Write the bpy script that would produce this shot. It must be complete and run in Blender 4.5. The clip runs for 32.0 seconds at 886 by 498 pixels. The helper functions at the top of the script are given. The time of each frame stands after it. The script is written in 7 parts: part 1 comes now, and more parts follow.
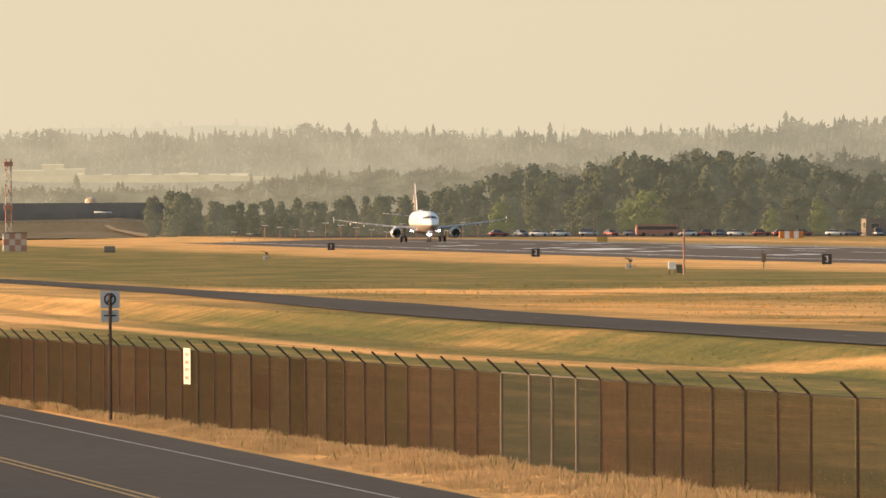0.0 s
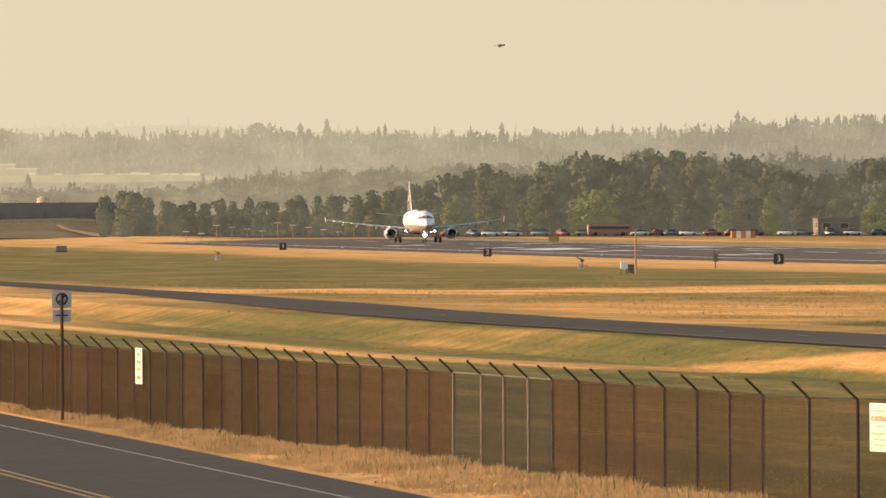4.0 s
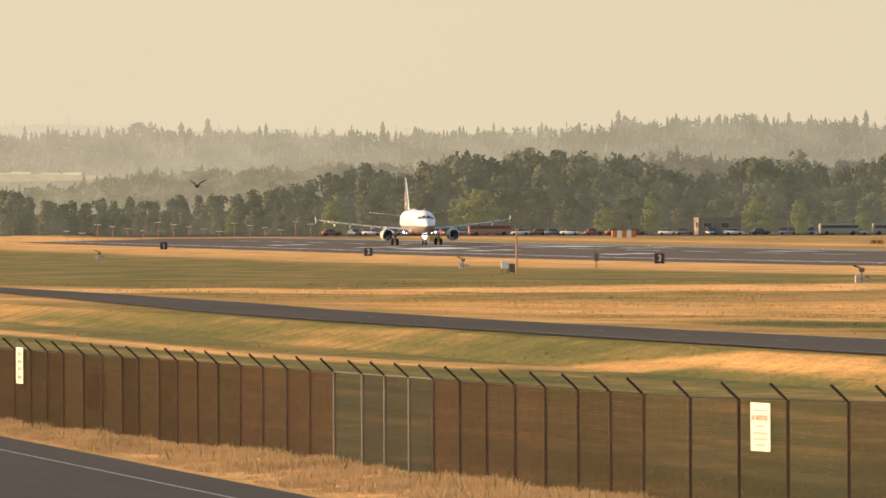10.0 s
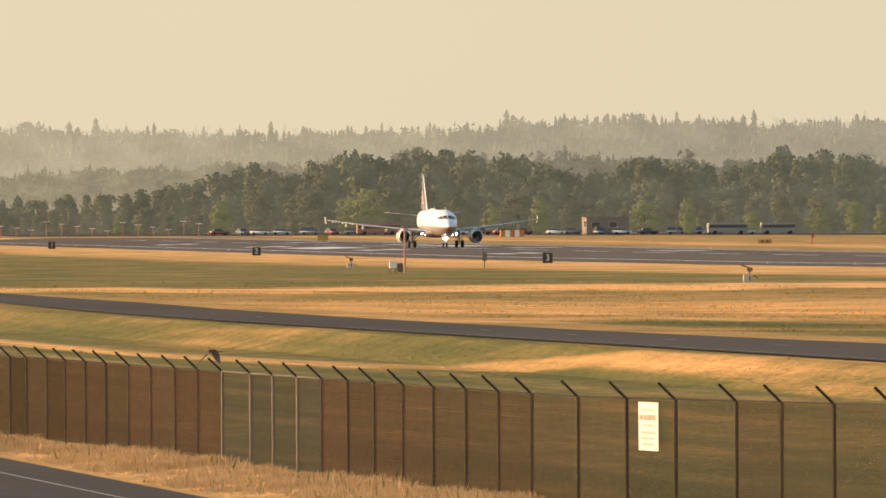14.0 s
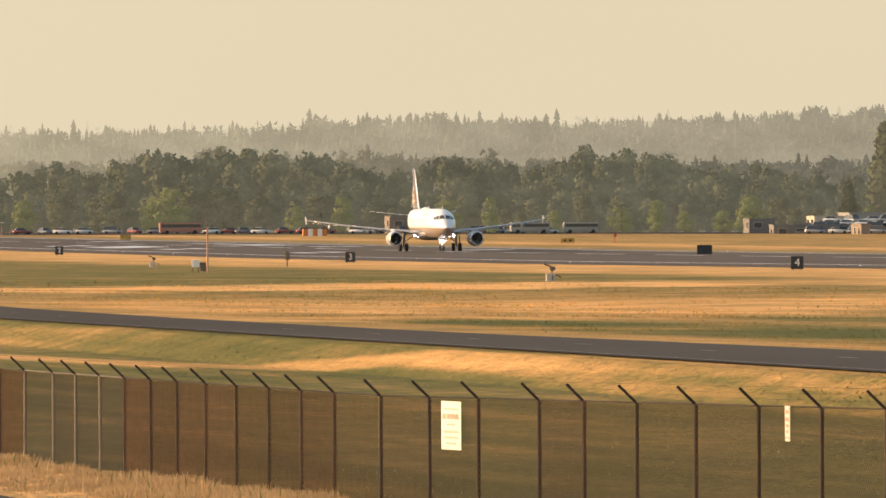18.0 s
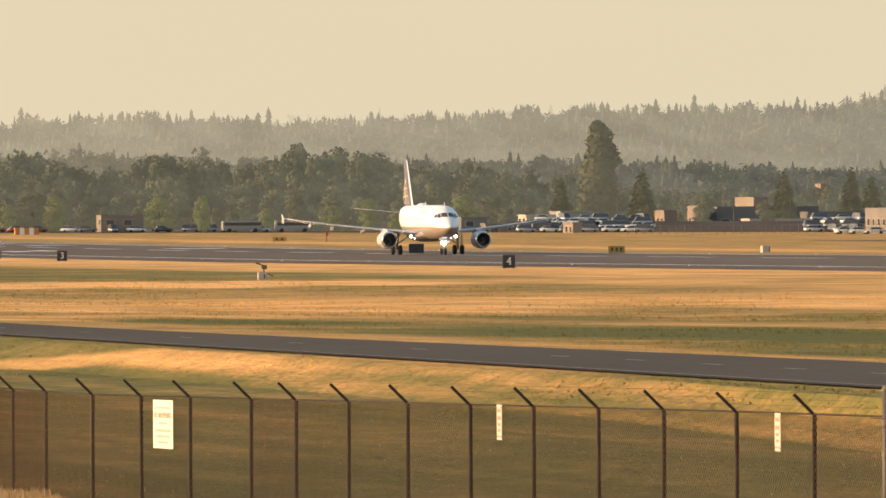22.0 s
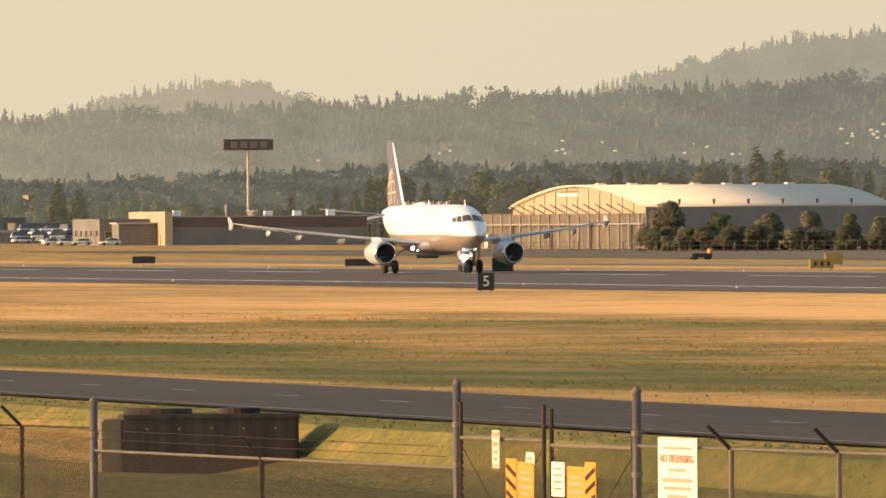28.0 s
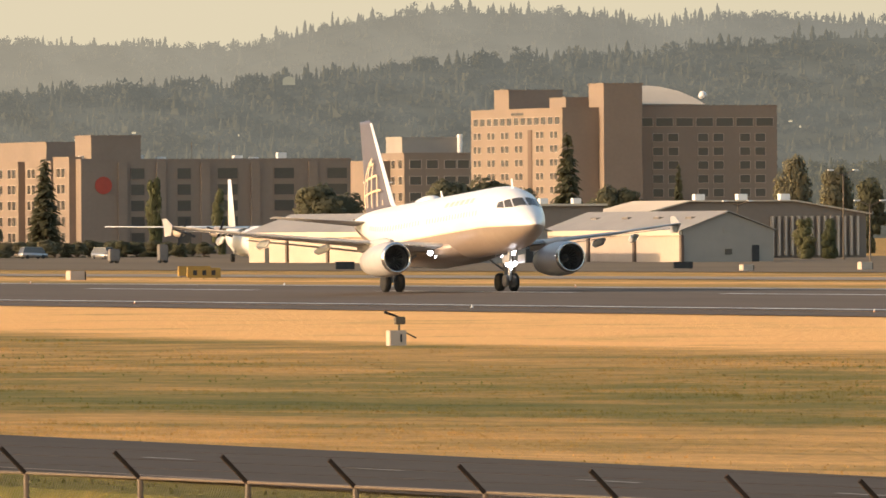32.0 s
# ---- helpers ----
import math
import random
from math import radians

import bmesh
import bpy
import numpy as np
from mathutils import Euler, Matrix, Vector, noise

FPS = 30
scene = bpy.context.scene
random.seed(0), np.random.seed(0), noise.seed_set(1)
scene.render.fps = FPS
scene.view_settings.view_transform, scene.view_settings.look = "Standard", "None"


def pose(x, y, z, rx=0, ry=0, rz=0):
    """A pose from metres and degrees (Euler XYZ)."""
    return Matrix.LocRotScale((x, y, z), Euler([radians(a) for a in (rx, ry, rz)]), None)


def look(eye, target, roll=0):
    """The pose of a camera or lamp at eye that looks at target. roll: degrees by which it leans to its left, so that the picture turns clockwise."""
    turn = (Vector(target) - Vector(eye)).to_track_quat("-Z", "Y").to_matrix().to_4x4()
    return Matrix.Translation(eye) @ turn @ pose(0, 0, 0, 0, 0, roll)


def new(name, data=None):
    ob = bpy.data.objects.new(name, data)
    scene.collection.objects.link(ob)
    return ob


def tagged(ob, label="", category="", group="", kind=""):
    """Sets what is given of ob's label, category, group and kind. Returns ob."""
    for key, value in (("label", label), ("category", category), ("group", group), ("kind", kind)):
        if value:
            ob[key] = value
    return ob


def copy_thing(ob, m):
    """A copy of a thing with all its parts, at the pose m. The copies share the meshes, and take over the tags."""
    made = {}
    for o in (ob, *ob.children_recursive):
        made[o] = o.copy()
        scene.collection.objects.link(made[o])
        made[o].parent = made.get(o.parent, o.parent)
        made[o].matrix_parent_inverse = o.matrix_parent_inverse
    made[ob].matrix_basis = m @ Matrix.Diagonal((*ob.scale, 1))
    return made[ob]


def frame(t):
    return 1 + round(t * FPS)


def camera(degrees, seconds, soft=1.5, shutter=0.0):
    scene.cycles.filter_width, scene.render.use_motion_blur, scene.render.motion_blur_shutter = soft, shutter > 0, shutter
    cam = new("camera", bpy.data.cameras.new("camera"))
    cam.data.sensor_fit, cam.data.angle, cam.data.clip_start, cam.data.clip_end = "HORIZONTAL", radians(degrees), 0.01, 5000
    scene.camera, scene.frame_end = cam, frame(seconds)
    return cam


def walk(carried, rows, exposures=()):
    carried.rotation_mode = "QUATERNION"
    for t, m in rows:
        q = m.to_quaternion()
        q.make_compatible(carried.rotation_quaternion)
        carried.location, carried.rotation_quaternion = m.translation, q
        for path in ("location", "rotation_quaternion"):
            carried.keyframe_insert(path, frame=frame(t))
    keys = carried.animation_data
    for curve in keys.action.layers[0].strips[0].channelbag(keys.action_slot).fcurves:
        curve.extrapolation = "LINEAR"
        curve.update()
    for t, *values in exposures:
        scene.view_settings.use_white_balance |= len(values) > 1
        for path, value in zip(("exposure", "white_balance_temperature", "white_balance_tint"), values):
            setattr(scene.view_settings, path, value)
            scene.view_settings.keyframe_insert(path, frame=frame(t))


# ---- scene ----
# The viewpoint stands on a levee; +y runs along the runway to its far end, +x is across it.
EYE_Z = 3.65
cam = camera(4.359, 32.0, soft=1.6)
ROLL = 0.344
ROWS = [
    (0, 6.2772, -0.0784), (0.5, 6.2814, -0.0785), (1, 6.2967, -0.0786), (1.5, 6.3148, -0.0788), (2, 6.3440, -0.0791), (2.5, 6.3829, -0.0795),
    (3, 6.4302, -0.0800), (3.5, 6.4719, -0.0805), (5.5, 6.6416, -0.0822), (6, 6.6777, -0.0826), (6.5, 6.7139, -0.0830), (7, 6.7570, -0.0834),
    (7.5, 6.8071, -0.0839), (8, 6.8627, -0.0845), (8.5, 6.9155, -0.0851), (9, 6.9712, -0.0857), (9.5, 7.0324, -0.0863), (10, 7.1005, -0.0870),
    (10.5, 7.1714, -0.0877), (11, 7.2410, -0.0885), (11.5, 7.2980, -0.0890), (12, 7.3633, -0.0897), (12.5, 7.4287, -0.0904), (13, 7.4927, -0.0911),
    (13.5, 7.5678, -0.0919), (14, 7.6512, -0.0927), (14.5, 7.7388, -0.0936), (16.5, 8.1894, -0.0983), (17, 8.3257, -0.0997), (17.5, 8.4703, -0.1012),
    (18, 8.6219, -0.1028), (18.5, 8.7777, -0.1044), (19, 8.9515, -0.1062), (19.5, 9.1253, -0.1081), (20, 9.3033, -0.1099), (20.5, 9.4786, -0.1117),
    (21, 9.6566, -0.1136), (21.5, 9.8401, -0.1155), (22, 10.0404, -0.1176), (22.5, 10.2490, -0.1197), (23, 10.4743, -0.1212),
    (23.5, 10.7385, -0.1176), (24, 11.0250, -0.1153), (24.5, 11.3142, -0.1122), (26.5, 12.6020, -0.1142), (27, 13.0192, -0.1082),
    (27.5, 13.4670, -0.1026), (28, 13.9398, -0.0844), (28.5, 14.4377, -0.0668), (29, 14.9912, -0.0517), (29.5, 15.5864, -0.0445),
    (30, 16.2511, -0.0470), (30.5, 16.9687, -0.0514), (31, 17.7169, -0.0539), (31.5, 18.5791, -0.0626), (32, 19.5192, -0.0724),
]
walk(cam, [(t, pose(0, 0, EYE_Z, 90 + tilt, ROLL, -bearing)) for t, bearing, tilt in ROWS])

# ---- light ----
TO_SUN = Vector((-0.96, 0.08, 0.25)).normalized()
sun = new("sun", bpy.data.lights.new("sun", "SUN"))
sun.data.energy, sun.data.angle, sun.data.color = 4.6, radians(0.6), (1.0, 0.66, 0.40)
sun.matrix_world = look(TO_SUN * 100, (0, 0, 0))
world = bpy.data.worlds.new("world")
scene.world = world
world.use_nodes = True
wn = world.node_tree
sky = wn.nodes.new("ShaderNodeTexSky")
sky.sky_type = "NISHITA"
sky.sun_disc = False
sky.sun_elevation = math.asin(TO_SUN.z)
sky.sun_rotation = math.atan2(TO_SUN.x, TO_SUN.y)
sky.air_density, sky.dust_density, sky.ozone_density = 1.0, 2.0, 1.0
warm = wn.nodes.new("ShaderNodeMix")
warm.data_type, warm.blend_type = "RGBA", "MULTIPLY"
warm.inputs["Factor"].default_value = 1.0
warm.inputs[7].default_value = (1.0, 0.92, 0.83, 1)
wn.links.new(sky.outputs[0], warm.inputs[6])
wn.links.new(warm.outputs[2], wn.nodes["Background"].inputs[0])
wn.nodes["Background"].inputs[1].default_value = 0.305


# ---- materials ----
def srgb(r, g, b):
    """Linear colour of a display colour given in 0..255."""
    f = lambda v: v / 12.92 if v <= 0.04045 else ((v + 0.055) / 1.055) ** 2.4
    return (f(r / 255), f(g / 255), f(b / 255), 1)


def mat(name, c1, c2=None, rough=0.6, metal=0.0, scale=1.0, stretch=(1, 1, 1), bump=0.0, vary=0.0, spec=0.5, leaf=0.0, fine=6.0):
    """A surface of two colours mixed at two scales by noise, with bump, random value per object and optional leaf translucency."""
    m = bpy.data.materials.new(name)
    m.use_nodes = True
    t = m.node_tree
    n, l = t.nodes, t.links
    b = n["Principled BSDF"]
    b.inputs["Roughness"].default_value = rough
    b.inputs["Metallic"].default_value = metal
    b.inputs["Specular IOR Level"].default_value = spec
    if c2 is None:
        c2 = tuple(v * 0.8 for v in c1)
    geo = n.new("ShaderNodeTexCoord")
    mp = n.new("ShaderNodeMapping")
    mp.inputs["Scale"].default_value = stretch
    l.new(geo.outputs["Object"], mp.inputs[0])
    n1, n2 = n.new("ShaderNodeTexNoise"), n.new("ShaderNodeTexNoise")
    n1.inputs["Scale"].default_value, n1.inputs["Detail"].default_value = scale, 4
    n2.inputs["Scale"].default_value, n2.inputs["Detail"].default_value = scale * fine, 3
    l.new(mp.outputs[0], n1.inputs[0]), l.new(mp.outputs[0], n2.inputs[0])
    add = n.new("ShaderNodeMath")
    add.operation = "MULTIPLY_ADD"
    add.inputs[1].default_value = 0.5
    l.new(n2.outputs[0], add.inputs[0]), l.new(n1.outputs[0], add.inputs[2])
    rng = n.new("ShaderNodeMapRange")
    rng.inputs[1].default_value, rng.inputs[2].default_value = 0.5, 1.0
    l.new(add.outputs[0], rng.inputs[0])
    mix = n.new("ShaderNodeMix")
    mix.data_type = "RGBA"
    mix.inputs[6].default_value, mix.inputs[7].default_value = (*c1[:3], 1), (*c2[:3], 1)
    l.new(rng.outputs[0], mix.inputs[0])
    col = mix.outputs[2]
    if vary:
        info, hsv = n.new("ShaderNodeObjectInfo"), n.new("ShaderNodeHueSaturation")
        r2 = n.new("ShaderNodeMapRange")
        r2.inputs[3].default_value, r2.inputs[4].default_value = 1 - vary, 1 + vary
        l.new(info.outputs["Random"], r2.inputs[0]), l.new(r2.outputs[0], hsv.inputs["Value"])
        r3 = n.new("ShaderNodeMapRange")
        r3.inputs[3].default_value, r3.inputs[4].default_value = 0.5 + vary * 0.07, 0.5 - vary * 0.05
        l.new(info.outputs["Random"], r3.inputs[0]), l.new(r3.outputs[0], hsv.inputs["Hue"])
        l.new(col, hsv.inputs["Color"])
        col = hsv.outputs[0]
    l.new(col, b.inputs["Base Color"])
    if bump:
        bp = n.new("ShaderNodeBump")
        bp.inputs["Strength"].default_value, bp.inputs["Distance"].default_value = bump, 0.05
        l.new(add.outputs[0], bp.inputs["Height"]), l.new(bp.outputs[0], b.inputs["Normal"])
    if leaf:
        tr, sh = n.new("ShaderNodeBsdfTranslucent"), n.new("ShaderNodeMixShader")
        l.new(col, tr.inputs[0])
        sh.inputs[0].default_value = leaf
        l.new(b.outputs[0], sh.inputs[1]), l.new(tr.outputs[0], sh.inputs[2])
        l.new(sh.outputs[0], n["Material Output"].inputs[0])
    return m


def glow(name, colour, strength):
    """A lamp's own light."""
    m = bpy.data.materials.new(name)
    m.use_nodes = True
    t = m.node_tree
    e = t.nodes.new("ShaderNodeEmission")
    e.inputs[0].default_value, e.inputs[1].default_value = (*colour, 1), strength
    t.links.new(e.outputs[0], t.nodes["Material Output"].inputs[0])
    return m


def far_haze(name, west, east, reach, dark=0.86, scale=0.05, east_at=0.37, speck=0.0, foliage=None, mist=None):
    """Glowing backdrop of distant wooded land, haze put into its emission: two colours across its width, mottled by
    noise; its foliage also takes the sun.
    """
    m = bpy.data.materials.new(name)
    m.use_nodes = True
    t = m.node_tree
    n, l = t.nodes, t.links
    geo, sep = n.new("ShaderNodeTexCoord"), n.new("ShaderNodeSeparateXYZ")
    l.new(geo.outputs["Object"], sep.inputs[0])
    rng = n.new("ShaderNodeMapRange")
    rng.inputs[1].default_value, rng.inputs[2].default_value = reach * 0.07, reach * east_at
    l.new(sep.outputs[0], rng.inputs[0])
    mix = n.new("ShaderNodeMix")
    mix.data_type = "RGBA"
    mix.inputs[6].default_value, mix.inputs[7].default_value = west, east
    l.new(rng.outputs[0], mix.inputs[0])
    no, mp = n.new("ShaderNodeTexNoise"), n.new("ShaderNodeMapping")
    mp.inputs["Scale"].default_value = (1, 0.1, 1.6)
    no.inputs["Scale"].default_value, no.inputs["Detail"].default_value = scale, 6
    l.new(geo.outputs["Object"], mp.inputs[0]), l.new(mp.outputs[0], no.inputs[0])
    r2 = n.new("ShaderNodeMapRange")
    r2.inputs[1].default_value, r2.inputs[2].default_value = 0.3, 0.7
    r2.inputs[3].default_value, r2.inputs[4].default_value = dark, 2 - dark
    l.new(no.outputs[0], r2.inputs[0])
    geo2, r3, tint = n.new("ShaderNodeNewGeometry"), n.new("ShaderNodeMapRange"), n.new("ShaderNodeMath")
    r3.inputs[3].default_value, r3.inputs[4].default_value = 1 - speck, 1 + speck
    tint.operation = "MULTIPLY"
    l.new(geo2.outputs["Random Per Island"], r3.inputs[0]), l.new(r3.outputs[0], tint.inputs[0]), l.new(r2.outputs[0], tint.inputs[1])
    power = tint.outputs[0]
    # valley mist is put in as brighter glow towards the foot
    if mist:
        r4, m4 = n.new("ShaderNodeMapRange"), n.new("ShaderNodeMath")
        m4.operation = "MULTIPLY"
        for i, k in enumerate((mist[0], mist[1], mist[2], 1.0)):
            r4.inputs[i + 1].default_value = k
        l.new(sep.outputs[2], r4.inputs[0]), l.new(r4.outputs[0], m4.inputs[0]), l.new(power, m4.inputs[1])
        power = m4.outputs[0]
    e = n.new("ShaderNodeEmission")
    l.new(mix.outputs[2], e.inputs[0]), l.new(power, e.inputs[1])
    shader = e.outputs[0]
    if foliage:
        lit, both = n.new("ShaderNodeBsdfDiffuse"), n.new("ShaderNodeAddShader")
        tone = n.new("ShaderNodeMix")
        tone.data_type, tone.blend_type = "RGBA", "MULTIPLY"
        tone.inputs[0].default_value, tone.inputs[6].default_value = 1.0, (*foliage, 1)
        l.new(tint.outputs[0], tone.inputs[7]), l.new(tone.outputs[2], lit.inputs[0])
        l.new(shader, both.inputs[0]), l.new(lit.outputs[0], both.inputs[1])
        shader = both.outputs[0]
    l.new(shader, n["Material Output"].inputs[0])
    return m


def field_material(name="field_grass", leaf=0.0):
    """Airfield grass: dry and green bands that run along the runway, broken up by noise; blades let light through."""
    m = bpy.data.materials.new(name)
    m.use_nodes = True
    t = m.node_tree
    n, l = t.nodes, t.links
    b = n["Principled BSDF"]
    b.inputs["Roughness"].default_value = 0.9
    b.inputs["Specular IOR Level"].default_value = 0.1
    geo, sep = n.new("ShaderNodeTexCoord"), n.new("ShaderNodeSeparateXYZ")
    l.new(geo.outputs["Object"], sep.inputs[0])

    def noise_of(sx, sy, detail):
        mp, no = n.new("ShaderNodeMapping"), n.new("ShaderNodeTexNoise")
        mp.inputs["Scale"].default_value = (sx, sy, 0.1)
        no.inputs["Scale"].default_value, no.inputs["Detail"].default_value = 1.0, detail
        l.new(geo.outputs["Object"], mp.inputs[0]), l.new(mp.outputs[0], no.inputs[0])
        return no.outputs[0]

    def value(op, p, q, k=0.0):
        """A sum, product or scaled sum of sockets and numbers."""
        m1 = n.new("ShaderNodeMath")
        m1.operation = op
        for i, v in enumerate((p, q, k)):
            if isinstance(v, (int, float)):
                m1.inputs[i].default_value = v
            else:
                l.new(v, m1.inputs[i])
        return m1.outputs[0]

    def ranged(v, a0, a1, b0, b1):
        r0 = n.new("ShaderNodeMapRange")
        for i, k in enumerate((a0, a1, b0, b1)):
            r0.inputs[i + 1].default_value = k
        l.new(v, r0.inputs[0])
        return r0.outputs[0]

    def bands(v, stops):
        lo, hi = stops[0][0], stops[-1][0]
        ramp = n.new("ShaderNodeValToRGB")
        e = ramp.color_ramp.elements
        for i, (x, k) in enumerate(stops):
            pos = (x - lo) / (hi - lo)
            el = e[0] if i == 0 else e[-1] if i == len(stops) - 1 else e.new(pos)
            el.position, el.color = pos, (k, k, k, 1)
        l.new(ranged(v, lo, hi, 0, 1), ramp.inputs[0])
        return ramp.outputs[0]

    def blend(f, p, q):
        sel = n.new("ShaderNodeMix")
        sel.data_type = "FLOAT"
        for i, v in ((0, f), (2, p), (3, q)):
            if isinstance(v, (int, float)):
                sel.inputs[i].default_value = v
            else:
                l.new(v, sel.inputs[i])
        return sel.outputs[0]

    def patch_at(x, y, rx, ry, depth):
        """A green patch with a soft rim."""
        dx, dy = value("MULTIPLY", value("SUBTRACT", X, x), 1 / rx), value("MULTIPLY", value("SUBTRACT", Y, y), 1 / ry)
        return ranged(value("ADD", value("MULTIPLY", dx, dx), value("MULTIPLY", dy, dy)), 0.3, 1.5, depth, 0)

    X, Y = sep.outputs[0], sep.outputs[1]
    big, mid, edge, fleck, small = noise_of(0.03, 0.006, 2), noise_of(0.085, 0.022, 4), noise_of(0.14, 0.09, 4), noise_of(0.5, 0.3, 2), noise_of(3.0, 1.5, 2)
    streaky = noise_of(0.55, 0.016, 6)
    xw = value("MULTIPLY_ADD", value("SUBTRACT", big, 0.5), ranged(X, 66, 100, 1.2, 16), X)
    yw = value("MULTIPLY_ADD", value("SUBTRACT", mid, 0.5), ranged(X, 66, 90, 20, 150), Y)
    # between the fence and the service road: green, with a dry strip that nears the road, and dry far off
    verge_end = value("ADD", ranged(Y, 243, 417, 35.5, 29.6), ranged(Y, 107, 243, 15.5, 0))
    strip_mid = bands(Y, [(300, 0.615), (350, 0.634), (415, 0.620), (447, 0.585), (480, 0.565), (520, 0.55)])
    off = value("SUBTRACT", value("MULTIPLY", X, 0.01), strip_mid)
    streak = ranged(value("ABSOLUTE", value("MULTIPLY_ADD", value("SUBTRACT", streaky, 0.5), 0.02, off), 0), 0.008, 0.016, 0.42, 0)
    streak = value("MULTIPLY", streak, ranged(Y, 330, 400, 0.35, 1))
    inner = value("ADD", value("ADD", ranged(yw, 640, 760, 0.0, 0.36), ranged(Y, 240, 320, 0.15, 0.29)), streak)
    inner = blend(ranged(value("SUBTRACT", X, verge_end), -0.4, 0.6, 0, 1), 0.72, inner)
    # the mown field: bands that cross it slantwise near by, and at a steady distance farther out
    slant = bands(value("MULTIPLY_ADD", yw, 0.25, xw), [(150, .6), (160, .5), (168, .28), (190, .28), (205, .38), (219, .42), (232, .52), (250, .56), (264, .48), (278, .34), (290, .4), (300, .6), (320, .7)])
    cross = bands(yw, [(560, .5), (600, .68), (640, .78), (720, .74), (745, .55), (790, .46), (850, .5), (878, .86), (935, .95)])
    field = blend(ranged(yw, 545, 610, 0, 1), slant, cross)
    field = blend(ranged(xw, 157, 164, 0, 1), field, ranged(yw, 650, 800, 0.98, 0.68))
    field = blend(ranged(X, 78.6, 82, 0, 1), 0.6, field)
    for q in ((97, 467, 12, 42, -0.38), (86, 540, 6, 26, -0.3), (112, 560, 10, 40, -0.16), (88, 345, 7, 28, -0.12)):
        field = value("ADD", field, patch_at(*q))
    far_field = bands(xw, [(70, .8), (84, .62), (95, .32), (150, .3), (176, .36), (184, .72), (213, .85)])
    field = blend(ranged(yw, 930, 962, 0, 1), field, far_field)
    field = blend(ranged(X, 240, 242, 0, 1), field, bands(xw, [(272, .6), (290, .5), (310, .8), (330, .55)]))
    total = blend(ranged(X, 69, 70, 0, 1), inner, field)
    rough = value("MULTIPLY_ADD", edge, 0.75, value("MULTIPLY", mid, 0.6))
    lanes = value("MULTIPLY_ADD", edge, 0.35, streaky)
    total = value("ADD", total, blend(ranged(X, 63.5, 66, 0, 1), lanes, rough))
    total = value("MULTIPLY_ADD", fleck, 0.4, value("ADD", total, 0.025))
    total = value("MULTIPLY_ADD", small, 0.35, total)
    r = n.new("ShaderNodeMapRange")
    r.inputs[1].default_value, r.inputs[2].default_value = 1.17, 2.03
    l.new(total, r.inputs[0])
    cr = n.new("ShaderNodeValToRGB")
    c = cr.color_ramp.elements
    c[0].position, c[0].color = 0.0, (0.12, 0.115, 0.030, 1)
    c[1].position, c[1].color = 1.0, (0.86, 0.475, 0.17, 1)
    for p, k in ((0.25, (0.20, 0.158, 0.043, 1)), (0.5, (0.39, 0.235, 0.073, 1)), (0.75, (0.62, 0.345, 0.115, 1))):
        c.new(p).color = k
    l.new(r.outputs[0], cr.inputs[0])
    l.new(cr.outputs[0], b.inputs["Base Color"])
    bp = n.new("ShaderNodeBump")
    bp.inputs["Strength"].default_value, bp.inputs["Distance"].default_value = 0.6, 0.3
    l.new(small, bp.inputs["Height"]), l.new(bp.outputs[0], b.inputs["Normal"])
    if leaf:
        tr, sh = n.new("ShaderNodeBsdfTranslucent"), n.new("ShaderNodeMixShader")
        l.new(cr.outputs[0], tr.inputs[0])
        sh.inputs[0].default_value = leaf
        l.new(b.outputs[0], sh.inputs[1]), l.new(tr.outputs[0], sh.inputs[2])
        l.new(sh.outputs[0], n["Material Output"].inputs[0])
    return m


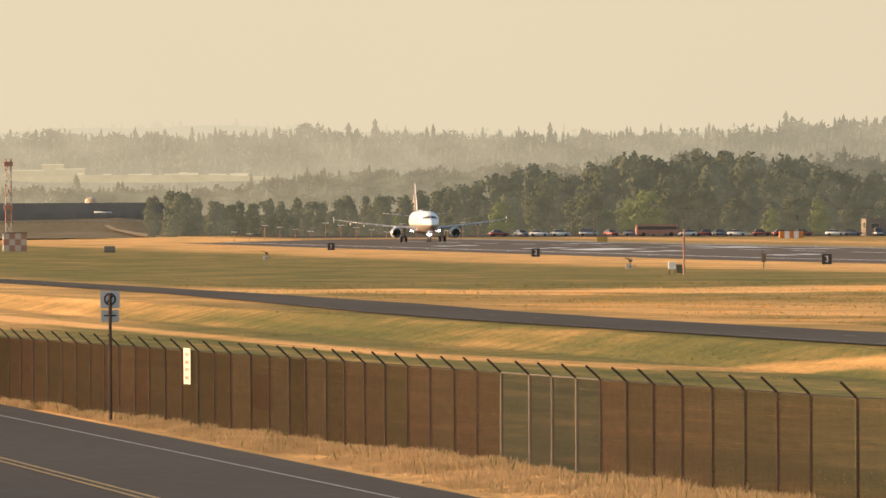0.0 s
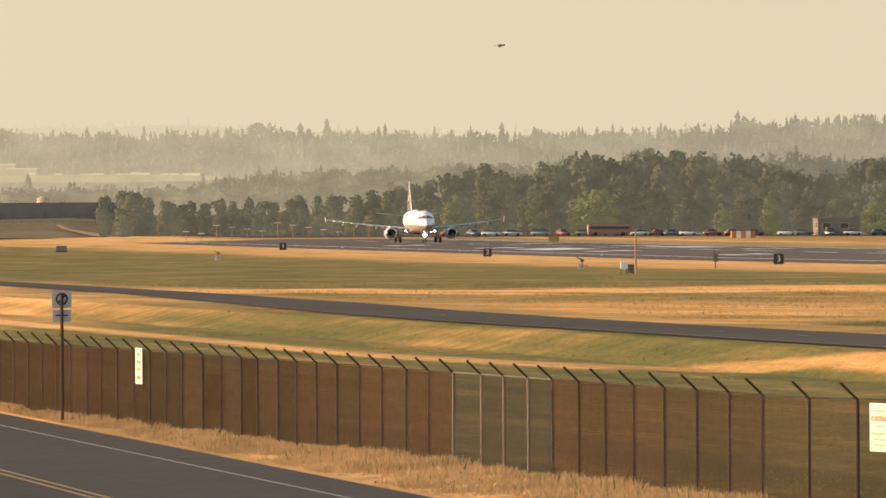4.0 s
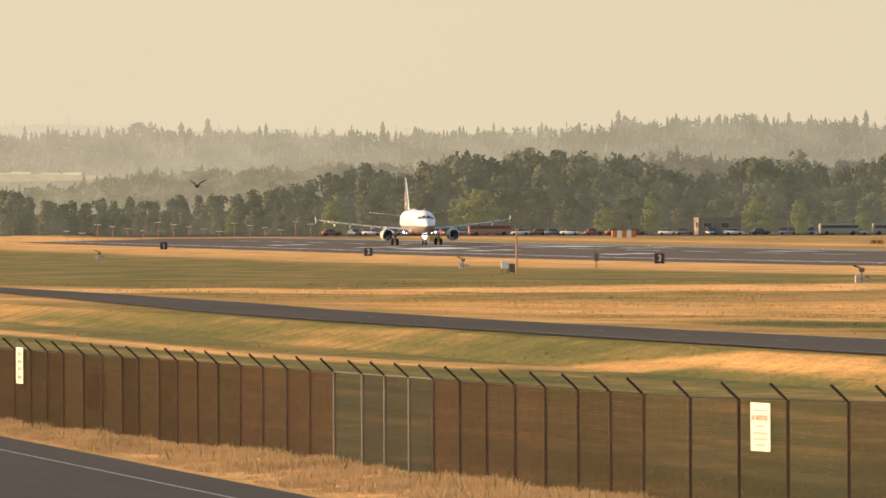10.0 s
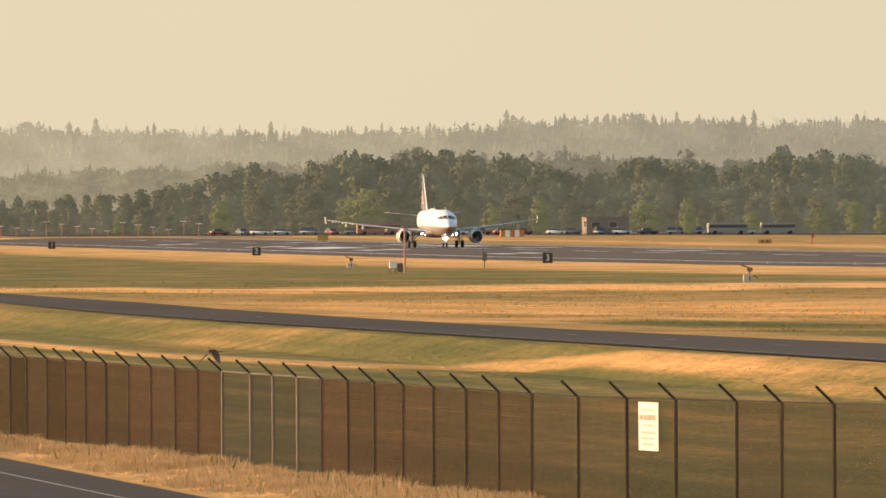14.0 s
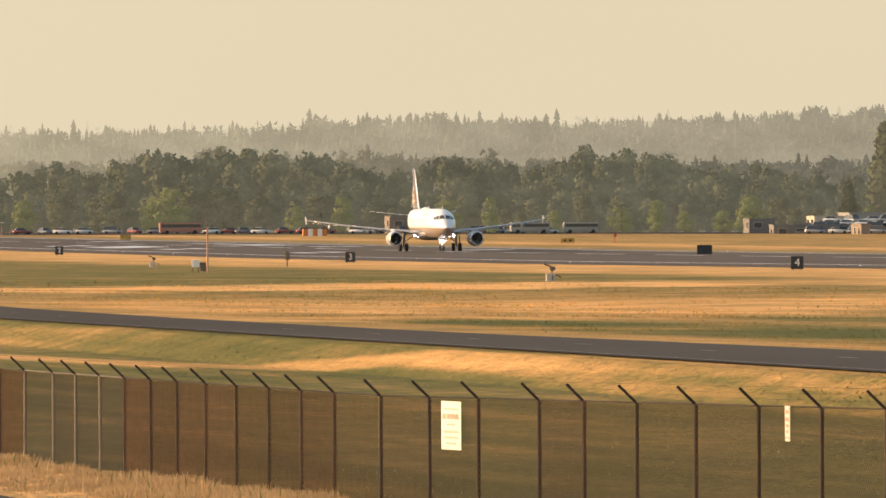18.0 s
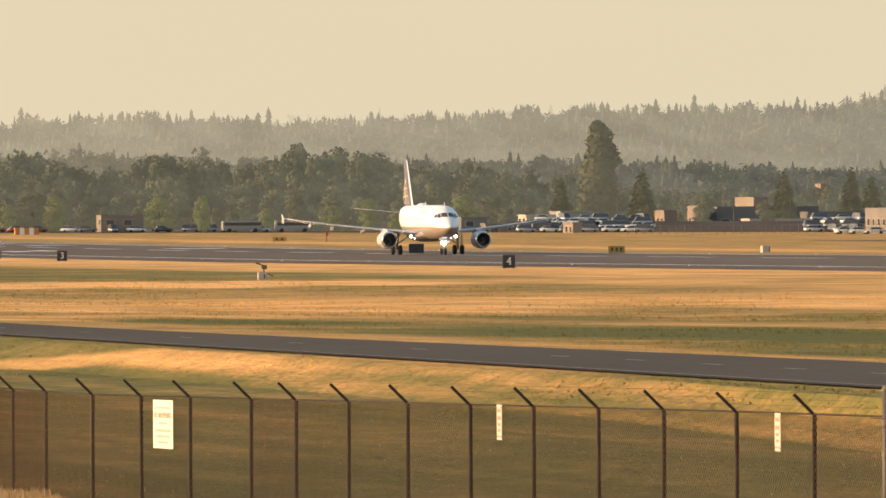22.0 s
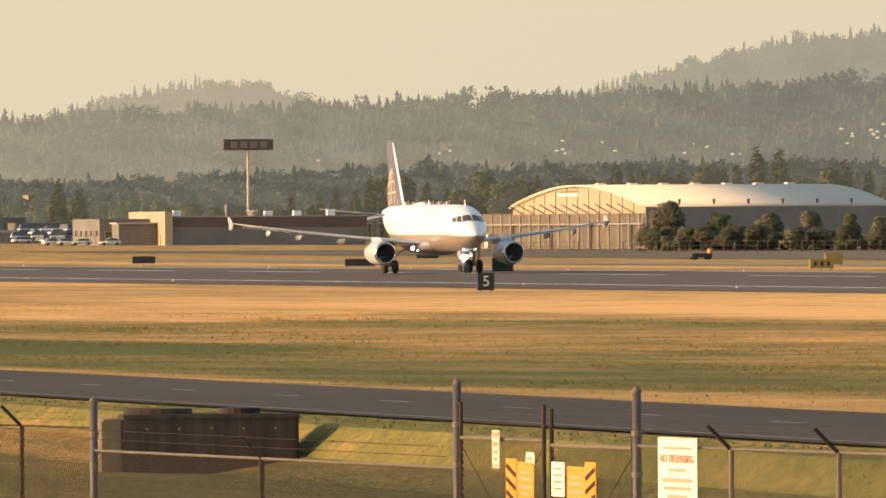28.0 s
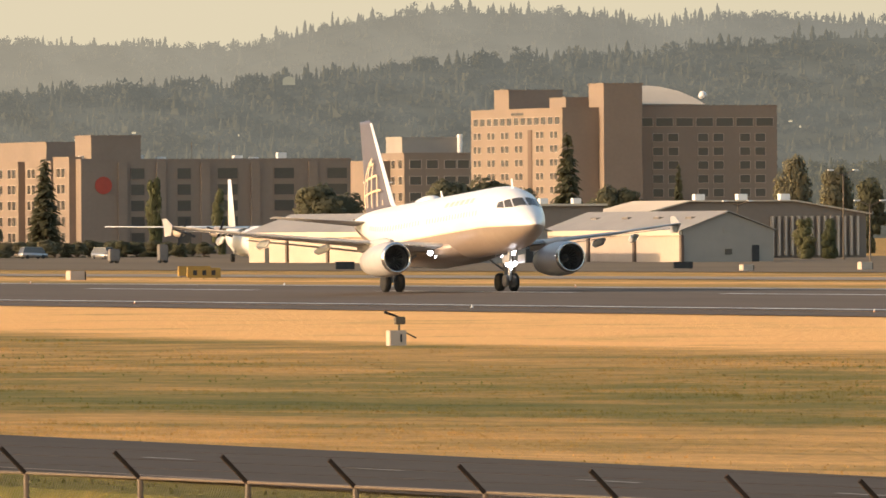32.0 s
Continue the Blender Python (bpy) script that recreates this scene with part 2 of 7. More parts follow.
M = dict(
    field=field_material(),
    tuft=field_material("field_tufts", 0.5),
    asphalt=mat("old_asphalt", (0.078, 0.064, 0.052), (0.105, 0.088, 0.072), 0.95, scale=0.05, stretch=(1, 0.2, 1), bump=0.2, fine=40, spec=0.05),
    runway=mat("runway_asphalt", (0.118, 0.092, 0.071), (0.16, 0.127, 0.098), 0.95, scale=0.08, stretch=(1, 0.08, 1), bump=0.1, fine=20, spec=0.08),
    shoulder=mat("shoulder_asphalt", (0.25, 0.20, 0.145), (0.33, 0.26, 0.19), 0.9, scale=0.06, stretch=(1, 0.1, 1), fine=20, spec=0.2),
    paint=mat("road_paint_white", (0.75, 0.74, 0.70), (0.5, 0.48, 0.44), 0.7, scale=0.7),
    worn=mat("worn_road_paint", (0.36, 0.33, 0.28), (0.20, 0.18, 0.15), 0.8, scale=0.9),
    yellow=mat("road_paint_yellow", (0.36, 0.23, 0.06), (0.26, 0.165, 0.05), 0.7, scale=0.7),
    rust=mat("rusty_galvanised_wire", (0.235, 0.135, 0.07), (0.165, 0.095, 0.05), 0.8, metal=0.0, scale=3, vary=0.15, spec=0.2),
    galv=mat("galvanised_steel", (0.165, 0.128, 0.09), (0.12, 0.093, 0.066), 0.7, metal=0.1, scale=4, vary=0.1),
    steel=mat("dull_zinc_steel", (0.10, 0.082, 0.068), (0.065, 0.053, 0.045), 0.6, metal=0.1, scale=4, vary=0.1),
    post=mat("weathered_steel_post", (0.058, 0.040, 0.030), (0.036, 0.026, 0.020), 0.8, scale=5, vary=0.2, spec=0.15),
    sign=mat("sign_white_enamel", (0.78, 0.73, 0.58), (0.70, 0.64, 0.50), 0.5, scale=2),
    sign_worn=mat("sign_worn_enamel", (0.66, 0.54, 0.43), (0.58, 0.46, 0.36), 0.5, scale=2),
    sign_ink=mat("sign_ink_faded", (0.46, 0.34, 0.23), (0.36, 0.26, 0.17), 0.6),
    red_ink=mat("sign_red_ink", (0.55, 0.24, 0.15), (0.46, 0.20, 0.12), 0.6),
    amber=mat("sign_amber", (0.74, 0.28, 0.02), (0.64, 0.235, 0.02), 0.5),
    black=mat("black_enamel", (0.015, 0.015, 0.018), (0.03, 0.03, 0.03), 0.5, scale=2),
    white=mat("white_enamel", (0.80, 0.78, 0.74), (0.70, 0.68, 0.64), 0.5, scale=2),
    taxi_yellow=mat("taxi_sign_yellow", (0.42, 0.26, 0.05), (0.30, 0.19, 0.05), 0.6),
    red=mat("red_paint", (0.42, 0.06, 0.035), (0.33, 0.05, 0.03), 0.5, scale=1),
    orange=mat("orange_paint", (0.55, 0.20, 0.05), (0.45, 0.16, 0.04), 0.6),
    cream=mat("cream_render", (0.53, 0.44, 0.355), (0.47, 0.39, 0.315), 0.85, scale=0.15, fine=12, spec=0.15),
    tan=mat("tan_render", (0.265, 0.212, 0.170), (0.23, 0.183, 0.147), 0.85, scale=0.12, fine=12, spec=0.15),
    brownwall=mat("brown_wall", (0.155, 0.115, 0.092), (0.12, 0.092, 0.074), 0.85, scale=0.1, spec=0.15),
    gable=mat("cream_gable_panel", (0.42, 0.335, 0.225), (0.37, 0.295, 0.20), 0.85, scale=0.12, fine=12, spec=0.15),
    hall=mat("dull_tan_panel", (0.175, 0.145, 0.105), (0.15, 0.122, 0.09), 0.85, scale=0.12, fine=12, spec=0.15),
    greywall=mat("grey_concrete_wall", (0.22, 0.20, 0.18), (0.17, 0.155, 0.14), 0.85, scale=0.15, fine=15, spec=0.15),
    roofgrey=mat("grey_metal_roof", (0.34, 0.31, 0.27), (0.28, 0.26, 0.23), 0.6, scale=0.1, spec=0.3),
    roofwhite=mat("pale_membrane_roof", (0.68, 0.565, 0.42), (0.62, 0.515, 0.385), 0.7, scale=0.1, spec=0.2),
    glass=mat("dark_window_glass", (0.07, 0.066, 0.06), (0.09, 0.085, 0.078), 0.15, scale=0.5, spec=0.6),
    concrete=mat("stained_concrete", (0.095, 0.07, 0.056), (0.038, 0.029, 0.025), 0.9, scale=1.3, stretch=(1, 1, 0.14), fine=5, bump=0.4, spec=0.1),
    concrete_pale=mat("pale_concrete", (0.24, 0.175, 0.11), (0.15, 0.11, 0.075), 0.9, scale=0.7, fine=6, bump=0.3, spec=0.1),
    rubber=mat("tyre_rubber", (0.02, 0.02, 0.02), (0.03, 0.03, 0.03), 0.8, scale=3),
    chrome=mat("polished_metal", (0.72, 0.70, 0.66), (0.6, 0.58, 0.55), 0.25, metal=1.0, scale=2),
    gearsteel=mat("gear_steel", (0.42, 0.41, 0.40), (0.33, 0.32, 0.31), 0.45, metal=0.4, scale=3),
    skin=mat("aircraft_white_paint", (0.80, 0.79, 0.77), (0.74, 0.73, 0.71), 0.28, scale=0.6, spec=0.5, fine=10),
    belly=mat("aircraft_grey_paint", (0.35, 0.275, 0.215), (0.30, 0.235, 0.185), 0.35, scale=0.6, fine=10),
    navy=mat("aircraft_blue_paint", (0.125, 0.12, 0.155), (0.10, 0.095, 0.125), 0.35, scale=0.6),
    gold=mat("aircraft_gold_paint", (0.85, 0.66, 0.44), (0.78, 0.6, 0.4), 0.4, scale=0.6),
    wingskin=mat("wing_grey_paint", (0.42, 0.41, 0.40), (0.36, 0.35, 0.34), 0.4, scale=0.5, fine=8),
    nacelle=mat("nacelle_paint", (0.50, 0.48, 0.47), (0.42, 0.41, 0.40), 0.35, scale=0.6),
    fan=mat("fan_titanium", (0.26, 0.25, 0.24), (0.17, 0.165, 0.16), 0.5, metal=0.6),
    lamp=glow("landing_light", (1.0, 0.96, 1.0), 14.0),
    bark=mat("bark", (0.10, 0.075, 0.05), (0.06, 0.045, 0.03), 0.9, scale=2),
    leaf_pale=mat("pale_leaf_foliage", (0.21, 0.21, 0.11), (0.175, 0.175, 0.09), 0.8, scale=0.35, vary=0.2, leaf=0.5, spec=0.1),
    leaf_dark=mat("dark_leaf_foliage", (0.20, 0.19, 0.12), (0.16, 0.155, 0.10), 0.8, scale=0.35, vary=0.25, leaf=0.55, spec=0.1),
    needle=mat("conifer_foliage", (0.16, 0.16, 0.10), (0.125, 0.125, 0.08), 0.85, scale=0.4, vary=0.2, leaf=0.6, spec=0.1),
    bank=mat("brown_bank_grass", (0.26, 0.20, 0.115), (0.18, 0.14, 0.085), 0.95, scale=0.06, fine=8, spec=0.05, bump=0.3),
    dirt=mat("pale_dirt", (0.42, 0.31, 0.19), (0.34, 0.25, 0.155), 0.95, scale=0.2, fine=10, spec=0.05),
    apron=mat("dull_apron", (0.21, 0.16, 0.105), (0.16, 0.125, 0.085), 0.95, scale=0.03, stretch=(1, 0.3, 1), fine=12, spec=0.05),
    # red dulled in its base colour, as if seen through haze
    hazed_red=mat("hazed_red_paint", (0.40, 0.20, 0.145), (0.34, 0.17, 0.12), 0.7, scale=1),
    straw=mat("dry_grass_blades", (0.56, 0.385, 0.205), (0.34, 0.235, 0.12), 0.9, scale=0.35, leaf=0.35, spec=0.05),
    weed=mat("green_weeds", (0.17, 0.165, 0.05), (0.13, 0.13, 0.04), 0.9, scale=0.8, leaf=0.5, spec=0.05),
    feather=mat("brown_feathers", (0.12, 0.065, 0.03), (0.08, 0.045, 0.02), 0.8, scale=8),
    # backdrops: haze is put into each glow, paler with distance
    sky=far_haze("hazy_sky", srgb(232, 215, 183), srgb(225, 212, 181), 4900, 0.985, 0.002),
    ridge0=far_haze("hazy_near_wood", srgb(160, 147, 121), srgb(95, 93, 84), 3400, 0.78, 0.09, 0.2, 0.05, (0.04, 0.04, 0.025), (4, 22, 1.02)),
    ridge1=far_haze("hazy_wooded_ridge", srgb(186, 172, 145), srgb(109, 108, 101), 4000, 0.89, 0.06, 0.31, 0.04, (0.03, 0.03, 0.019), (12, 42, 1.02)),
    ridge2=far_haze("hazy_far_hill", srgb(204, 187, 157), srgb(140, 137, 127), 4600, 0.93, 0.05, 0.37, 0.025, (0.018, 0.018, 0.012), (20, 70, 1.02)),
    # tree materials: airlight put in as emission, plus a sunlit diffuse share
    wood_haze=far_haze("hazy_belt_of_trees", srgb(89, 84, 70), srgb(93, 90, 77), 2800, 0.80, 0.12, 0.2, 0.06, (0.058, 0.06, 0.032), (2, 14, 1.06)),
    tree_haze_dark=far_haze("hazy_dark_trees", srgb(77, 73, 60), srgb(72, 69, 56), 2500, 0.84, 0.2, 0.2, 0.06, (0.06, 0.062, 0.034)),
    tree_haze_pale=far_haze("hazy_light_green_trees", srgb(94, 91, 68), srgb(86, 84, 62), 2800, 0.84, 0.2, 0.2, 0.06, (0.085, 0.09, 0.036)),
    # roofs, dome and dry field: haze as a pale emission
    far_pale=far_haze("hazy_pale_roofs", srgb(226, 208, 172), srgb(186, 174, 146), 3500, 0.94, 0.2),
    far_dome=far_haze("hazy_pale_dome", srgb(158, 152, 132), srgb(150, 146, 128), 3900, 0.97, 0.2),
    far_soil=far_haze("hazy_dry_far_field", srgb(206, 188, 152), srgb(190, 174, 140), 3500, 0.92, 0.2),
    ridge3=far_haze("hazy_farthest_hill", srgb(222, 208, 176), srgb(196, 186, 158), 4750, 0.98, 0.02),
)


# ---- builders ----
def ground(x, y):
    """Height of the land: levee, road, fence line, service road, crowned runway, rising a little to the far end."""
    z = np.interp(x, [-60, 0.5, 3, 8, 9, 30, 33, 36, 48, 60, 63, 64, 76, 80, 110, 150, 205, 213, 222, 244, 272, 300, 500],
                  [2, 2, 1.0, -2.25, -2.35, -2.35, -2.25, -2.2, -2.0, -1.6, -.75, -.7, -.7, -.8, -1.0, -.85, -.65, -.6, -.45, 0, 0, -.1, -.2])
    z = z - np.interp(x, [54, 60, 62.2, 63.2], [0, 0.35, 0.6, 0]) * np.interp(y, [285, 325], [1, 0])
    rise = np.interp(y, [1350, 1600, 2190, 2450, 2750, 3200, 4000, 5000], [0, .3, 1.75, 2.4, 3.2, 3.5, 5, 8])
    return float(z + np.interp(x, [320, 600], [1, .6]) * rise)


def at(bearing, dist):
    """Plan position at a bearing in degrees from the runway's direction, and a distance, from the viewpoint."""
    a = radians(bearing)
    return dist * math.sin(a), dist * math.cos(a)


def mesh(name, verts, faces, material=None, smooth=False):
    me = bpy.data.meshes.new(name)
    me.from_pydata(verts, [], faces)
    if material:
        me.materials.append(material)
    if smooth:
        me.polygons.foreach_set("use_smooth", [True] * len(me.polygons))
    me.update()
    return me


def part(name, bm, material, parent=None, label="", smooth=False):
    """Links a bmesh, or a ready mesh, as one object under a thing or a part."""
    if isinstance(bm, bmesh.types.BMesh):
        me = bpy.data.meshes.new(name)
        bm.to_mesh(me)
        bm.free()
        me.materials.append(material)
        if smooth:
            me.polygons.foreach_set("use_smooth", [True] * len(me.polygons))
    else:
        me = bm
    ob = new(name, me)
    ob.parent = parent
    if label:
        ob["label"] = label
    return ob


def thing(name, x, y, z, label, category, group="", rz=0.0, kind=""):
    ob = new(name)
    ob.empty_display_size = 0.2
    ob.matrix_basis = pose(x, y, z, 0, 0, rz)
    return tagged(ob, label, category, group, kind)


def box(bm, x, y, z, sx, sy, sz, m=None, bevel=0.0):
    """A box with its base's middle at x, y, z."""
    g = bmesh.ops.create_cube(bm, size=1, matrix=Matrix.Translation((x, y, z + sz / 2)) @ Matrix.Diagonal((sx, sy, sz, 1)))
    if bevel:
        es = list({e for v in g["verts"] for e in v.link_edges})
        g2 = bmesh.ops.bevel(bm, geom=es, offset=bevel, segments=2, affect="EDGES")
        if m is not None:
            bmesh.ops.transform(bm, matrix=m, verts=list({v for f in g2["faces"] for v in f.verts}))
    elif m is not None:
        bmesh.ops.transform(bm, matrix=m, verts=g["verts"])
    return bm


def B(x, y, z, sx, sy, sz, bevel=0.0):
    return box(bmesh.new(), x, y, z, sx, sy, sz, None, bevel)


def tube(bm, p, q, r0, r1=None, n=10):
    """A capped round bar from p to q."""
    p, q = Vector(p), Vector(q)
    r1 = r0 if r1 is None else r1
    turn = (q - p).to_track_quat("Z", "Y").to_matrix().to_4x4()
    bmesh.ops.create_cone(bm, cap_ends=True, segments=n, radius1=r0, radius2=r1, depth=(q - p).length, matrix=Matrix.Translation((p + q) / 2) @ turn)
    return bm


def Tb(p, q, r0, r1=None, n=10):
    return tube(bmesh.new(), p, q, r0, r1, n)


def loft(bm, rings, caps=True, closed=True):
    """Skin through rings of equal point counts."""
    vs = [[bm.verts.new(p) for p in ring] for ring in rings]
    k = len(rings[0])
    for a, b in zip(vs, vs[1:]):
        for i in range(k if closed else k - 1):
            j = (i + 1) % k
            bm.faces.new((a[i], a[j], b[j], b[i]))
    if caps:
        bm.faces.new(vs[0][::-1]), bm.faces.new(vs[-1])
    return bm


def wordmesh(text, size):
    """Lettering as a flat mesh in the xz plane, centred, facing -y."""
    cu = bpy.data.curves.new("letters", "FONT")
    cu.body, cu.size, cu.align_x, cu.align_y, cu.extrude = text, size, "CENTER", "CENTER", 0.008
    ob = new("letters", cu)
    bpy.context.view_layer.update()
    me = bpy.data.meshes.new_from_object(ob.evaluated_get(bpy.context.evaluated_depsgraph_get()))
    bpy.data.objects.remove(ob)
    me.transform(Matrix.Rotation(radians(90), 4, "X"))
    return me


def lettering(text, size, material, parent, x, y, z, rz=0, label=""):
    me = wordmesh(text, size)
    me.materials.clear()
    me.materials.append(material)
    ob = part("lettering", me, material, parent, label)
    ob.matrix_basis = pose(x, y, z, 0, 0, rz)
    return ob


# ---- land ----
YS = sorted(set([-400, -200, 0, 60, 120] + list(range(160, 460, 20)) + list(range(460, 1300, 35)) + [1350, 1475, 1600, 1750, 1900, 2050, 2190, 2320, 2450, 2600, 2750, 2950, 3200, 3600, 4000, 4500, 4950]))


def bend(y):
    """How far the service road has swung towards the runway."""
    return float(np.interp(y, [560, 640, 700, 850, 1050, 1400], [0, 1.5, 4, 9, 12, 16]))


def road_shift(x, y):
    """The service road swings out and narrows towards the far end."""
    return bend(y) - float(np.interp(y, [360, 480], [0, 3.3])) * (x - 64) / 11.5


def strip(name, xs, ys, lift, material, label, kind="structure", shift=None):
    vs, fs = [], []
    for y in ys:
        for x in xs:
            x += shift(x, y) if shift else 0.0
            vs.append((x, y, ground(x, y) + lift))
    k = len(xs)
    for j in range(len(ys) - 1):
        for i in range(k - 1):
            a = j * k + i
            fs.append((a, a + 1, a + k + 1, a + k))
    ob = new(name, mesh(name, vs, fs, material))
    return tagged(ob, label, name.replace("_", " "), kind=kind)


def land():
    xs = [-900, -300, -60, -5, 0.5, 3, 5.5, 8, 9, 15, 22, 30, 33, 36, 42, 48, 54, 58, 60, 61, 62.2, 63, 64, 70, 76, 80, 95, 110, 130, 150, 178, 205, 213, 222, 233, 244, 258, 272, 286, 300, 320, 400, 500, 600, 800, 1100, 1500, 2200, 3200, 4800]
    strip("ground", xs, YS, 0, M["field"], "dry straw and green grass airfield land")
    cut = lambda a, b: [a] + [y for y in YS if a < y < b] + [b]
    strip("road", [9.5, 15, 22, 29.5], cut(-400, 900), 0.03, M["asphalt"], "dark worn asphalt public road")
    strip("service_road", [64, 70, 75.5], cut(-400, 1500), 0.05, M["asphalt"], "dark asphalt airfield service road", shift=road_shift)
    strip("runway", [220, 222, 233, 244, 258, 268], cut(-400, 2440), 0.05, M["runway"], "long dark grooved asphalt runway")
    strip("runway_shoulder", [213, 220], cut(-400, 2440), 0.04, M["runway"], "dark asphalt runway shoulder")
    strip("far_shoulder", [268, 272, 276], cut(-400, 2440), 0.04, M["shoulder"], "paler asphalt runway shoulder")
    strip("taxiway", [330, 352], cut(-400, 1500), 0.05, M["shoulder"], "grey asphalt taxiway beyond the runway")
    strip("apron", [395, 500, 640], cut(600, 1900), 0.05, M["apron"], "dull worn apron and grass before the hangars")
    strip("car_park", [250, 320, 500, 600, 760], cut(2560, 2740), 0.05, M["asphalt"], "dark asphalt car park")
    strip("edge_line", [27.5, 27.63], cut(-200, 900), 0.05, M["worn"], "white road edge line")
    strip("centre_line", [21.9, 22.05], cut(-200, 900), 0.05, M["yellow"], "yellow road centre line")
    strip("centre_line", [22.25, 22.4], cut(-200, 900), 0.05, M["yellow"], "yellow road centre line")
    strip("side_stripe", [221.5, 222.4], cut(-400, 2440), 0.08, M["paint"], "white runway side stripe")
    strip("side_stripe", [266, 266.9], cut(-400, 2440), 0.08, M["paint"], "white runway side stripe")
    strip("edge_line", [64.4, 64.55], cut(100, 700), 0.08, M["shoulder"], "faded white service road edge line", shift=road_shift)
    y = 150
    while y < 620:
        if y < 380 or int(y * 7) % 3 == 0:
            strip("lane_dash", [69.6, 69.75], [y, y + 3.0], 0.08, M["worn"], "worn white lane dash", shift=road_shift)
        y += 12.2
    y = 420
    while y < 2300:
        strip("runway_dash", [243.5, 244.4], [y, y + 36], 0.08, M["paint"], "white runway centreline dash")
        y += 61
    for y0 in (1640, 1790, 1940, 2080):
        for x0 in (229, 233, 253, 257):
            strip("touchdown_bar", [x0, x0 + 2.6], [y0, y0 + 24], 0.08, M["paint"], "white touchdown zone bar")
    for x0 in (229, 251):
        strip("aiming_bar", [x0, x0 + 9], [1860, 1910], 0.08, M["paint"], "broad white aiming point marking")


land()


def crest(points, reach, b):
    return np.interp(b, [p[0] for p in points], [p[1] for p in points])


def far_crowns(seed, fine):
    """Unit-height far trees: six round or leaning broadleaf crowns of leaf clumps and four conifers of ragged drooping tiers."""
    gen = np.random.default_rng(seed)
    kinds = []
    for k in range(10):
        if k < 6:
            n, wide = (150 if fine else 54), gen.uniform(0.22, 0.34)
            lobes = np.column_stack((gen.normal(0, wide * 0.5, 9), gen.normal(0, wide * 0.5, 9), np.concatenate(([0.82], gen.uniform(0.2, 0.8, 8)))))
            size = gen.uniform(0.12, 0.19, 9)
            pick = gen.integers(0, 9, n)
            way = gen.normal(size=(n, 3))
            way /= np.linalg.norm(way, axis=1)[:, None]
            mid = lobes[pick] + way * size[pick][:, None] * np.array((1, 1, 0.9))
            tri = mid[:, None, :] + gen.normal(0, 0.07 if fine else 0.125, (n, 3, 3))
        else:
            tiers, spokes = (11, 8) if fine else (6, 7)
            low = np.linspace(0, 0.9, tiers)
            rad = (0.15 + 0.03 * (k - 6)) * (1 - low) ** 0.8 + 0.012
            a = np.arange(spokes) * 2 * math.pi / spokes + gen.uniform(-0.4, 0.4, (tiers, spokes))
            r = rad[:, None] * gen.uniform(0.55, 1.3, (tiers, spokes))
            rim = np.stack((r * np.cos(a), r * np.sin(a), low[:, None] + gen.uniform(-0.04, 0.04, (tiers, spokes))), -1)
            tip = np.zeros((tiers, 1, 3))
            tip[:, 0, 2] = np.minimum(low + (0.22 if fine else 0.32), 1.04)
            tri = np.stack((rim, np.roll(rim, -1, 1), np.broadcast_to(tip, rim.shape)), 2).reshape(-1, 3, 3)
        kinds.append(tri)
    return kinds


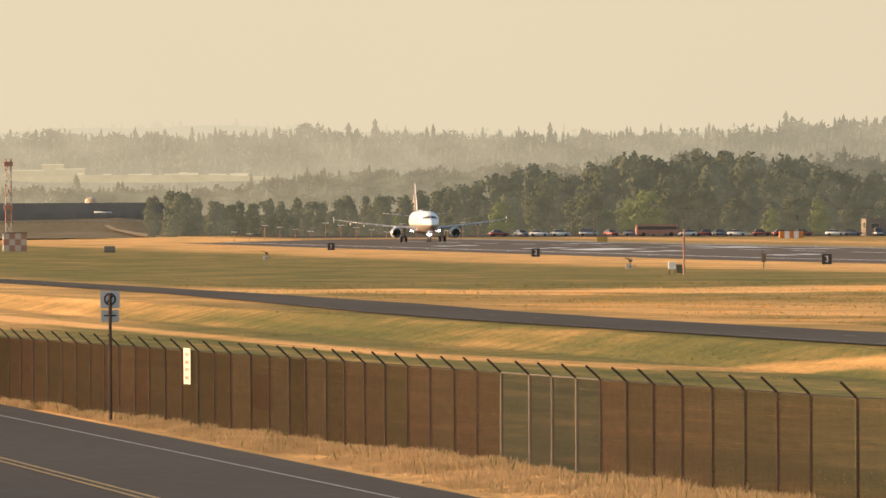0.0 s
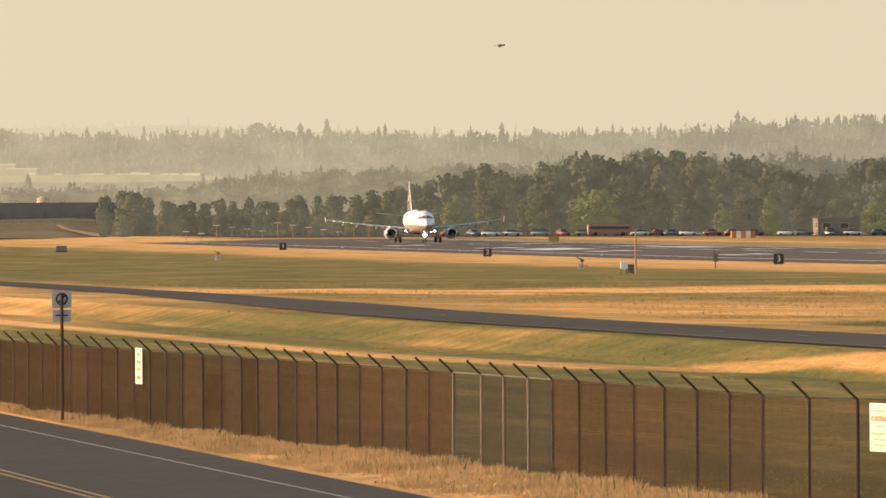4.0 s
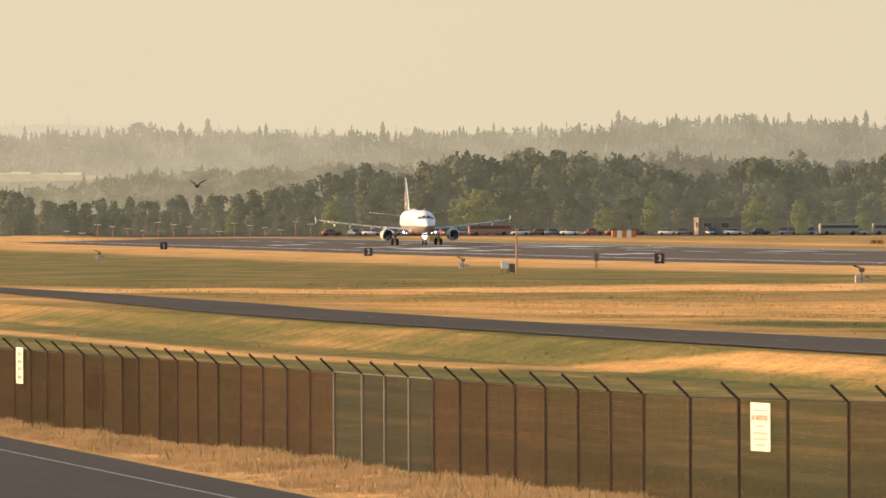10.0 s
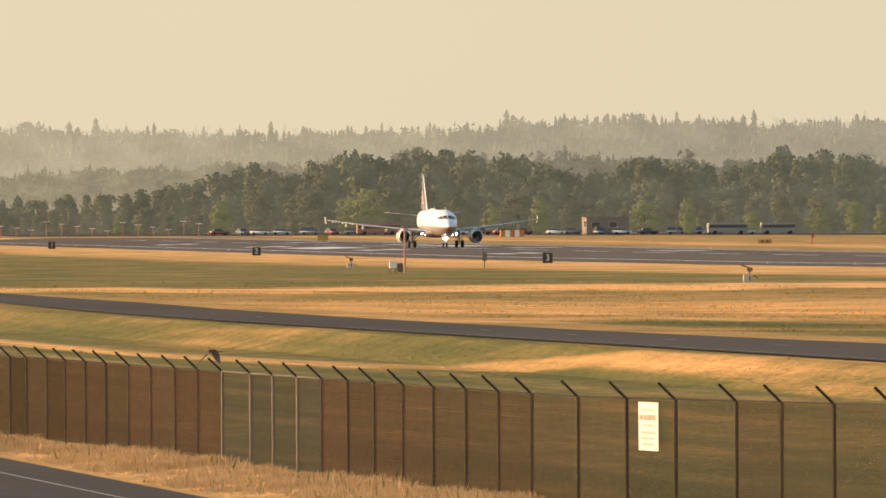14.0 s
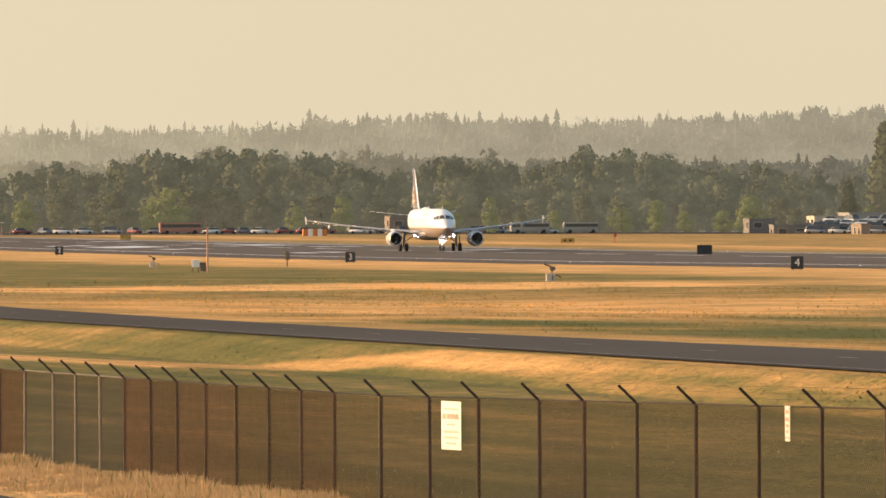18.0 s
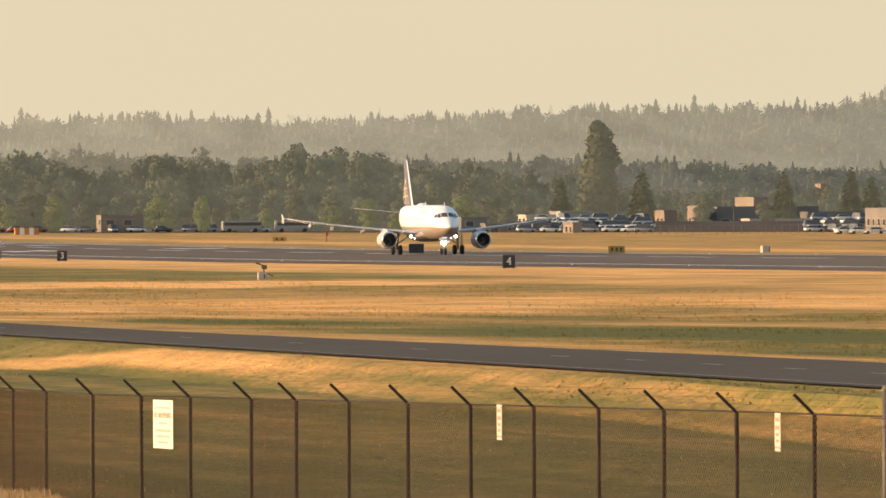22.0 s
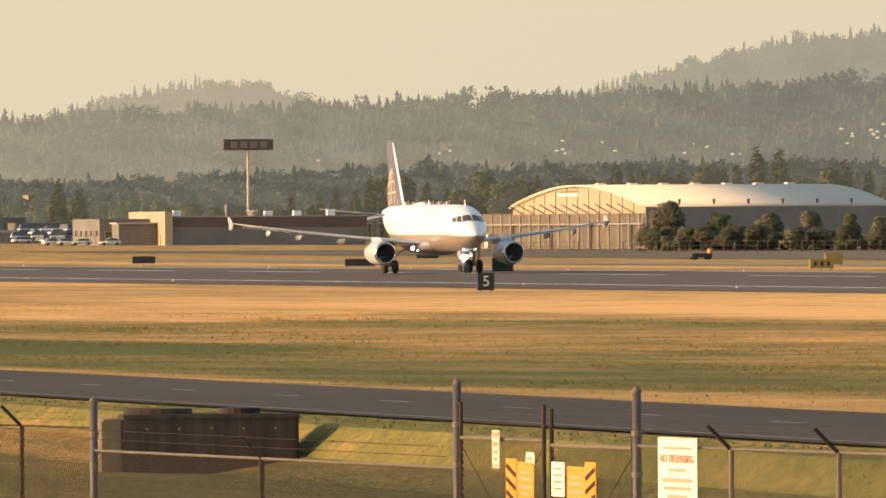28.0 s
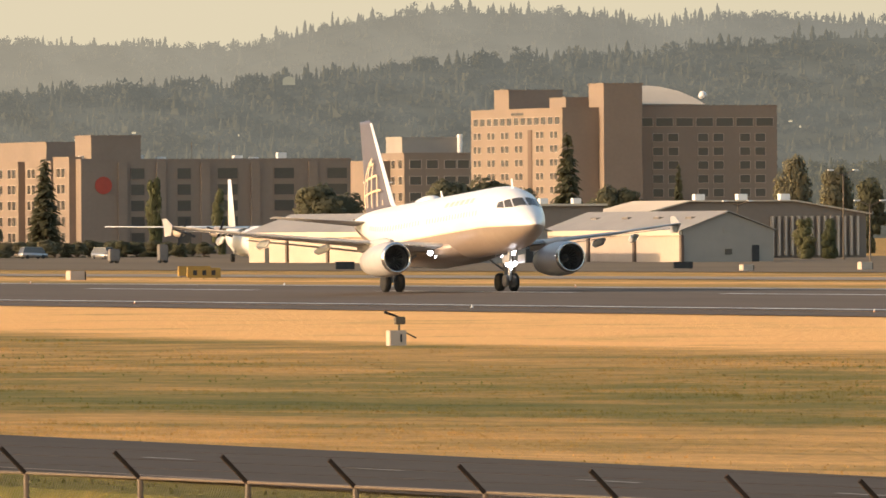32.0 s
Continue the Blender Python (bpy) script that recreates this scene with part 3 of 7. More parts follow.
def ridge(name, reach, points, material, depth, rows, tall, seed, label, step=0.02, rounded=0.3):
    """A wooded rise of the far land: its slope, and one joined mesh of treetops along it."""
    bs = np.arange(1.5, 24.5, 0.1)
    vs, fs = [], []
    for b in bs:
        top = crest(points, reach, b) - tall * 0.7
        for d, h in ((-depth, 0.0), (-depth * 0.6, 0.35), (-depth * 0.3, 0.7), (0, 1.0), (depth * 0.3, 0.2)):
            x, y = at(b, reach + d)
            vs.append((x, y, h * top + 3 * noise.noise((x * 0.02, y * 0.02, seed))))
    for j in range(len(bs) - 1):
        for i in range(4):
            a = j * 5 + i
            fs.append((a, a + 5, a + 6, a + 1))
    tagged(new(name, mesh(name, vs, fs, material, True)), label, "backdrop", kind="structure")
    gen = np.random.default_rng(seed)
    fine, coarse = far_crowns(seed, True), far_crowns(seed, False)
    vs = []
    for row in range(rows):
        b = 3.5 + np.cumsum(step * gen.uniform(0.4, 1.8, int(19 / step / 1.05)))
        n = len(b)
        # the first row stands on the crest, the others are strewn down the slope
        d = np.zeros(n) if row == 0 else -np.clip((row - gen.random(n)) / max(rows - 1, 1), 0, 1) * 0.9
        h = np.interp(d, [-1, -0.6, -0.3, 0], [0, 0.35, 0.7, 1.0])
        x, y = (reach + d * depth) * np.sin(np.radians(b)), (reach + d * depth) * np.cos(np.radians(b))
        wave = np.array([noise.noise((v * 6, row * 3.1, seed)) for v in b])
        stand = np.array([noise.noise((v * 2.2, row * 1.7, seed + 40)) for v in b])
        top = (crest(points, reach, b) - tall * 0.7) * h + tall * 0.3 * wave
        hh = tall * gen.uniform(0.85, 1.6, n) * np.where(gen.random(n) < 0.06, 1.3, 1.0)
        soft = gen.random(n) < np.clip(rounded + 0.9 * stand, 0.05, 0.95)
        kind = np.where(soft, gen.integers(0, 6, n), gen.integers(6, 10, n))
        hh = np.where(soft, hh * 0.95, hh * 1.08)
        turn = gen.uniform(0, 6.28, n)
        for k, tri in enumerate(fine if row < 2 else coarse):
            q = np.nonzero(kind == k)[0]
            c, s = (np.cos(turn[q]) * hh[q])[:, None, None], (np.sin(turn[q]) * hh[q])[:, None, None]
            fat = gen.uniform(0.85, 1.35, len(q))[:, None, None]
            p = np.stack((x[q][:, None, None] + fat * (tri[None, ..., 0] * c - tri[None, ..., 1] * s), y[q][:, None, None] + fat * (tri[None, ..., 0] * s + tri[None, ..., 1] * c),
                          (top[q] - tall * 0.75)[:, None, None] + tri[None, ..., 2] * hh[q][:, None, None]), -1)
            vs.append(p.reshape(-1, 3))
    vs = np.concatenate(vs)
    fs = np.arange(len(vs)).reshape(-1, 3)
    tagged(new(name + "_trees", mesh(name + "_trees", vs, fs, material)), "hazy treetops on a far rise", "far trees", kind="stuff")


def distance():
    vs, fs = [], []
    bs = np.arange(-6, 34, 1.0)
    for b in bs:
        for z in (-30, 40, 140, 420):
            vs.append((*at(b, 4880), z))
    for j in range(len(bs) - 1):
        for i in range(3):
            a = j * 4 + i
            fs.append((a, a + 4, a + 5, a + 1))
    tagged(new("sky_backdrop", mesh("sky_backdrop", vs, fs, M["sky"])), "pale cream hazy evening sky", "sky", kind="structure")
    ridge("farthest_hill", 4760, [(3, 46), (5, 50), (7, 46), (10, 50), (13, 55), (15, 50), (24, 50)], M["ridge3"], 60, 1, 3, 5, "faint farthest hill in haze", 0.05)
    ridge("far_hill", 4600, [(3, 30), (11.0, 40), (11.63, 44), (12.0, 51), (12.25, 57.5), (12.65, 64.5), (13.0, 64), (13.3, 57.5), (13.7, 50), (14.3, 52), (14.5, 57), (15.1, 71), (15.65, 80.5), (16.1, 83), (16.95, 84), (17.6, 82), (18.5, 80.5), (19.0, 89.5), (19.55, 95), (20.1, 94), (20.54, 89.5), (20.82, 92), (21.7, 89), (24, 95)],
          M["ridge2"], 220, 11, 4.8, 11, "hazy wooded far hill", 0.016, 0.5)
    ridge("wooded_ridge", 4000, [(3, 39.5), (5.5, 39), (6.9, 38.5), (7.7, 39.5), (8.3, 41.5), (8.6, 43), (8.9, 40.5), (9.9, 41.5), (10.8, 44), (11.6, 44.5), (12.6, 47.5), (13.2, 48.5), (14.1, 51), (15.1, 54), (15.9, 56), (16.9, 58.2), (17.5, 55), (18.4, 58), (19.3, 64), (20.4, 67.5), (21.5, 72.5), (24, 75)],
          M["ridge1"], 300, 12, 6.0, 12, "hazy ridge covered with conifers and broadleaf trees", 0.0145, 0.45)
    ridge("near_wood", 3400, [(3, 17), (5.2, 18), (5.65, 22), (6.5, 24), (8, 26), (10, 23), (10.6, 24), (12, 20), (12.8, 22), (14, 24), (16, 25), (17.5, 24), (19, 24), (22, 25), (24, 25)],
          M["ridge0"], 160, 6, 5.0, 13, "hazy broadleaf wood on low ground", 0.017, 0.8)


distance()


# ---- perimeter fence ----
FENCE_H = 2.3
ARM = 46


def link_panel(length, height, pitch=0.075, flat=0.004, deep=0.0055):
    """Chain-link fabric: crossing wires, each a thin ribbon with depth."""
    vs, fs = [], []

    def bar(p, q, off):
        i = len(vs)
        vs.extend([(p[0] - off[0], -off[1], p[1] - off[2]), (q[0] - off[0], -off[1], q[1] - off[2]),
                   (q[0] + off[0], off[1], q[1] + off[2]), (p[0] + off[0], off[1], p[1] + off[2])])
        fs.append((i, i + 1, i + 2, i + 3))

    s = -height
    while s < length:
        for flip in (1, -1):
            a, b = max(0.0, -s), min(height, length - s)
            if b > a:
                if flip > 0:
                    p, q = (s + a, a), (s + b, b)
                else:
                    p, q = (s + a, height - a), (s + b, height - b)
                bar(p, q, (flat * 0.5, 0, -flat * 0.5 * flip))
                bar(p, q, (0, deep, 0))
        s += pitch
    return vs, fs


def fence_line():
    bend, far_end, near_end = Vector((35.5, 243.4)), Vector((29.6, 417.0)), Vector((51.0, 107.0))
    fence = thing("perimeter_fence", 35.5, 243.4, -2.2, "long rusty chain-link airport fence with barbed-wire arms", "fence")
    inv = Matrix.Translation((-35.5, -243.4, 2.2))

    def put(name, me, m, parent=fence, label=""):
        ob = part(name, me, None, parent, label)
        ob.matrix_basis = inv @ m if parent is fence else m
        return ob

    def top_z(p):
        return float(np.interp(p.y, [107, 150, 200, 243, 420], [0.45, 0.52, 0.36, 0.12, 0.05]))

    bmp = Tb((0, 0, -0.3), (0, 0, FENCE_H), 0.042, None, 8)
    post_me = bpy.data.meshes.new("post")
    bmp.to_mesh(post_me), bmp.free()
    post_me.materials.append(M["post"])
    post_g = post_me.copy()
    post_g.materials[0] = M["galv"]
    bma = bmesh.new()
    box(bma, 0, 0, 0, 0.045, 0.05, 0.52)
    arm_me = bpy.data.meshes.new("arm")
    bma.to_mesh(arm_me), bma.free()
    arm_me.materials.append(M["post"])
    far_b = [4.14, 4.2, 4.26, 4.33, 4.4, 4.47, 4.54, 4.61, 4.68, 4.76, 4.83, 4.91, 4.99, 5.07, 5.15, 5.23, 5.33, 5.42, 5.52, 5.6, 5.7, 5.79, 5.89, 5.99, 6.1, 6.21, 6.33, 6.44, 6.56, 6.7, 6.81, 6.93, 7.05, 7.18, 7.31, 7.45, 7.6, 7.76, 7.92, 8.08]
    near_b = [8.31, 8.55, 8.79, 9.09, 9.31, 9.57, 9.86, 10.17, 10.48, 10.8, 11.12, 11.48, 11.86, 12.215]
    last_b = [14.888, 15.35, 15.88, 16.36, 16.9, 17.46, 18.02, 18.55, 19.08, 19.72, 20.37, 21.04, 21.7, 22.4]

    def meet(p0, p1, bearing):
        k, d = math.tan(radians(bearing)), p1 - p0
        s = (k * p0.y - p0.x) / (d.x - k * d.y)
        return p0 + d * s

    far_pts = [meet(far_end, bend, b) for b in far_b] + [bend]
    step = far_pts[1] - far_pts[2]
    far_pts = [far_pts[0] + step * k for k in (4, 3, 2, 1)] + far_pts
    runs = [(far_pts, "far"), ([meet(bend, near_end, b) for b in near_b], "near"), ([meet(bend, near_end, b) for b in last_b], "last")]
    UNIT = 4.0
    cloth = {"far": mesh("chain_link", *link_panel(UNIT, FENCE_H - 0.06, 0.125, 0.006, 0.0050), M["rust"]),
             "galv": mesh("chain_link", *link_panel(UNIT, FENCE_H - 0.06, 0.10, 0.004, 0.0030), M["galv"]),
             "near": mesh("chain_link", *link_panel(UNIT, FENCE_H - 0.06, 0.125, 0.005, 0.0046), M["rust"]),
             "last": mesh("chain_link", *link_panel(UNIT, FENCE_H - 0.06, 0.09, 0.004, 0.0032), M["galv"])}

    def as_mesh(name, bm, material):
        me = bpy.data.meshes.new(name)
        bm.to_mesh(me), bm.free()
        me.materials.append(material)
        return me

    rail_d = as_mesh("top_rail", Tb((0, 0, FENCE_H - 0.03), (UNIT, 0, FENCE_H - 0.03), 0.018, None, 6), M["post"])
    rail_g = as_mesh("top_rail", Tb((0, 0, FENCE_H - 0.03), (UNIT, 0, FENCE_H - 0.03), 0.022, None, 6), M["galv"])
    bm = bmesh.new()
    for k in (0.15, 0.32, 0.5):
        tube(bm, (0, -k * 0.72, FENCE_H + k * 0.69), (UNIT, -k * 0.72, FENCE_H + k * 0.69), 0.003, None, 4)
    wires = as_mesh("barbed_wire", bm, M["post"])
    index = 0
    for pts, run in runs:
        for i, a in enumerate(pts):
            b = pts[i + 1] if i + 1 < len(pts) else a + (a - pts[i - 1])
            d = b - a
            yaw = math.degrees(math.atan2(d.y, d.x))
            za, zb = top_z(a), top_z(b)
            galv = run == "far" and 32 <= i < 36
            pitch = math.degrees(math.atan2(zb - za, d.length))
            lean = random.Random(index).uniform(-0.8, 0.8)
            index += 1
            if not (run == "near" and i == len(pts) - 1) and not (run == "last" and i == 0) and not (run == "far" and i == len(pts) - 1):
                post = put("post", post_g if galv or run == "last" else post_me, pose(a.x, a.y, za - FENCE_H, lean * 0.5, 0.4 + lean, yaw))
                put("arm", arm_me, pose(0, 0, FENCE_H - 0.02, ARM, 0, 0), post)
            if i + 1 < len(pts):
                m = Matrix.Translation((a.x, a.y, za - FENCE_H + 0.03)) @ pose(0, 0, 0, 0, -pitch, yaw) @ Matrix.Diagonal((d.length / UNIT, 1, 1, 1))
                put("chain_link", cloth["galv" if galv else run], m)
                put("top_rail", rail_g if galv or run == "last" else rail_d, m)
                put("barbed_wire", wires, m)
    return bend, near_end


def direction(p0, p1):
    d = (p1 - p0).normalized()
    return d, math.degrees(math.atan2(d.y, d.x))


bend, near_end = fence_line()
FD, FYAW = direction(bend, near_end)
OUT = Vector((-abs(FD.y), -abs(FD.x) * 0 - FD.x)).normalized() * 1.0


def on_fence(s):
    """Point s metres along the nearer fence run, from the bend."""
    return bend + FD * s


def along(bearing):
    """Distance along the nearer fence run that is seen at a bearing."""
    k = math.tan(radians(bearing))
    return (k * bend.y - bend.x) / (FD.x - k * FD.y)


def far_at(bearing):
    """Point of the farther fence run that is seen at a bearing."""
    k, p, d = math.tan(radians(bearing)), Vector((29.6, 417.0)), Vector((5.9, -173.6))
    return p + d * ((k * p.y - p.x) / (d.x - k * d.y))


def gate_area():
    """Tall end post, fixed panel, and a double swing gate with its tall posts."""
    specs = [("gate_post", 12.215, 0.86), ("gate_post", 14.004, 1.34), ("gate_post", 14.888, 1.30)]
    for n, b, top in specs:
        p = on_fence(along(b))
        g = thing("gate_post", p.x, p.y, ground(p.x, p.y) - 0.02, "tall round steel gate post with a domed cap", "gate post", "gate posts")
        h = top - ground(p.x, p.y)
        part("shaft", Tb((0, 0, -0.2), (0, 0, h), 0.068, None, 12), M["steel"], g, smooth=True)
        bm = bmesh.new()
        bmesh.ops.create_uvsphere(bm, u_segments=12, v_segments=6, radius=0.075, matrix=Matrix.Translation((0, 0, h)))
        part("cap", bm, M["galv"], g, smooth=True)
        for k in (0.3, 0.62, 0.8):
            part("hinge", Tb((0, 0, h * k), (0, 0, h * k + 0.08), 0.082, None, 10), M["galv"], g)
    a, m, e = (on_fence(along(b)) for b in (14.004, 14.449, 14.888))
    z0 = ground(a.x, a.y) + 0.1
    for p0, p1, hgt in ((a, m, 2.46), (m, e, 2.40)):
        d = (p1 - p0)
        leaf = thing("gate_leaf", p0.x, p0.y, z0, "closed chain-link swing gate leaf in a round steel frame", "gate", "gate leaves", math.degrees(math.atan2(d.y, d.x)))
        L = d.length - 0.16
        for x in (0.16, L):
            part("stile", Tb((x, 0, 0), (x, 0, hgt + 0.55), 0.035, None, 8), M["post"], leaf)
        part("top_rail", Tb((0.16, 0, hgt), (L, 0, hgt), 0.03, None, 8), M["galv"], leaf)
        part("bottom_rail", Tb((0.16, 0, 0.05), (L, 0, 0.05), 0.03, None, 8), M["post"], leaf)
        part("brace", Tb((0.16, 0, 0.1), (L, 0, hgt - 0.1), 0.008, None, 6), M["post"], leaf)
        part("brace", Tb((0.16, 0, hgt - 0.1), (L, 0, 0.1), 0.008, None, 6), M["post"], leaf)
        me = mesh("chain_link", *link_panel(L - 0.16, hgt, 0.10, 0.004, 0.005), M["galv"])
        o = part("chain_link", me, None, leaf)
        o.matrix_basis = pose(0.16, 0, 0)
        for k in (0.25, 0.45):
            part("barbed_wire", Tb((0.16, 0, hgt + k), (L, 0, hgt + k - 0.03), 0.006, None, 4), M["post"], leaf)
    # fixed section between the end post and the gate
    p0, p1 = on_fence(along(12.215)), on_fence(along(14.004))
    d = p1 - p0
    sec = thing("fence_section", p0.x, p0.y, ground(p0.x, p0.y), "lower chain-link fence section with top and middle rails", "fence", "", math.degrees(math.atan2(d.y, d.x)))
    L, h = d.length, 2.12
    half = along(13.04) - along(12.215)
    for z in (h, h - 1.15):
        part("rail", Tb((0.1, 0, z), (L, 0, z), 0.024, None, 8), M["galv"] if z == h else M["post"], sec)
    part("post", Tb((half, 0, -0.2), (half, 0, h), 0.05, None, 8), M["post"], sec)
    part("arm", Tb((half, 0, h), (half, -0.34, h + 0.36), 0.022, None, 6), M["post"], sec)
    o = part("chain_link", mesh("chain_link", *link_panel(L, h, 0.10, 0.004, 0.005), M["galv"]), None, sec)
    for k in (0.2, 0.36):
        part("barbed_wire", Tb((0.1, -k * 0.9, h + k), (L, -k * 0.9, h + k - 0.02), 0.006, None, 4), M["post"], sec)


gate_area()


def plate(name, w, h, s, z, label, category, kind, lines, run=None):
    """A thin metal notice on the outer side of the fence, s metres along the run, centre height z."""
    p = on_fence(s) if run is None else run
    yaw = FYAW if run is None else FYAW_FAR
    n = Vector((-math.sin(radians(yaw)), math.cos(radians(yaw))))
    if n.x > 0:
        n = -n
    face = math.degrees(math.atan2(n.y, n.x)) + 90
    t = thing(name, p.x + n.x * 0.09, p.y + n.y * 0.09, z, label, category, "fence notices", face)
    me = B(0, 0, -h / 2, w, 0.012, h, 0.004)
    base = M["amber"] if kind == "amber" else M["sign_worn"] if name == "parking_notice" else M["sign"]
    part("panel", me, base, t)
    for dx in (-0.42, 0.42):
        for dz in (-0.42, 0.42):
            part("bolt", Tb((dx * w, -0.004, dz * h), (dx * w, -0.014, dz * h), 0.012, None, 6), M["galv"], t)
    for item in lines:
        if item[0] == "bar":
            _, x, zz, bw, bh, ink = item
            part("print_bar", B(x, -0.008, zz - bh / 2, bw, 0.005, bh), ink, t)
        else:
            _, word, size, x, zz, ink = item
            lettering(word, size, ink, t, x, -0.010, zz)
    return t


FYAW_FAR = math.degrees(math.atan2(243.4 - 417.0, 35.5 - 29.6))
ink, rink = M["sign_ink"], M["red_ink"]


def notices():
    trespass = [("bar", 0, 0.34, 1.15, 0.045, ink), ("word", "NO TRESPASSING", 0.168, 0, 0.18, rink), ("bar", 0, 0.02, 0.7, 0.05, ink),
                ("bar", 0, -0.13, 1.2, 0.06, ink), ("bar", 0, -0.25, 1.1, 0.05, ink), ("bar", 0, -0.37, 0.8, 0.05, ink)]
    plate("notice_board", 1.55, 1.0, along(15.116), 0.12, "large white no trespassing notice with dark lettering", "notice", "white", trespass)
    plate("notice_board", 1.55, 1.0, along(8.678), -0.42, "large sun-bleached white no trespassing notice on the fence", "notice", "white", [(*q[:-1], M["cream"]) for q in trespass])
    small = [("bar", 0, 0.22, 0.22, 0.07, rink), ("bar", 0, 0.08, 0.22, 0.07, rink), ("bar", 0, -0.04, 0.16, 0.05, rink), ("bar", 0, -0.15, 0.12, 0.05, rink), ("bar", 0, -0.26, 0.24, 0.03, ink)]
    plate("parking_notice", 0.32, 0.66, along(10.335), -0.03, "narrow white and red parking notice on the fence", "notice", "white", small)
    plate("parking_notice", 0.32, 0.66, along(11.706), 0.04, "narrow white and red parking notice on the fence", "notice", "white", small)
    plate("parking_notice", 0.32, 0.58, along(14.221), 0.33, "narrow white and red parking notice on the gate", "notice", "white", small)
    plate("parking_notice", 0.40, 0.62, along(16.393), 0.16, "narrow pale notice on the fence", "notice", "white", small)
    amber = [("bar", 0, 0.12, 0.5, 0.04, ink), ("bar", 0, 0.02, 0.6, 0.05, ink), ("bar", 0, -0.1, 0.6, 0.05, ink), ("bar", 0, -0.2, 0.4, 0.04, ink)]
    plate("warning_board", 0.75, 0.56, along(14.365), -0.12, "amber warning board with dark print on the gate", "notice", "amber", amber)
    plate("warning_board", 0.75, 0.56, along(14.616), -0.16, "amber warning board with dark print on the gate", "notice", "amber", amber)
    pale = [("bar", 0, 0.16, 0.36, 0.03, rink), ("bar", 0, 0.06, 0.36, 0.03, rink), ("bar", 0, -0.04, 0.36, 0.03, rink), ("bar", 0, -0.14, 0.36, 0.03, rink)]
    plate("gate_notice", 0.55, 0.52, along(14.527), -0.08, "pale notice with red print on the gate", "notice", "white", pale)
    plate("gate_plate", 0.36, 0.2, along(14.39), 0.21, "small grey plate on the gate", "notice", "white", [("bar", 0, 0, 0.24, 0.07, ink)])
    for b, ang in ((14.30, 22), (14.69, -22)):
        p = on_fence(along(b))
        n = Vector((-1.0, -0.11)).normalized()
        t = thing("hazard_board", p.x + n.x * 0.1, p.y + n.y * 0.1, -0.72, "tall hazard board with slanting amber and brown stripes", "hazard board", "hazard boards", FYAW)
        part("panel", B(0, 0, 0, 0.46, 0.014, 0.92, 0.004), M["amber"], t)
        for k in range(4):
            bm = bmesh.new()
            box(bm, 0, 0, -0.035, 0.42, 0.006, 0.07)
            o = part("stripe", bm, M["post"], t)
            o.matrix_basis = pose(0, -0.010, 0.14 + 0.2 * k, 0, ang, 0)
    q = far_at(5.028)
    row = [("bar", 0, z, 0.9, 0.10, rink if i % 2 else ink) for i, z in enumerate((0.36, 0.12, -0.1, -0.36))]
    plate("notice_board", 1.75, 1.12, 0, -0.42, "tall white notice with faded red print on the fence", "notice", "white", row, q)
    # brown hatch in the fence
    q = far_at(5.368)
    t = thing("cover_plate", q.x + 0.14, q.y, -2.1, "rusty brown metal cover plate on the fence", "metal plate", "", FYAW_FAR)
    part("plate", B(0, 0, 0.55, 4.2, 0.02, 1.05, 0.005), M["concrete"], t)
    # street sign at the roadside
    t = thing("parking_sign", *at(4.637, 372), ground(*at(4.637, 372)), "weathered no parking road sign on a steel pole", "road sign")
    part("pole", Tb((0, 0, -0.3), (0, 0, 4.15), 0.05, None, 8), M["post"], t)
    part("panel", B(0, 0.05, 3.66, 0.62, 0.012, 0.56, 0.004), M["nacelle"], t)
    ring = bmesh.new()
    bmesh.ops.create_circle(ring, segments=24, radius=0.22)
    me = mesh("ring", [(r * math.cos(a * math.pi / 12), 0, 3.95 + r * math.sin(a * math.pi / 12)) for r in (0.14, 0.20) for a in range(24)],
              [(i, (i + 1) % 24, 24 + (i + 1) % 24, 24 + i) for i in range(24)], M["black"])
    ring.free()
    part("prohibition_ring", me, None, t).matrix_basis = pose(0, 0.04, 0)
    o = part("slash", B(0, 0, -0.19, 0.05, 0.004, 0.38), M["black"], t)
    o.matrix_basis = pose(0, 0.04, 3.95, 0, 45, 0)
    part("lower_panel", B(0, 0.05, 3.22, 0.58, 0.012, 0.38, 0.004), M["nacelle"], t)
    part("print_bar", B(0, 0.04, 3.4, 0.4, 0.004, 0.05), M["black"], t)


notices()


def culvert_block():
    """The stained concrete vault beyond the fence, with two round covers on top."""
    x, y = at(12.775, 272)
    g = ground(x, y)
    t = thing("concrete_vault", x, y, g, "large dark stained concrete utility vault on the grass", "concrete vault", "", -8)
    h = 1.36
    part("body", B(0, 0, -0.8, 4.1, 2.2, h + 0.8, 0.06), M["concrete"], t)
    # the end towards the sun gets paler concrete as its lit tone
    part("end_wall", B(-2.3, 0.1, -0.3, 0.5, 2.2, h + 0.2, 0.05), M["concrete_pale"], t, "concrete end wall in a paler, sunlit tone")
    for cx, r in ((-1.15, 0.8), (0.75, 0.5)):
        part("round_cover", Tb((cx, 0.1, h), (cx, 0.1, h + 0.13), r, None, 20), M["concrete"], t)
    for k in range(5):
        part("form_tie", Tb((-1.5 + 0.75 * k, -1.09, h - 0.33), (-1.5 + 0.75 * k, -1.115, h - 0.33), 0.035, None, 8), M["concrete_pale"], t)
    part("lip", B(0, -1.1, h - 0.1, 4.12, 0.06, 0.1, 0.01), M["concrete"], t)


culvert_block()


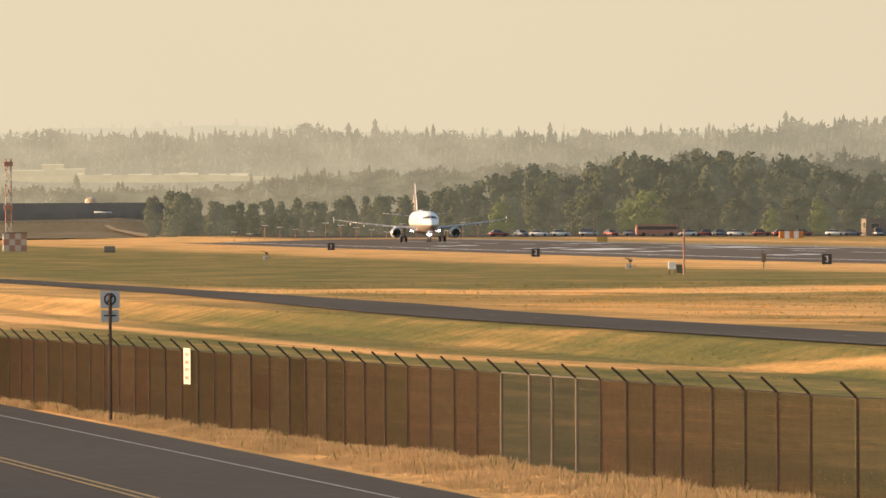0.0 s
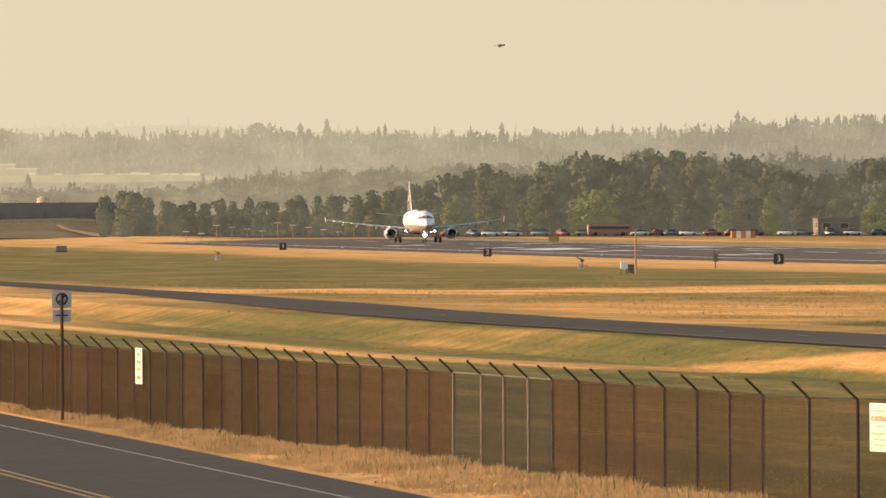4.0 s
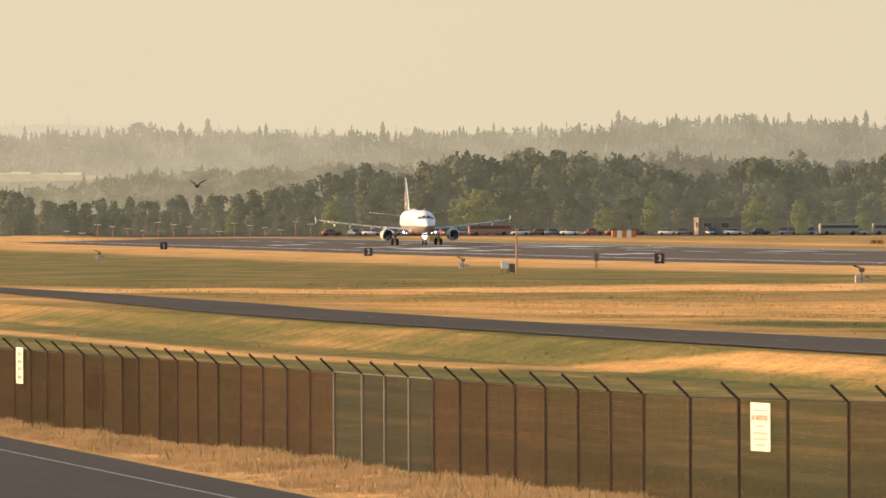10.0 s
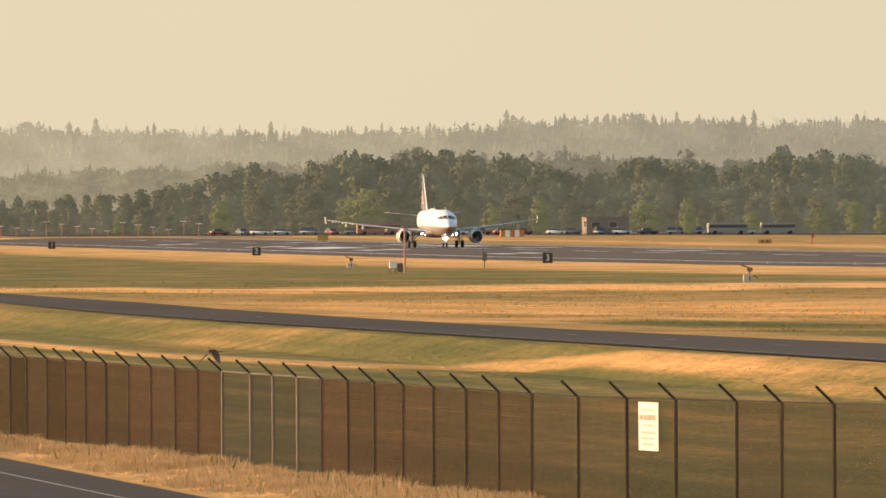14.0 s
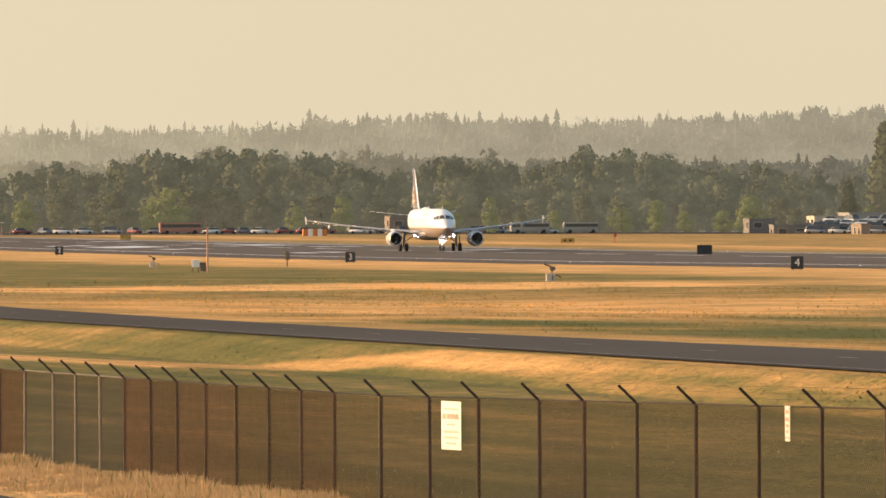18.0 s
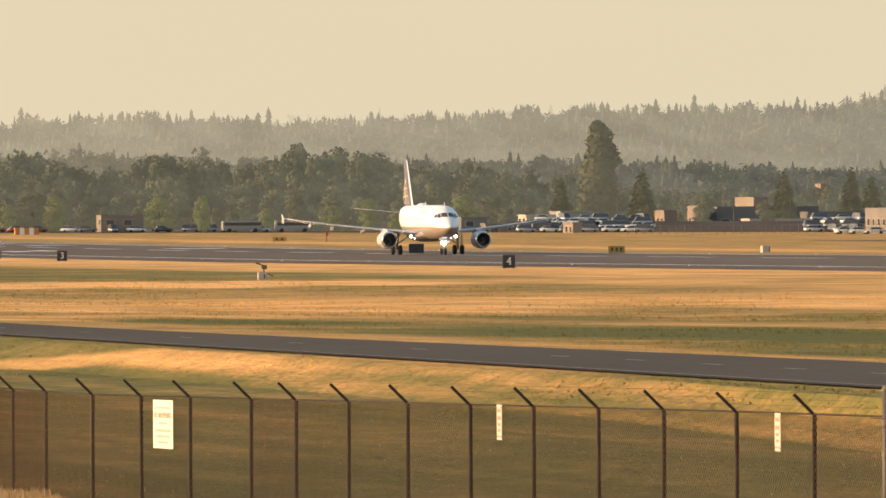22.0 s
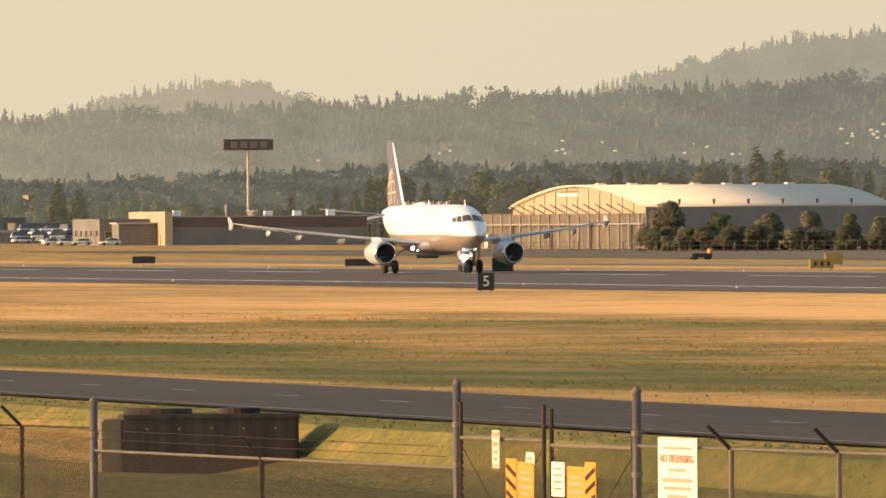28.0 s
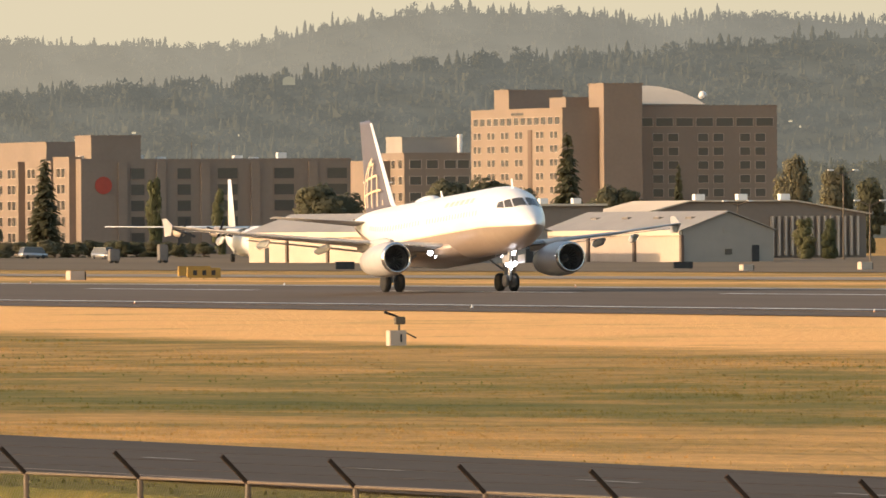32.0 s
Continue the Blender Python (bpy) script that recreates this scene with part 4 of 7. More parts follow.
# ---- runway furniture ----
def distance_marker(n, x, y):
    g = ground(x, y)
    t = thing("distance_marker", x, y, g, "black runway distance board with a white number %d" % n, "runway sign", "distance boards")
    part("panel", B(0, 0, 0.12, 1.22, 0.25, 1.24, 0.02), M["black"], t)
    for dx in (-0.4, 0.4):
        part("leg", Tb((dx, 0, -0.1), (dx, 0, 0.14), 0.04, None, 8), M["galv"], t)
    lettering(str(n), 1.08, M["white"], t, 0, -0.14, 0.74)


for n, y in ((1, 2024.5), (2, 1719.7), (3, 1414.9), (4, 1110.1), (5, 805.3)):
    distance_marker(n, 203.0, y)


def taxi_sign(b, r, w, h, front, label, legs=2, bars=0):
    x, y = at(b, r)
    t = thing("taxi_sign", x, y, ground(x, y), label, "airfield sign", "taxi signs")
    part("housing", B(0, 0, 0.15, w, 0.35, h, 0.03), front, t)
    for k in range(legs):
        dx = (k / max(legs - 1, 1) - 0.5) * w * 0.8
        part("leg", Tb((dx, 0, -0.1), (dx, 0, 0.16), 0.04, None, 6), M["galv"], t)
    for k in range(bars):
        part("print_bar", B((k - (bars - 1) / 2) * w / (bars + 0.6), -0.18, 0.15 + h * 0.25, w / (bars + 2) * 0.6, 0.02, h * 0.5), M["black"], t)


def windbox(b, r, size, label, arm=True):
    """A lamp unit: pale box on the grass with a slanting lamp arm."""
    x, y = at(b, r)
    t = thing("approach_lamp_unit", x, y, ground(x, y), label, "airfield light", "approach light units")
    s = size
    part("box", B(0, 0, -0.05, 0.72 * s, 0.5 * s, 0.66 * s, 0.03), M["cream"], t)
    part("slot", B(0.12 * s, -0.255 * s, 0.14 * s, 0.08 * s, 0.02, 0.32 * s), M["black"], t)
    part("stem", Tb((0.12 * s, 0, 0.6 * s), (0.12 * s, 0, 0.95 * s), 0.05 * s, None, 8), M["galv"], t)
    part("lamp_body", B(0.15 * s, 0, 0.85 * s, 0.42 * s, 0.3 * s, 0.32 * s, 0.04), M["galv"], t)
    part("vane", Tb((0.25 * s, 0, 1.1 * s), (-0.5 * s, 0, 1.36 * s), 0.035 * s, 0.06 * s, 8), M["post"], t)
    part("strut", Tb((0.45 * s, 0, 0.5 * s), (0.85 * s, 0, 0.3 * s), 0.03 * s, None, 6), M["post"], t)


def runway_things():
    windbox(19.286, 470, 1.0, "pale yellow wind-vane lamp box on the grass")
    windbox(9.15, 970, 1.05, "pale wind-vane lamp box beside the runway")
    windbox(7.192, 1373, 1.0, "small grey wind-vane lamp box beside the runway")
    windbox(5.404, 1723, 1.0, "small pale lamp box beside the runway")
    x, y = at(7.42, 1215)
    t = thing("equipment_cabinet", x, y, ground(x, y), "pale steel equipment cabinets on a frame", "cabinet")
    part("cabinet", B(-0.35, 0, 0.55, 0.75, 0.5, 0.75, 0.03), M["white"], t)
    part("cabinet", B(0.4, 0, 0.15, 0.6, 0.5, 0.9, 0.03), M["galv"], t)
    for dx in (-0.65, -0.05, 0.6):
        part("leg", Tb((dx, 0, -0.1), (dx, 0, 0.6), 0.04, None, 6), M["post"], t)
    x, y = at(7.462, 1212)
    t = thing("mast", x, y, ground(x, y), "thin red obstruction mast", "mast")
    part("pole", Tb((0, 0, -0.2), (0, 0, 4.75), 0.10, None, 8), M["hazed_red"], t)
    part("crossbar", Tb((-0.6, 0, 4.7), (0.6, 0, 4.7), 0.03, None, 6), M["hazed_red"], t)
    for dx in (-0.55, 0, 0.55):
        part("cap", Tb((dx, 0, 4.7), (dx, 0, 5.0), 0.05, None, 6), M["black"], t)
    x, y = at(7.854, 1353)
    t = thing("sensor_post", x, y, ground(x, y), "grey sensor post beside the runway", "sensor post")
    part("pole", Tb((0, 0, -0.1), (0, 0, 1.3), 0.07, None, 8), M["galv"], t)
    part("head", B(0, 0, 0.8, 0.55, 0.4, 0.95, 0.05), M["galv"], t)
    part("whip", Tb((-0.15, 0, 1.7), (-0.15, 0, 2.7), 0.025, None, 6), M["post"], t)
    yel, blk = M["taxi_yellow"], M["black"]
    for b, r, w, h, f, label, bars in (
            (7.059, 2171, 2.0, 0.9, yel, "dull yellow taxi sign seen from behind", 0), (9.234, 1940, 2.3, 0.7, yel, "long dull yellow taxi sign", 2),
            (9.908, 1436, 1.85, 1.15, blk, "black-backed airfield sign beside the runway", 0), (10.893, 1400, 2.0, 0.85, yel, "yellow taxi sign with dark print", 3),
            (12.466, 1400, 2.8, 0.85, blk, "long black and yellow taxi sign", 2), (14.232, 1023, 1.9, 1.15, blk, "black-backed airfield sign beside the runway", 0),
            (13.531, 1231, 3.3, 0.75, blk, "long black and yellow airfield sign", 2), (13.862, 1533, 2.9, 0.6, blk, "low black airfield sign", 0),
            (15.801, 1075, 2.3, 0.85, yel, "yellow taxi sign with dark print", 3), (15.862, 1223, 1.9, 1.15, yel, "tall yellow taxi sign seen from behind", 0),
            (18.34, 1001, 3.0, 0.85, yel, "long yellow and black taxi sign", 3), (20.699, 1198, 2.1, 0.7, blk, "low black airfield sign", 0),
            (19.452, 1286, 4.5, 0.85, blk, "long low black barrier board", 0), (19.035, 1239, 2.1, 0.8, blk, "low black airfield sign", 0),
            (17.122, 1407, 2.9, 1.0, yel, "long orange-yellow taxi sign", 2), (18.293, 1043, 3.0, 0.9, yel, "brownish taxi sign beside the taxiway", 2)):
        taxi_sign(b, r, w, h, f, label, 3, bars)
    for b, r, w, h in ((17.709, 1004, 1.45, 0.85), (11.623, 1441, 0.9, 0.9), (21.594, 1165, 1.3, 0.85), (16.75, 1150, 0.8, 0.6), (21.01, 1150, 1.2, 0.7)):
        x, y = at(b, r)
        t = thing("marker_block", x, y, ground(x, y), "pale cream concrete marker block", "marker block", "marker blocks", 12)
        part("block", B(0, 0, -0.05, w, 0.8, h, 0.04), M["cream"], t)
        part("side_board", B(w * 0.56, 0, -0.05, 0.12, 0.7, h * 0.9, 0.02), M["post"], t)
    x, y = at(9.467, 1929)
    t = thing("marker_flag", x, y, ground(x, y), "slim red marker post", "marker post")
    part("pole", Tb((0, 0, -0.1), (0, 0, 1.5), 0.09, 0.05, 8), M["red"], t)
    part("plate", B(0.1, 0, 1.1, 0.4, 0.05, 0.6, 0.02), M["red"], t)
    x, y = at(15.208, 1471)
    t = thing("tow_tractor", x, y, ground(x, y), "low dark tow tractor with an orange tail", "tow tractor")
    part("chassis", B(0, 0, 0.3, 2.6, 1.5, 0.5, 0.06), M["black"], t)
    part("tail", B(1.2, 0, 0.8, 0.4, 1.3, 0.6, 0.05), M["orange"], t)
    for dx in (-0.9, 0.9):
        for dy in (-0.7, 0.7):
            part("wheel", Tb((dx, dy - 0.1, 0.32), (dx, dy + 0.1, 0.32), 0.32, None, 12), M["rubber"], t)
    for i, y in enumerate(np.arange(430, 2300, 61)):
        for x in (219, 270):
            t = thing("edge_light", x, y, ground(x, y) + 0.03, "small runway edge light", "runway light", "runway edge lights")
            part("base", Tb((0, 0, 0), (0, 0, 0.08), 0.09, 0.06, 8), M["orange" if i % 3 else "white"], t)
            part("lens", Tb((0, 0, 0.08), (0, 0, 0.19), 0.05, 0.03, 8), M["white"], t)
    # left end: obstruction tower, shed and small box
    x, y = at(4.14, 2260)
    t = thing("lattice_tower", x, y, ground(x, y), "red and white lattice radio tower", "radio tower")
    for k in range(7):
        z, col = k * 2.5, M["hazed_red"] if k % 2 == 0 else M["cream"]
        for sx in (-0.55, 0.55):
            for sy in (-0.55, 0.55):
                part("leg", Tb((sx, sy, z), (sx, sy, z + 2.5), 0.09, None, 6), col, t)
        part("brace", Tb((-0.55, -0.55, z), (0.55, -0.55, z + 2.5), 0.06, None, 5), col, t)
        part("brace", Tb((0.55, -0.55, z), (-0.55, -0.55, z + 2.5), 0.06, None, 5), col, t)
    for z in (7.5, 16.0):
        part("platform", B(0, 0, z, 1.7, 1.7, 0.9, 0.05), M["hazed_red"], t)
    x, y = at(4.17, 2140)
    t = thing("shed", x, y, ground(x, y), "small red and white checked equipment shed", "shed")
    for i in range(4):
        for j in range(3):
            part("panel", B(-1.6 + i * 1.07 - 0.02, 0, j * 1.1, 1.06, 2.4, 1.09, 0.01), M["hazed_red" if (i + j) % 2 else "cream"], t)
    part("roof", B(-0.05, 0, 3.3, 4.5, 2.7, 0.15, 0.03), M["brownwall"], t)
    x, y = at(4.636, 2051)
    t = thing("junction_box", x, y, ground(x, y), "grey junction box on the grass", "junction box")
    part("housing", B(0, 0, 0.1, 1.9, 0.7, 1.0, 0.04), M["greywall"], t)
    part("base", B(0, 0, -0.1, 2.1, 0.9, 0.22, 0.02), M["concrete"], t)


runway_things()


# ---- the airliner ----
RINGS = [(-16.12, 3.30, 0.03, 0.03), (-16.0, 3.31, 0.25, 0.22), (-15.6, 3.36, 0.58, 0.52), (-14.9, 3.48, 0.98, 0.92), (-14.3, 3.57, 1.24, 1.2), (-13.5, 3.70, 1.52, 1.58), (-12.6, 3.81, 1.74, 1.86),
         (-11.2, 3.89, 1.92, 2.03), (-9.5, 3.9, 1.975, 2.07), (-4, 3.9, 1.975, 2.07), (0, 3.9, 1.975, 2.07), (5, 3.9, 1.975, 2.07), (7, 3.95, 1.95, 2.02), (9, 4.1, 1.82, 1.87),
         (11, 4.35, 1.55, 1.62), (13, 4.65, 1.2, 1.3), (15, 4.95, 0.8, 0.92), (17, 5.2, 0.38, 0.45), (17.7, 5.27, 0.12, 0.2)]


def hull(y, a):
    """Point of the fuselage skin at station y and angle a (degrees from the top, positive to +x)."""
    ys = [r[0] for r in RINGS]
    zc, w, h = (float(np.interp(y, ys, [r[k] for r in RINGS])) for k in (1, 2, 3))
    return Vector((w * math.sin(radians(a)), y, zc + h * math.cos(radians(a))))


def patch(bm, corners, lift, n=5):
    """A skin patch between four (station, angle) corners, set proud of the hull."""
    c = [Vector(p) for p in corners]
    vs = []
    for j in range(n + 1):
        for i in range(n + 1):
            u, v = i / n, j / n
            q = c[0] * (1 - u) * (1 - v) + c[1] * u * (1 - v) + c[2] * u * v + c[3] * (1 - u) * v
            p = hull(q.x, q.y)
            e = 0.01
            d = (hull(q.x + e, q.y) - p).cross(hull(q.x, q.y + 1) - p)
            d = d.normalized()
            mid = Vector((0, q.x, 3.8))
            if d.dot(p - mid) < 0:
                d = -d
            vs.append(bm.verts.new(p + d * lift))
    for j in range(n):
        for i in range(n):
            a = j * (n + 1) + i
            bm.faces.new((vs[a], vs[a + 1], vs[a + n + 2], vs[a + n + 1]))
    return bm


def foil(bm, stations, thick=0.11, n=14):
    """A wing or tail surface through stations (point, chord, thickness axis, chord runs +y)."""
    rings = []
    for (px, py, pz), chord, axis, tk in stations:
        ring = []
        for k in range(2 * n):
            u = (1 - math.cos(math.pi * (k if k <= n else 2 * n - k) / n)) / 2
            yt = tk * chord * (1.4845 * math.sqrt(u) - 0.63 * u - 1.758 * u * u + 1.4215 * u ** 3 - 0.5075 * u ** 4) * 1.0
            yt *= 1 if k <= n else -0.8
            p = Vector((px, py + chord * u, pz)) + Vector(axis) * yt
            ring.append(p)
        rings.append(ring)
    return loft(bm, rings)


def ring_loft(bm, axis_x, z, prof, n=28, caps=False):
    rings = [[(axis_x + r * math.cos(2 * math.pi * k / n), y, z + r * math.sin(2 * math.pi * k / n)) for k in range(n)] for y, r in prof]
    return loft(bm, rings, caps)


nose_leg = []


def airliner():
    t = thing("airliner", 244, 2254, 1.9, "white twin-engine jet airliner with grey belly and gold globe tail", "airliner")
    n = 48
    dense = []
    st = [r[0] for r in RINGS]
    for y in sorted(set(st + list(np.arange(-15.9, -9.4, 0.35)) + list(np.arange(-8, 17, 1.25)))):
        dense.append([tuple(hull(y, 360 * k / n)) for k in range(n)])
    up, low = bmesh.new(), bmesh.new()
    # lower skin is painted grey beneath a line a little under the windows
    lo0, lo1 = 14, 34
    loft(up, [[r[k % n] for k in range(lo1, lo0 + n + 1)] for r in dense], False, False)
    loft(low, [[r[k] for k in range(lo0, lo1 + 1)] for r in dense], False, False)
    part("upper_fuselage", up, M["skin"], t, "glossy white upper fuselage", True)
    part("lower_fuselage", low, M["belly"], t, "grey lower fuselage", True)
    for side in (1, -1):
        bm = bmesh.new()
        patch(bm, [(-15.3, side * 103.5), (12, side * 103.5), (12, side * 105.5), (-15.3, side * 105.5)], 0.012, 40)
        part("cheat_line", bm, M["gold"], t, "thin gold cheat line")
        panes = ([(-14.72, 3), (-14.4, 40), (-13.72, 29), (-13.9, 3)], [(-14.34, 43), (-13.84, 57), (-13.38, 44), (-13.66, 32)], [(-13.78, 59), (-13.1, 66), (-13.0, 53), (-13.34, 46.5)])
        for p in panes:
            part("cockpit_window", patch(bmesh.new(), [(y, side * a) for y, a in p], 0.02), M["glass"], t, "dark cockpit window")
        # cabin windows in pale grey, as if washed out by light
        for y0 in np.arange(-10.6, 10.2, 0.533):
            if not -1.2 < y0 < -0.2:
                part("cabin_window", patch(bmesh.new(), [(y0, side * 74), (y0 + 0.23, side * 74), (y0 + 0.23, side * 83), (y0, side * 83)], 0.008, 1), M["nacelle"], t)
        # name on the fuselage, as plain bars, paled as if washed out by light
        for k in range(6):
            y0 = -9.3 + k * 0.95
            part("title_bar", patch(bmesh.new(), [(y0, side * 47), (y0 + 0.62, side * 47), (y0 + 0.62, side * 58), (y0, side * 58)], 0.01, 2), M["nacelle"], t, "pale washed-out grey-blue title marking")
        part("cabin_door", patch(bmesh.new(), [(-11.9, side * 62), (-11.1, side * 62), (-11.1, side * 101), (-11.9, side * 101)], 0.006, 4), M["skin"], t)
    # belly fairing
    bm = bmesh.new()
    loft(bm, [[(w * math.cos(2 * math.pi * k / 24), y, zc + h * math.sin(2 * math.pi * k / 24)) for k in range(24)] for y, zc, w, h in
              ((-5.6, 2.6, 0.4, 0.3), (-4.6, 2.5, 1.7, 0.75), (-3, 2.4, 2.2, 0.85), (2, 2.4, 2.2, 0.85), (3.8, 2.5, 1.7, 0.7), (5.2, 2.6, 0.4, 0.3))])
    part("belly_fairing", bm, M["belly"], t, "grey wing-root belly fairing", True)
    for s in (1, -1):
        up3 = (0, 0, 1)
        bm = foil(bmesh.new(), [((s * 1.2, -4.3, 2.6), 7.2, up3, 0.085), ((s * 1.975, -3.9, 2.66), 6.6, up3, 0.085), ((s * 6.4, -1.6, 3.08), 3.9, up3, 0.085), ((s * 12, 1.25, 3.74), 2.65, up3, 0.08), ((s * 16.9, 3.75, 4.42), 1.55, up3, 0.075)])
        wing = part("wing", bm, M["wingskin"], t, "grey swept wing", True)
        bm = bmesh.new()
        rings = []
        loft(bm, [[(s * 16.9 + dx, 3.7 + y, 4.42 + z) for dx in (-0.03, 0.03) for y, z in ([(0.5, -0.55), (1.8, -0.55)] if dx < 0 else [(1.8, -0.55), (0.5, -0.55)])],
                  [(s * 16.95 + dx, 3.7 + y, 4.42 + z) for dx in (-0.03, 0.03) for y, z in ([(0.0, 0.0), (1.7, 0.0)] if dx < 0 else [(1.7, 0.0), (0.0, 0.0)])],
                  [(s * 17.0 + dx, 3.7 + y, 4.42 + z) for dx in (-0.03, 0.03) for y, z in ([(1.1, 0.55), (1.9, 0.55)] if dx < 0 else [(1.9, 0.55), (1.1, 0.55)])]])
        part("wingtip_fence", bm, M["wingskin"], wing, "grey arrow-shaped wingtip fence")
        for x, ln in ((3.4, 3.0), (7.6, 2.9), (11.2, 2.4), (13.8, 1.6)):
            yw = float(np.interp(x, [1.975, 6.4, 12, 16.9], [-0.4, 0.6, 2.4, 4.4]))
            zw = float(np.interp(x, [1.975, 6.4, 12, 16.9], [2.62, 3.05, 3.66, 4.22])) - 0.32
            bm = loft(bmesh.new(), [[(s * x + r * 0.55 * math.cos(2 * math.pi * k / 12), yw + d, zw + dz + r * math.sin(2 * math.pi * k / 12)) for k in range(12)] for d, r, dz in ((-0.2, 0.05, 0.1), (0.4, 0.24, 0), (ln * 0.7, 0.26, -0.08), (ln, 0.05, -0.1))])
            part("flap_fairing", bm, M["skin"], wing, "canoe-shaped flap fairing", True)
        bm = foil(bmesh.new(), [((s * 2.0, 2.35, 2.42), 1.5, up3, 0.06), ((s * 6.4, 2.1, 2.86), 1.15, up3, 0.06), ((s * 11.9, 3.65, 3.52), 0.85, up3, 0.06)])
        f = part("flap", bm, M["wingskin"], wing, "", True)
        bm = foil(bmesh.new(), [((s * 3.0, -3.75, 2.66), 0.75, up3, 0.09), ((s * 6.4, -1.95, 2.98), 0.6, up3, 0.09), ((s * 16.2, 3.05, 4.08), 0.4, up3, 0.09)])
        part("slat", bm, M["chrome"], wing, "bare metal leading-edge slat", True)
        # engine
        ex, ez = s * 5.75, 1.78
        en = new("engine")
        en.parent = t
        en["label"] = "underwing turbofan engine with a dark round intake"
        part("cowling", ring_loft(bmesh.new(), ex, ez, [(-6.3, 0.97), (-5.6, 1.06), (-4.4, 1.08), (-3.0, 0.99), (-1.6, 0.76), (-1.6, 0.7), (-3.0, 0.85)]), M["nacelle"], en, "pale grey engine cowling", True)
        part("intake_lip", ring_loft(bmesh.new(), ex, ez, [(-6.3, 0.971), (-6.52, 0.92), (-6.58, 0.86), (-6.5, 0.8), (-6.2, 0.77)]), M["chrome"], en, "bare metal intake lip", True)
        part("intake_duct", ring_loft(bmesh.new(), ex, ez, [(-6.2, 0.771), (-5.7, 0.78), (-5.3, 0.8)]), M["fan"], en, "", True)
        for k in range(22):
            bm = bmesh.new()
            a = 2 * math.pi * k / 22
            q = [Vector((math.cos(a + da) * r, yy, math.sin(a + da) * r)) for r, da, yy in ((0.25, 0, -5.4), (0.78, 0.06, -5.45), (0.78, 0.26, -5.3), (0.25, 0.2, -5.3))]
            bm.faces.new([bm.verts.new(v + Vector((ex, 0, ez))) for v in q])
            part("fan_blade", bm, M["fan"], en)
        part("spinner", ring_loft(bmesh.new(), ex, ez, [(-5.85, 0.01), (-5.65, 0.14), (-5.35, 0.27)]), M["fan"], en, "", True)
        part("core_nozzle", ring_loft(bmesh.new(), ex, ez, [(-2.4, 0.62), (-1.0, 0.45), (-0.5, 0.36), (-0.5, 0.05)]), M["gearsteel"], en, "", True)
        bm = loft(bmesh.new(), [[(ex - 0.14, y, z0), (ex + 0.14, y, z0), (ex + 0.14, y, z1), (ex - 0.14, y, z1)] for y, z0, z1 in ((-5.6, 2.85, 2.95), (-4.2, 2.75, 3.15), (-2.6, 2.6, 3.15), (0.6, 2.55, 2.9))])
        part("pylon", bm, M["nacelle"], en, "", True)
        # tailplane
        bm = foil(bmesh.new(), [((s * 0.5, 12.0, 5.05), 4.0, up3, 0.05), ((s * 6.2, 15.2, 5.65), 1.5, up3, 0.05)])
        part("tailplane", bm, M["wingskin"], t, "grey tailplane", True)
        # main gear
        g = new("main_gear")
        g.parent = t
        g["label"] = "steel main landing gear leg with two wheels"
        part("strut", Tb((s * 3.8, 0, 0.58), (s * 3.6, -0.2, 2.7), 0.14, 0.17, 12), M["gearsteel"], g)
        part("side_brace", Tb((s * 3.75, 0, 1.25), (s * 2.2, -0.1, 2.3), 0.07, None, 8), M["gearsteel"], g)
        part("gear_door", B(s * 4.2, 0, 1.1, 0.06, 1.0, 1.35, 0.02), M["belly"], g)
        for dx in (-0.46, 0.46):
            w = part("tyre", ring_wheel(s * 3.8 + dx, 0, 0.58, 0.58, 0.42), M["rubber"], g, "black tyre", True)
            part("rim", Tb((s * 3.8 + dx - 0.16, 0, 0.58), (s * 3.8 + dx + 0.16, 0, 0.58), 0.27, None, 16), M["gearsteel"], w)
        # wing-root landing light
        part("landing_light", Tb((s * 2.75, -4.15, 2.2), (s * 2.75, -4.25, 2.2), 0.17, None, 14), M["lamp"], t, "bright landing light")
        part("retracting_light", Tb((s * 2.2, -3.6, 2.0), (s * 2.2, -3.7, 2.0), 0.06, None, 14), M["lamp"], t, "bright landing light")
    # nose gear
    g = new("nose_gear")
    g.parent = t
    nose_leg.append(g)
    g["label"] = "steel nose landing gear with taxi lights"
    part("strut", Tb((0, -11.04, 0.4), (0, -11.25, 2.3), 0.10, 0.13, 12), M["gearsteel"], g)
    part("drag_brace", Tb((0, -11.1, 1.0), (0, -12.6, 2.2), 0.06, None, 8), M["gearsteel"], g)
    for sx in (-0.5, 0.5):
        part("gear_door", B(sx, -11.9, 1.45, 0.05, 1.3, 0.5, 0.02), M["gearsteel"], g)
    for dx in (-0.26, 0.26):
        w = part("tyre", ring_wheel(dx, -11.04, 0.39, 0.39, 0.24), M["rubber"], g, "black tyre", True)
        part("rim", Tb((dx - 0.1, -11.04, 0.39), (dx + 0.1, -11.04, 0.39), 0.18, None, 14), M["gearsteel"], w)
    for dx in (-0.2, 0.2):
        part("taxi_light", Tb((dx, -11.3, 1.42), (dx, -11.42, 1.42), 0.18, None, 14), M["lamp"], g, "dazzling taxi light")
    part("taxi_light", Tb((0, -11.3, 1.12), (0, -11.4, 1.12), 0.07, None, 14), M["lamp"], g, "dazzling taxi light")
    # fin, with a gold globe of curved lines
    side = (1, 0, 0)
